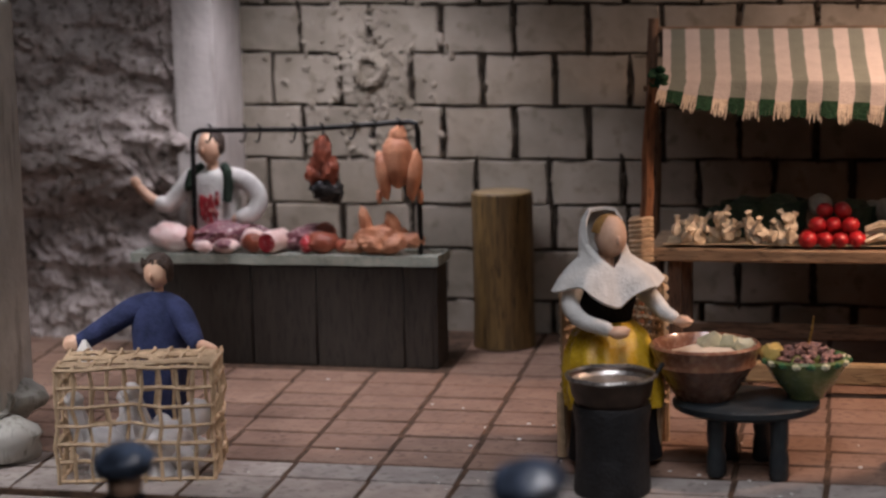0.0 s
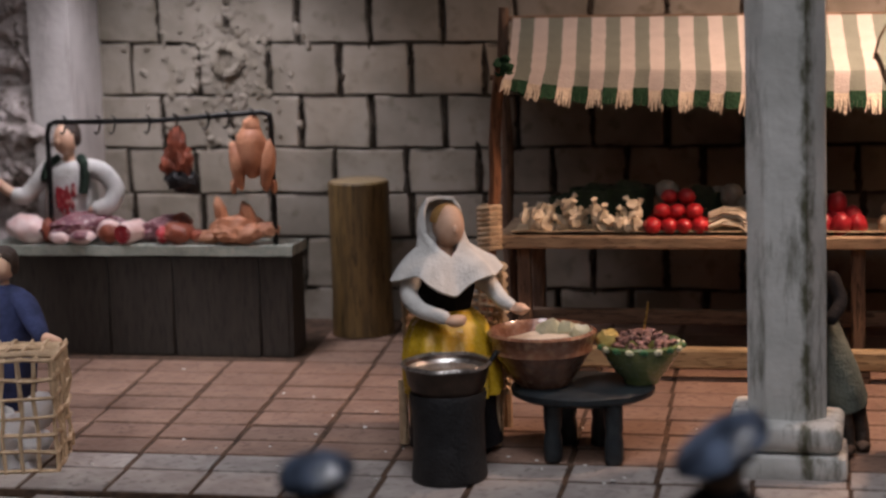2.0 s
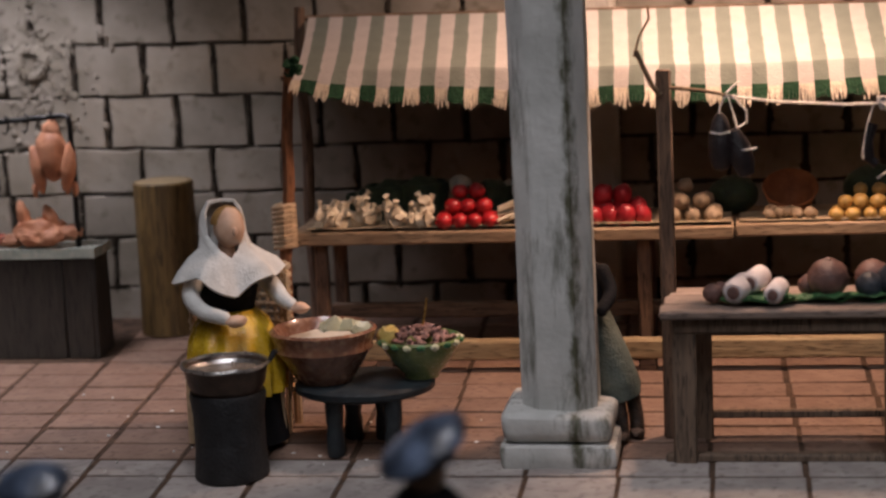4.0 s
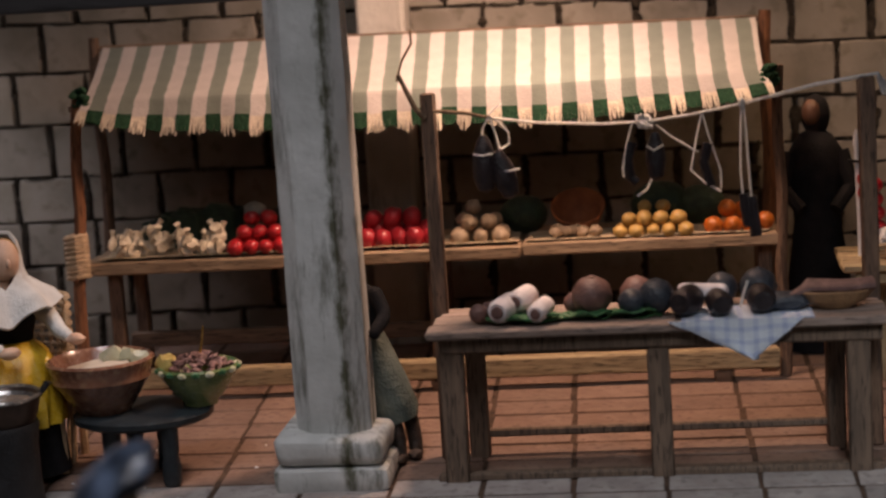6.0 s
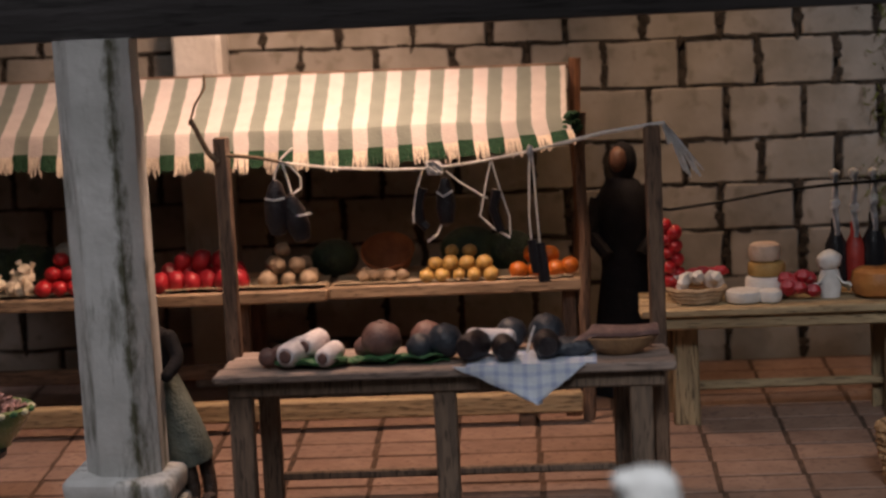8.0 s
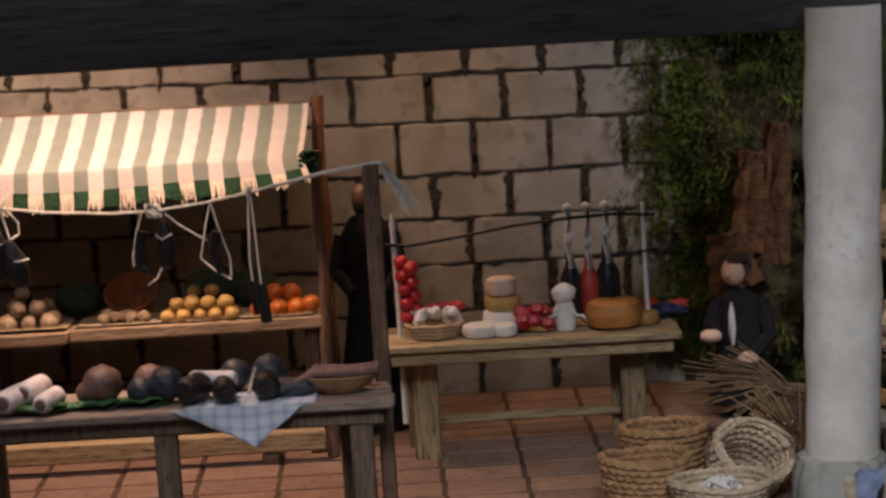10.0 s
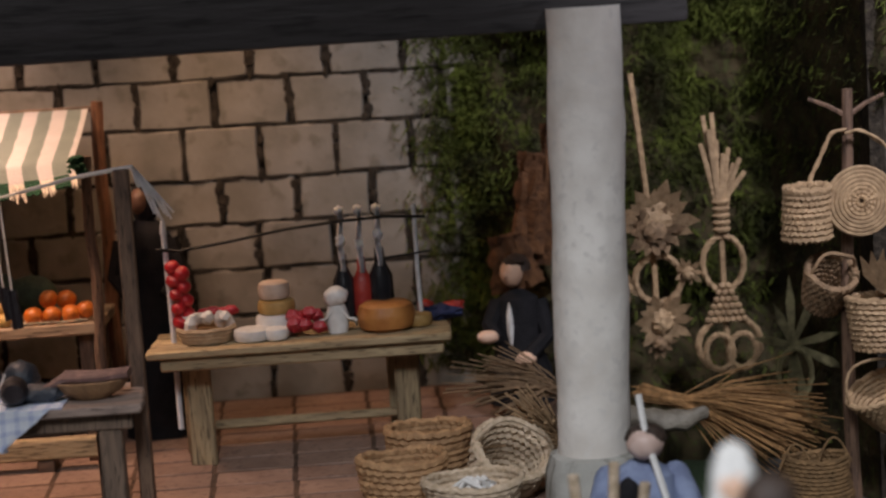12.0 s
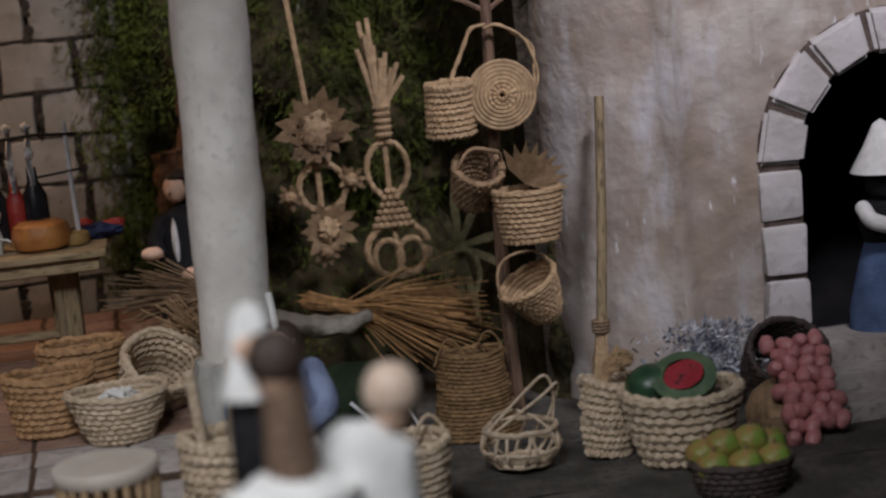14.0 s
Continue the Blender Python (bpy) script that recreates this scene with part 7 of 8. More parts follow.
basket((12.68, -2.66, 0.72), 0.17, 0.22, 0.34, 8, STRAW, "deep coiled straw basket hung on the stick", HB, squash=0.8)
basket((12.76, -2.62, 0.2), 0.09, 0.2, 0.3, 8, STRAW, "rounded straw basket hung tilted low on the stick", HB, tilt=(12, -28, 0), handles=1)
ob = thing("corn_husk", (12.74, -2.6, 1.1), "pale dry corn husks fanned out", "husk", HB)
for k in range(9):
    a = radians(-10 + 16 * k)
    bm = BM()
    d = Vector((math.cos(a), -0.3, math.sin(a)))
    s = Vector((-math.sin(a), 0.2, math.cos(a))) * 0.04
    o = Vector((-0.06, 0, 0))
    bm.faces.new([bm.verts.new(p) for p in (o, o + d * 0.14 - s, o + d * 0.29, o + d * 0.15 + s)])
    bmesh.ops.solidify(bm, geom=bm.faces[:], thickness=0.014)
    part("husk_leaf", bm, STRAW, ob)
basket((12.18, -2.78, -0.5), 0.28, 0.2, 0.56, 16, SACKSTRAW, "soft straw bag with two looped handles", "baskets", handles=2, squash=0.75, lumpy=0.12)


def frame_basket(at, r, h, label, mat):
    """An unfinished basket: a rim, a base ring, bowed ribs, and loose loops for handles."""
    ob = thing("open_basket", at, label, "basket", "baskets")
    q = random.Random(11)
    for name, rr, z, thick in (("rim", r, h, 0.02), ("base_ring", r * 0.8, 0.03, 0.018), ("hoop", r * 1.1, h * 0.5, 0.013)):
        bm = BM()
        tube(bm, [(rr * math.cos(k * 0.2618) * q.uniform(0.97, 1.03), rr * math.sin(k * 0.2618), z + q.uniform(-0.008, 0.008)) for k in range(25)], thick, 7, None, False)
        part(name, bm, mat, ob)
    for k in range(15):
        a0, a1 = k * 0.4189, k * 0.4189 + q.uniform(-0.5, 0.5)
        bm = BM()
        limb(bm, [(r * 0.8 * math.cos(a0), r * 0.8 * math.sin(a0), 0.03), (r * 1.12 * math.cos((a0 + a1) / 2), r * 1.12 * math.sin((a0 + a1) / 2), h * 0.5), (r * math.cos(a1), r * math.sin(a1), h)], 0.011)
        part("rib", bm, mat, ob)
    for k, (a, lean, tall) in enumerate(((0.2, 0.12, 0.3), (0.5, 0.2, 0.24), (2.4, 0.02, 0.1))):
        bm = BM()
        p, q2 = Vector((-r * math.cos(a), -r * math.sin(a), h)), Vector((r * math.cos(a), r * math.sin(a), h))
        limb(bm, [p, p.lerp(q2, 0.35) + Vector((lean, 0, tall * 0.75)), p.lerp(q2, 0.65) + Vector((lean, 0, tall)), p.lerp(q2, 0.9) + Vector((lean * 0.5, 0, tall * 0.6)), q2], 0.0105)
        part("handle", bm, mat, ob)
    bm = BM()
    lathe(bm, [(0, 0.015), (r * 0.8, 0.015), (r * 0.8, 0.03), (0, 0.03)], 20)
    part("base", bm, mat, ob)


frame_basket((12.33, -3.62, -0.5), 0.22, 0.24, "small open-framed cane basket with loose looped handles", WHITECANE)

# broom against the tower
ob = thing("broom", (13.12, -2.78, -0.45), "straw broom leaning against the tower", "broom")
bm = BM()
tube(bm, [(-0.06, -0.05, 0.55), (0.02, 0.05, 1.2), (0.1, 0.14, 2.07)], 0.037, 10, 0.033)
part("handle", bm, YELLOWZ, ob)
bm = BM()
for k in range(46):
    q = random.Random(k)
    tube(bm, [(-0.06 + q.uniform(-0.03, 0.03), -0.05 + q.uniform(-0.03, 0.03), 0.62), (-0.09 + q.uniform(-0.045, 0.045), -0.08 + q.uniform(-0.04, 0.04), 0.35), (-0.13 + q.uniform(-0.06, 0.06), -0.12 + q.uniform(-0.05, 0.05), 0.0)], 0.013, 4)
part("bristles", bm, STRAW, ob)
bm = BM()
for j in range(4):
    tube(bm, [(-0.065 + 0.055 * math.cos(t * 0.9), -0.055 + 0.055 * math.sin(t * 0.9), 0.55 + 0.022 * j) for t in range(8)], 0.012, 5)
part("binding", bm, ROPEBROWN, ob)

# melon basket
MELONSKIN = material("dark_melon_skin", (0.04, 0.1, 0.045), (0.02, 0.05, 0.025), 0.012, 0.35, 0.1)
MELONFLESH = material("red_melon_flesh", (0.34, 0.035, 0.045), (0.27, 0.02, 0.03), 0.01, 0.4, 0.2, fleck=(0.06, 0.02, 0.02), fleck_size=0.006)
basket((13.27, -3.98, -0.5), 0.24, 0.35, 0.42, 6, WHITECANE, "large woven cane basket holding melons", squash=0.85, lumpy=0.08)
b = Build()
b.add(0, dome, (0, 0, 0), (0.2, 0.19, 0.2), -0.05, 24, 8)
b.add(2, lathe, [(0.198, -0.01), (0.125, -0.02)], 24)
b.add(1, lathe, [(0.128, -0.021), (0, -0.026)], 32, (0, 0, 0), 0.85, 0.06)
m = solo("cut_melon", b.bm, [MELONSKIN, MELONFLESH, material("pale_green_rind", (0.1, 0.15, 0.08), (0.06, 0.1, 0.055), 0.01, 0.45, 0.1)], (13.28, -4.06, 0.03), "halved melon showing red flesh in the basket", "melon")
m.rotation_euler = (radians(-153), radians(-22), radians(16))
b = Build()
b.add(0, blob, (0, 0, 0), (0.17, 0.16, 0.15), 0.05, 2, 3)
solo("melon", b.bm, [MELONSKIN], (13.12, -3.9, -0.05), "whole dark green melon in the basket", "melon")
basket((12.86, -3.66, -0.5), 0.12, 0.17, 0.46, 8, WHITECANE, "small pale braided basket beside the melon basket", lumpy=0.2, squash=0.8, tilt=(0, 6, 0))
sheaf("straw_braid", (12.88, -3.72, -0.1), 30, ((-0.08, 0, 0.05), (0.1, -0.05, 0.22)), 0.03, "short braid of pale straw over the basket rim", STRAW, 0.014)
# eggs spilling from a dark basket
DARKCANE = material("dark_stained_cane", (0.07, 0.05, 0.04), (0.035, 0.026, 0.022), 0.006, 0.7, 0.4)
EGG = material("pink_egg_shell", (0.46, 0.2, 0.19), (0.38, 0.14, 0.14), 0.006, 0.45, 0.1, spread=0.1)
basket((14.12, -3.02, -0.32), 0.2, 0.27, 0.36, 8, DARKCANE, "dark woven basket lying on its side", tilt=(52, 0, 10), squash=0.9)
q = random.Random(3)
for k in range(34):
    t = k / 34
    row, col = divmod(k, 4)
    b = Build()
    b.add(0, lathe, [(0, -0.065), (0.035, -0.055), (0.055, -0.015), (0.05, 0.025), (0.03, 0.06), (0, 0.072)], 12, (0, 0, 0), 1, 0.0, turned(q.uniform(-60, 60), q.uniform(-60, 60), 0))
    solo("egg", b.bm, [EGG], (13.98 + 0.098 * col + q.uniform(-0.02, 0.02) + 0.045 * (row % 2), -3.48 - 0.054 * row + q.uniform(-0.02, 0.02), 0.0 - 0.062 * row + q.uniform(-0.01, 0.02)), "pink-brown egg in a heap spilling from a basket", "egg", "heap of eggs")
# mound that carries the eggs
b = Build()
b.add(0, blob, (0, 0, 0), (0.3, 0.3, 0.4), 0.2, 2, 3)
solo("straw_mound", b.bm, [STRAWDARK], (14.14, -3.42, -0.52), "straw mound under the heap of eggs", "straw")
PLUM = material("green_yellow_fruit", (0.16, 0.26, 0.04), (0.3, 0.17, 0.06), 0.012, 0.45, 0.15)
basket((13.4, -4.75, -0.52), 0.22, 0.29, 0.2, 5, DARKCANE, "dark low basket of green fruit", squash=0.7)
for k, (x, y, z) in enumerate(((-0.2, -0.05, 0.2), (0.0, -0.1, 0.2), (0.2, -0.05, 0.2), (-0.1, 0.06, 0.29), (0.08, 0.05, 0.3), (0.22, 0.1, 0.25), (-0.22, 0.1, 0.24))):
    b = Build()
    b.add(0, blob, (0, 0, 0), (0.105, 0.1, 0.09), 0.12, 2, 3)
    b.add(1, tube, [(0, 0, 0.08), (0.01, 0, 0.11)], 0.012, 5)
    solo("green_fruit", b.bm, [PLUM, BROWN], (13.4 + x * 0.88, -4.75 + y * 0.9, -0.52 + z), "green and russet fruit in a low basket", "fruit", "fruit in the low basket")
# lace cloth by the door
bm = BM()
q = random.Random(8)
for k in range(1500):
    x, z = q.gauss(0, 0.17), q.uniform(-0.26, 0.1)
    x *= 1 + z
    root = Vector((x, -0.14 * math.sqrt(max(0.0, 1 - (x / 0.6) ** 2)) + q.uniform(-0.04, 0.03), z - 0.2 * x * x + 0.08 * noise.noise(Vector((x * 9, 0, 1)))))
    tip = root + Vector((q.uniform(-0.06, 0.06), q.uniform(-0.06, 0.0), q.uniform(-0.02, 0.09)))
    side = Vector((q.uniform(-1, 1), q.uniform(-0.5, 0.5), q.uniform(-1, 1))).normalized() * q.uniform(0.006, 0.014)
    mid = root.lerp(tip, 0.5)
    bm.faces.new([bm.verts.new(p) for p in (root, mid + side, tip, mid - side)])
tagged(part("white_frill", bm, material("grey_white_lace", (0.82, 0.83, 0.86), (0.2, 0.22, 0.3), 0.008, 0.6, 0.2)), "heap of frayed white lace against the wall", "lace", kind="stuff")
bpy.data.objects["white_frill"].location = Vector((13.74, -2.95, 0.0)) * U
b = Build()
b.add(0, blob, (0, 0, 0), (0.28, 0.2, 0.36), 0.2, 2, 3)
solo("stone_block", b.bm, [TOWER], (13.74, -2.8, -0.36), "low plastered stone at the foot of the tower", "stone")
for k in range(3):
    bm = BM()
    box(bm, 14.3 - 0.1 * k, 16.6, -3.05 - 0.3 * k, -2.5 - 0.3 * k, -0.7, -0.14 - 0.13 * k, 0.03, 0.01, 2)
    tagged(part("step", bm, PAVER_GREY), "worn grey stone step below the doorway", "step", kind="structure")

# figurine in the doorway
BLUEDRESS = material("dusty_blue_cloth", (0.1, 0.15, 0.28), (0.06, 0.095, 0.18), 0.02, 0.85, 0.3)
b = Build()
b.add(0, lathe, [(0, 0), (0.3, 0), (0.28, 0.3), (0.2, 0.62), (0.16, 0.75), (0, 0.76)], 24, (0, 0, 0), 0.8, 0.06)
b.add(3, lathe, [(0.15, 0.72), (0.19, 0.85), (0.17, 1.0), (0.06, 1.06)], 20, (0, 0, 0), 0.75)
b.add(1, limb, [(-0.2, -0.12, 1.0), (-0.16, -0.2, 0.92), (0.0, -0.24, 0.88), (0.16, -0.2, 0.92), (0.2, -0.12, 1.0)], 0.055, 8)
b.add(3, blob, (0, -0.02, 1.15), (0.14, 0.13, 0.14), 0.05, 2, 3)
b.add(1, lathe, [(0.22, 1.22), (0.2, 1.26), (0.12, 1.4), (0.05, 1.54), (0, 1.57)], 20)
b.add(1, lathe, [(0.0, 0.0), (0.06, 0.0), (0.06, 0.12), (0, 0.12)], 4, (0.0, -0.22, 0.68), 0.4)
solo("doorway_figurine", b.bm, [BLUEDRESS, CLOTHWHITE, SKIN, BLACKCLOTH], (15.08, -2.75, -0.3), "clay figurine in blue dress and white pointed hat", "figurine")

# ---- street side: stool, baskets and passers-by ----
ob = thing("round_stool", (9.92, -5.35, -0.52), "white-topped round stool with slatted sides", "stool")
bm = BM()
lathe(bm, [(0, 0.76), (0.265, 0.76), (0.275, 0.78), (0.275, 0.82), (0.265, 0.835), (0, 0.835)], 36)
part("top", bm, material("cream_leather_top", (0.62, 0.54, 0.46), (0.54, 0.46, 0.38), 0.02, 0.6, 0.15), ob)
for k in range(22):
    a = 2 * math.pi * k / 22
    bm = BM()
    tube(bm, [(0.25 * math.cos(a), 0.25 * math.sin(a), 0), (0.235 * math.cos(a), 0.235 * math.sin(a), 0.4), (0.25 * math.cos(a), 0.25 * math.sin(a), 0.76)], 0.022, 6)
    part("slat", bm, STRAW, ob)
bk = basket((10.55, -4.95, -0.5), 0.22, 0.24, 0.75, 11, WHITECANE, "tall pale cane basket holding sticks", lumpy=0.1)
for k, (x0, z1, x1) in enumerate(((-0.1, 1.15, -0.16), (0.0, 1.2, 0.06), (0.1, 1.08, 0.22))):
    bm = BM()
    tube(bm, [(10.55 + x0, -4.95, -0.3), (10.55 + x1, -5.02, -0.5 + z1)], 0.03, 8)
    solo("peeled_stick", bm, WHITECANE, (0, 0, 0), "pale peeled stick standing in a basket", "stick", "sticks in the basket")
basket((11.5, -4.6, -0.5), 0.2, 0.26, 0.5, 9, WHITECANE, "pale cane basket with a looped handle", handles=2, lumpy=0.1)
PALESKIN = material("pale_clay_skin", (0.6, 0.46, 0.4), (0.5, 0.36, 0.3), 0.01, 0.5, 0.1)
DENIM = material("blue_grey_cloth", (0.24, 0.29, 0.42), (0.15, 0.18, 0.28), 0.012, 0.85, 0.3)
b = Build()
b.add(0, lathe, [(0, 0), (0.28, 0), (0.27, 0.4), (0.25, 0.7), (0.2, 0.88), (0.07, 0.96), (0, 0.97)], 20, (0, 0, 0), 0.8, 0.06)
b.add(3, blob, (-0.1, -0.16, 0.78), (0.08, 0.06, 0.12), 0.2, 2, 2)
b.add(0, limb, [(-0.2, 0, 0.86), (-0.26, -0.14, 0.68), (-0.1, -0.26, 0.6)], 0.08, 8, 0.06)
b.add(0, limb, [(0.2, 0, 0.86), (0.26, -0.14, 0.68), (0.12, -0.26, 0.6)], 0.08, 8, 0.06)
b.add(1, blob, (0.02, -0.05, 1.07), (0.11, 0.11, 0.1), 0.06, 2, 3)
b.add(2, dome, (0.03, -0.02, 1.08), (0.125, 0.125, 0.105), 0.05, 16, 6)
b.add(4, tube, [(0.2, -0.25, 0.35), (0.1, -0.2, 0.8), (0.02, -0.1, 1.12), (0.0, -0.02, 1.35)], 0.022, 6, 0.02)
solo("basket_maker_figurine", b.bm, [DENIM, PALESKIN, HAIR, BLACKCLOTH, CLOTHWHITE], (10.88, -4.05, -0.5), "clay figurine in blue-grey holding a white cane", "figurine")

HATBLUE = material("blue_black_felt_sheen", (0.15, 0.2, 0.3), (0.02, 0.026, 0.04), 0.016, 0.3, 0.15, coat=0.4)


def passer(at, z_top, hat, body, label, hat_mat, pointed=0, head=SKIN, tilt=0, wide=0.2, drop=0.24, lean=0.0):
    """A figurine in the street, seen from behind or the side."""
    b = Build()
    h = z_top + 0.5
    b.add(0, lathe, [(0, 0), (wide, 0), (wide * 0.9, 0.5), (wide, h - 0.6), (wide * 0.95, h - drop - 0.09), (wide * 0.5, h - drop), (0.05, h - drop + 0.03)], 20, (lean, 0, 0), 0.75, 0.08)
    if drop > 0.3:
        b.add(4, lathe, [(0.1, h - drop - 0.05), (0.085, h - 0.3), (0.075, h - 0.15)], 14, (0.02, 0, 0))
    b.add(1, blob, (0, 0, h - 0.17), (0.085, 0.09, 0.11), 0.05, 2, 3)
    if pointed:
        if pointed == 2:
            b.add(2, lathe, [(0.1, h - 0.36), (0.115, h - 0.26), (0.125, h - 0.16), (0.115, h - 0.06), (0.07, h - 0.015), (0, h)], 24, (0, -0.02, 0), 1, 0.25)
            b.add(2, blob, (-0.09, -0.03, h - 0.06), (0.06, 0.07, 0.045), 0.2, 2, 2, turned(0, 25, 0))
        b.add(2, lathe, [(0.13, h - 0.34), (0.1, h - 0.26), (0.085, h - 0.18), (0.08, h - 0.1), (0.05, h - 0.03), (0, h)], 24, (0, 0, 0), 1, 0.3)
    elif hat:
        b.add(2, blob, (0.0, -0.02, h - 0.06), (hat, hat * 0.9, 0.07), 0.14, 1.5, 3, turned(18, tilt - 6, 0))
        b.add(3, tube, [(0.11 * math.cos(t * 0.45), 0.11 * math.sin(t * 0.45), h - 0.11) for t in range(15)], 0.02, 6)
    else:
        b.add(2, dome, (0, 0.0, h - 0.13), (0.105, 0.11, 0.12), -0.3, 18, 7)
    solo("passer_figurine", b.bm, [body, head, hat_mat, DENIM, BROWN], (at[0], at[1], -0.5), label, "figurine", "figurines in the street")


passer((0.62, -6.6), 0.86, 0.15, BLACKCLOTH, "clay figurine in the street with a dark beret", HATBLUE)
passer((2.83, -7.74), 1.16, 0.16, BLACKCLOTH, "clay figurine in the street with a dark beret", HATBLUE)
passer((4.42, -7.56), 1.27, 0.2, BLACKCLOTH, "clay figurine in the street with a tilted blue-black beret", HATBLUE, tilt=-24)
passer((7.67, -7.53), 1.33, 0, BLACKCLOTH, "clay figurine in the street with a wide white head cloth", CLOTHWHITE, 2)
passer((10.68, -8.15), 1.56, 0, BLACKCLOTH, "clay figurine in the street with a white head cloth", CLOTHWHITE, 1, wide=0.12)
passer((10.75, -8.44), 1.52, 0, CLOTHWHITE, "clay figurine in white with dark hair and brown collar", HAIR, wide=0.25, drop=0.54)
passer((11.16, -8.21), 1.3, 0, CLOTHWHITE, "clay figurine in the street in a white shirt", CHEESE_PALE, wide=0.21, lean=-0.13)

# crumbs and chips on the market floor
bm = BM()
q = random.Random(21)
for k in range(46):
    x, y = q.uniform(-1.2, 4.2), -3.9 + abs(q.gauss(0, 0.7))
    blob(bm, (x, y, fz(y) + 0.006), (q.uniform(0.006, 0.018), q.uniform(0.006, 0.016), 0.007), 0.5, 4, 1)
tagged(part("crumbs", bm, CLOTHWHITE), "white crumbs and chips scattered on the floor", "crumbs", kind="stuff")
# ---- pieces of the wall, floor and doorway ----
for i in range(9):
    k0 = int((-1.1 - PHASE[i]) // PITCH)
    for k in range(k0, 22):
        x0, x1 = PHASE[i] + k * PITCH, PHASE[i] + (k + 1) * PITCH
        if x1 < -1.0 or x0 > 12.4 or x0 > 10.5 and i < 4:
            continue
        wide = 0.95 + 0.1 * min(1.0, max(0.0, (x0 - 4) / 3))
        gx, gz = random.uniform(0.016, 0.028) * wide, random.uniform(0.006, 0.012) * wide
        y = random.uniform(-0.008, 0.008)
        # outline with worn, wandering edges
        rim = [(0, 0), (random.uniform(0.2, 0.45), 0), (random.uniform(0.55, 0.8), 0), (1, 0), (1, random.uniform(0.3, 0.7)), (1, 1), (random.uniform(0.55, 0.8), 1), (random.uniform(0.2, 0.45), 1), (0, 1), (0, random.uniform(0.3, 0.7))]
        front, skin, back = [], [], []
        bm = BM()
        for u, w in rim:
            px = x0 + gx + (x1 - x0 - 2 * gx) * u + (random.uniform(-0.014, 0.014) * wide if u in (0, 1) else 0)
            pz = course(i, px) + gz + (course(i + 1, px) - course(i, px) - 2 * gz) * w + random.uniform(-0.008, 0.008) * wide
            inner = 0.012
            front.append(bm.verts.new((px + inner * (1 - 2 * u), y, pz + inner * (1 - 2 * w))))
            skin.append(bm.verts.new((px, y + 0.014, pz)))
            back.append(bm.verts.new((px, 0.09, pz)))
        bm.faces.new(front)
        for p, q in ((front, skin), (skin, back)):
            for k2 in range(10):
                bm.faces.new((p[k2], p[(k2 + 1) % 10], q[(k2 + 1) % 10], q[k2]))
        part("block", bm, STONE, wall_back, "", True)

# dark paint dabbed raggedly over the joints
bm = BM()
q = random.Random(77)
for i in range(9):
    for k in range(-2, 20):
        x = PHASE[i] + k * PITCH
        if x < -1.0 or x > 10.4:
            continue
        strong = 0.5 + 0.5 * min(1.0, max(0.0, (x - 2.5) / 3))
        z0, z1 = course(i, x), course(i + 1, x)
        for j in range(5):
            w = (j + q.uniform(0.1, 0.9)) / 5
            r = q.uniform(0.018, 0.052) * strong * (1.25 - abs(w - 0.5))
            blob(bm, (x + q.gauss(0, 0.008), 0.004, z0 + (z1 - z0) * w), (r, 0.012, q.uniform(0.035, 0.075)), 0.7, 4, 1, Matrix.Rotation(q.gauss(0, 0.16), 3, "Y"), k)
        for j in range(4):
            px = x + PITCH * q.random()
            blob(bm, (px, 0.006, course(i, px) + q.gauss(0, 0.006)), (q.uniform(0.05, 0.16), 0.01, q.uniform(0.008, 0.024) * strong), 0.6, 4, 1, Matrix.Rotation(q.gauss(0, 0.04), 3, "Y"), k)
tagged(part("joint_paint", bm, JOINT, None, "", False), "dark paint dabbed over the joints of the wall", "paint", kind="stuff")

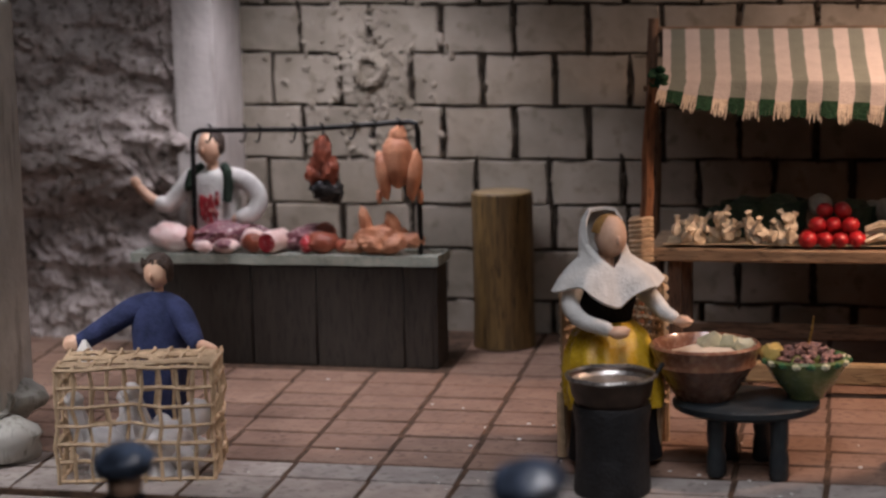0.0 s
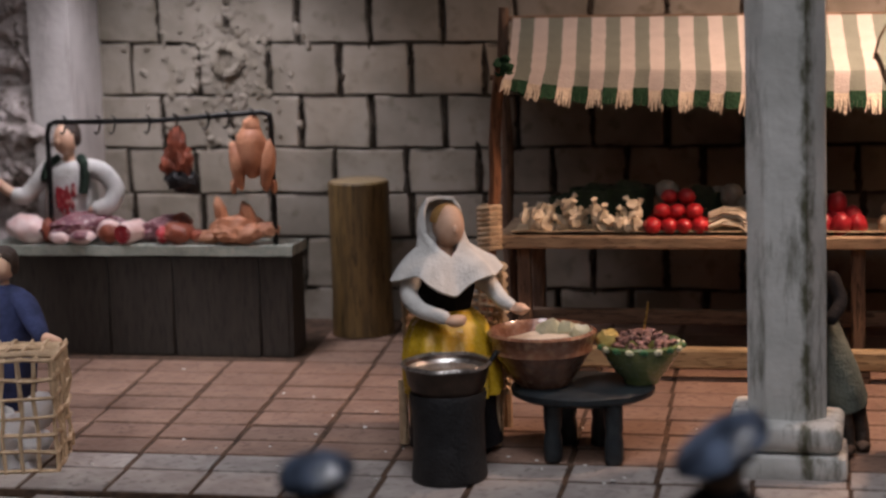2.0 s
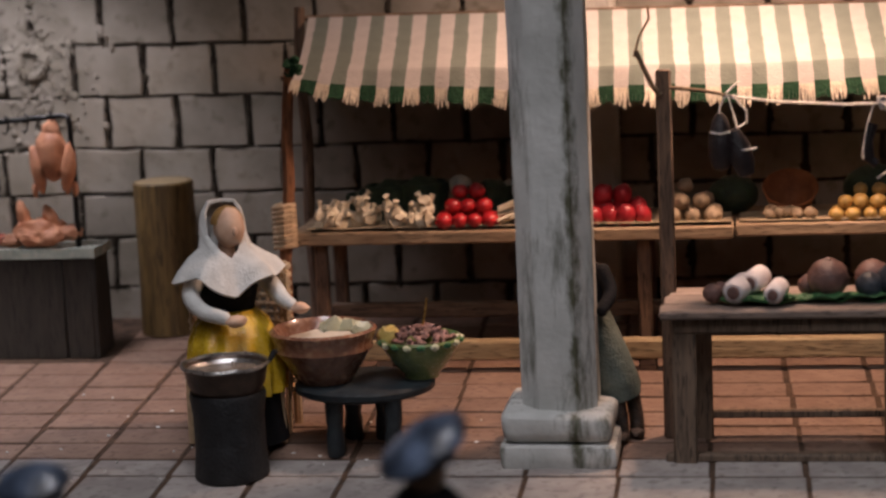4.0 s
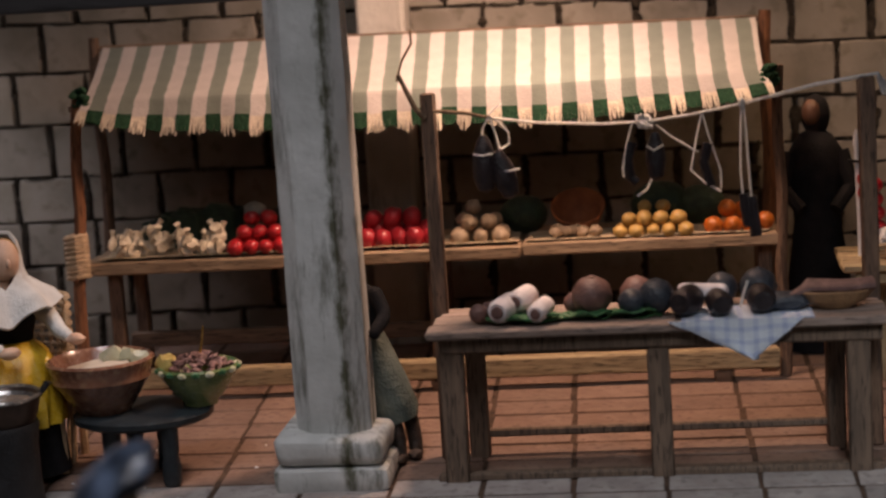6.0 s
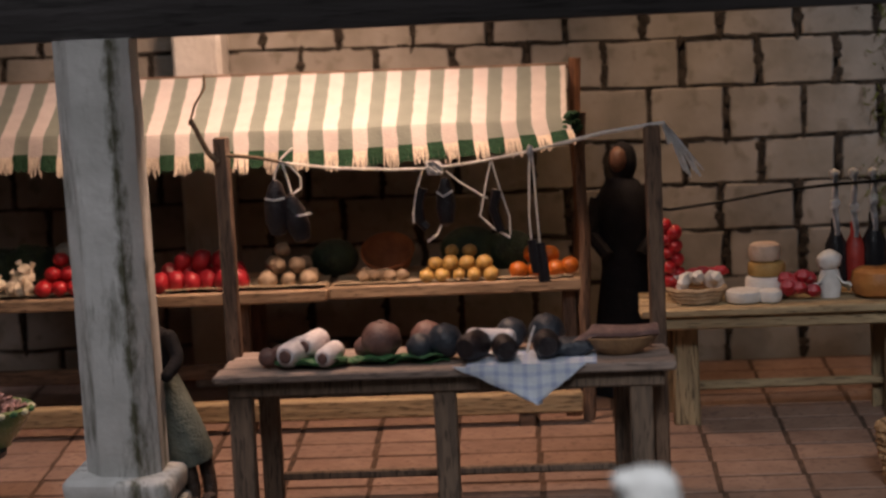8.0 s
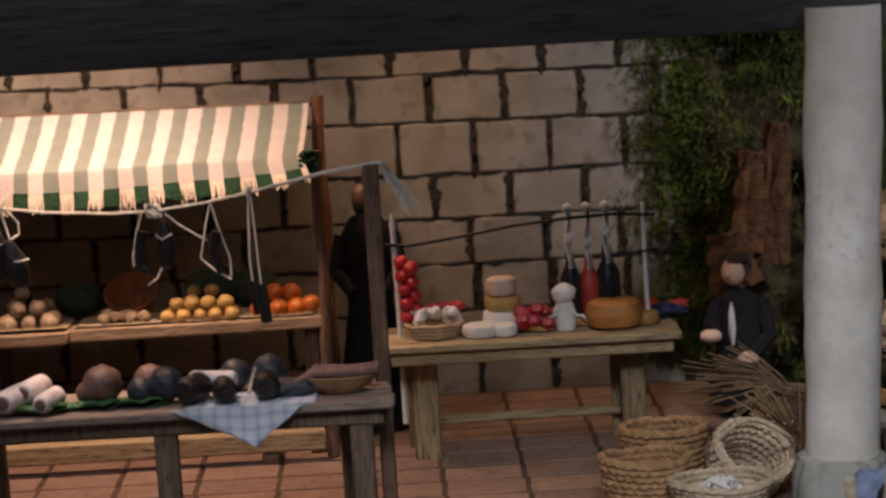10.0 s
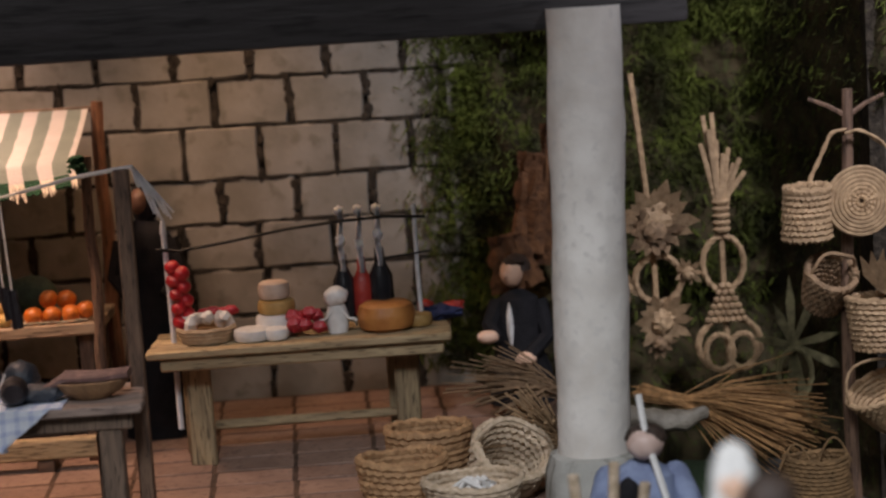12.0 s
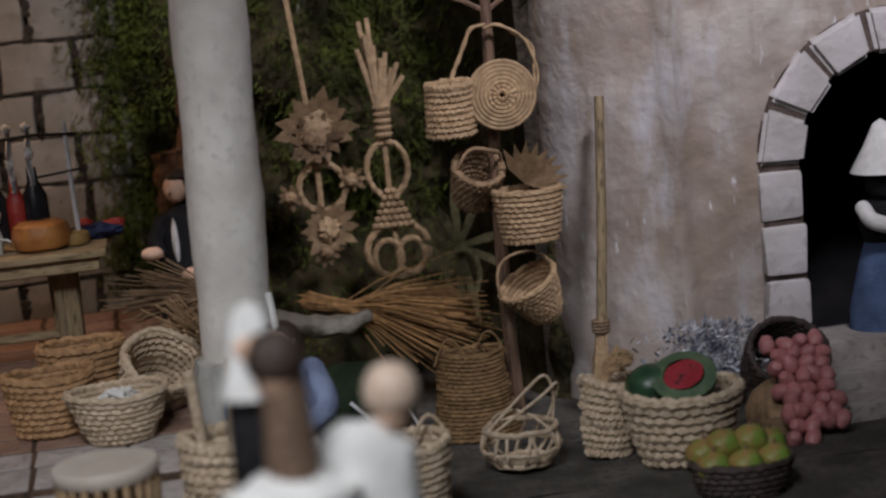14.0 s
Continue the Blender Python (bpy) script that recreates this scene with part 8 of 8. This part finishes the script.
TILE_X, TILE_Y = 0.56, 0.31
row = 0
y = -0.05
while y > -4.15:
    for k in range(-5, 20):
        x0 = -0.2 + k * TILE_X - 0.04 * (y + 1.6)
        if x0 + TILE_X > 10.95:
            continue
        if y > -1.0 and -1.7 < x0 < 0.5:
            continue
        bm = BM()
        d = TILE_Y if y > -3.7 else 0.42
        sx, sy = random.uniform(0.012, 0.022), random.uniform(0.013, 0.021)
        vs = box(bm, x0 + sx, x0 + TILE_X - sx, y - d + sy, y - sy, -0.09, random.uniform(-0.002, 0.002), 0.005, 0.003)
        for v in bm.verts:
            v.co.z += fz(v.co.y)
        part("paver", bm, PAVER if y > -3.35 else PAVER_GREY, floor, "", True)
    y -= TILE_Y if y > -3.7 else 0.42

def roughen(bm, depth):
    """Worn, uneven faces and edges."""
    for v in bm.verts:
        v.co += depth * noise.noise_vector(v.co * 5.0)


MORTAR = material("brown_joint_mortar", (0.13, 0.1, 0.085), (0.07, 0.052, 0.042), 0.012, 0.95, 0.5)
bm = BM()
box(bm, AX - 1.0, AX - AR, TY - 0.035, TY + 0.2, -0.5, AZ, 0.01)
ring = []
for k in range(29):
    a = math.pi - k * math.pi / 28
    ring.append([bm.verts.new((AX + r * math.cos(a), y, AZ + r * math.sin(a))) for r, y in ((AR + 0.005, TY - 0.035), (AR + 0.285, TY - 0.035), (AR + 0.285, TY + 0.2), (AR + 0.005, TY + 0.2))])
for p, q in zip(ring, ring[1:]):
    for k in range(4):
        bm.faces.new((p[k], q[k], q[(k + 1) % 4], p[(k + 1) % 4]))
part("mortar", bm, MORTAR, wall_tower)
for k in range(4):
    z0 = -0.5 + 0.375 * k
    bm = BM()
    box(bm, AX - 1.02, AX - AR - 0.01 + 0.02, TY - 0.07, TY + 0.3, z0 + random.uniform(0.012, 0.024), z0 + random.uniform(0.35, 0.362), 0.032, 0.014, 2)
    roughen(bm, 0.014)
    part("jamb_stone", bm, VOUSSOIR, wall_tower)
for k in range(7):
    a0, a1 = math.pi - k * math.pi / 7 - random.uniform(0.015, 0.03), math.pi - (k + 1) * math.pi / 7 + random.uniform(0.015, 0.03)
    bm = BM()
    vs = box(bm, 0, 1, TY - 0.07, TY + 0.3, 0, 1, 0)
    for v in vs:
        a, r = a0 + (a1 - a0) * v.co.x, AR - 0.02 + v.co.z * 0.32
        v.co = Vector((AX + r * math.cos(a), v.co.y, AZ + r * math.sin(a)))
    bmesh.ops.bevel(bm, geom=bm.edges[:], offset=0.03, segments=2, affect="EDGES")
    roughen(bm, 0.014)
    part("arch_stone", bm, VOUSSOIR, wall_tower)
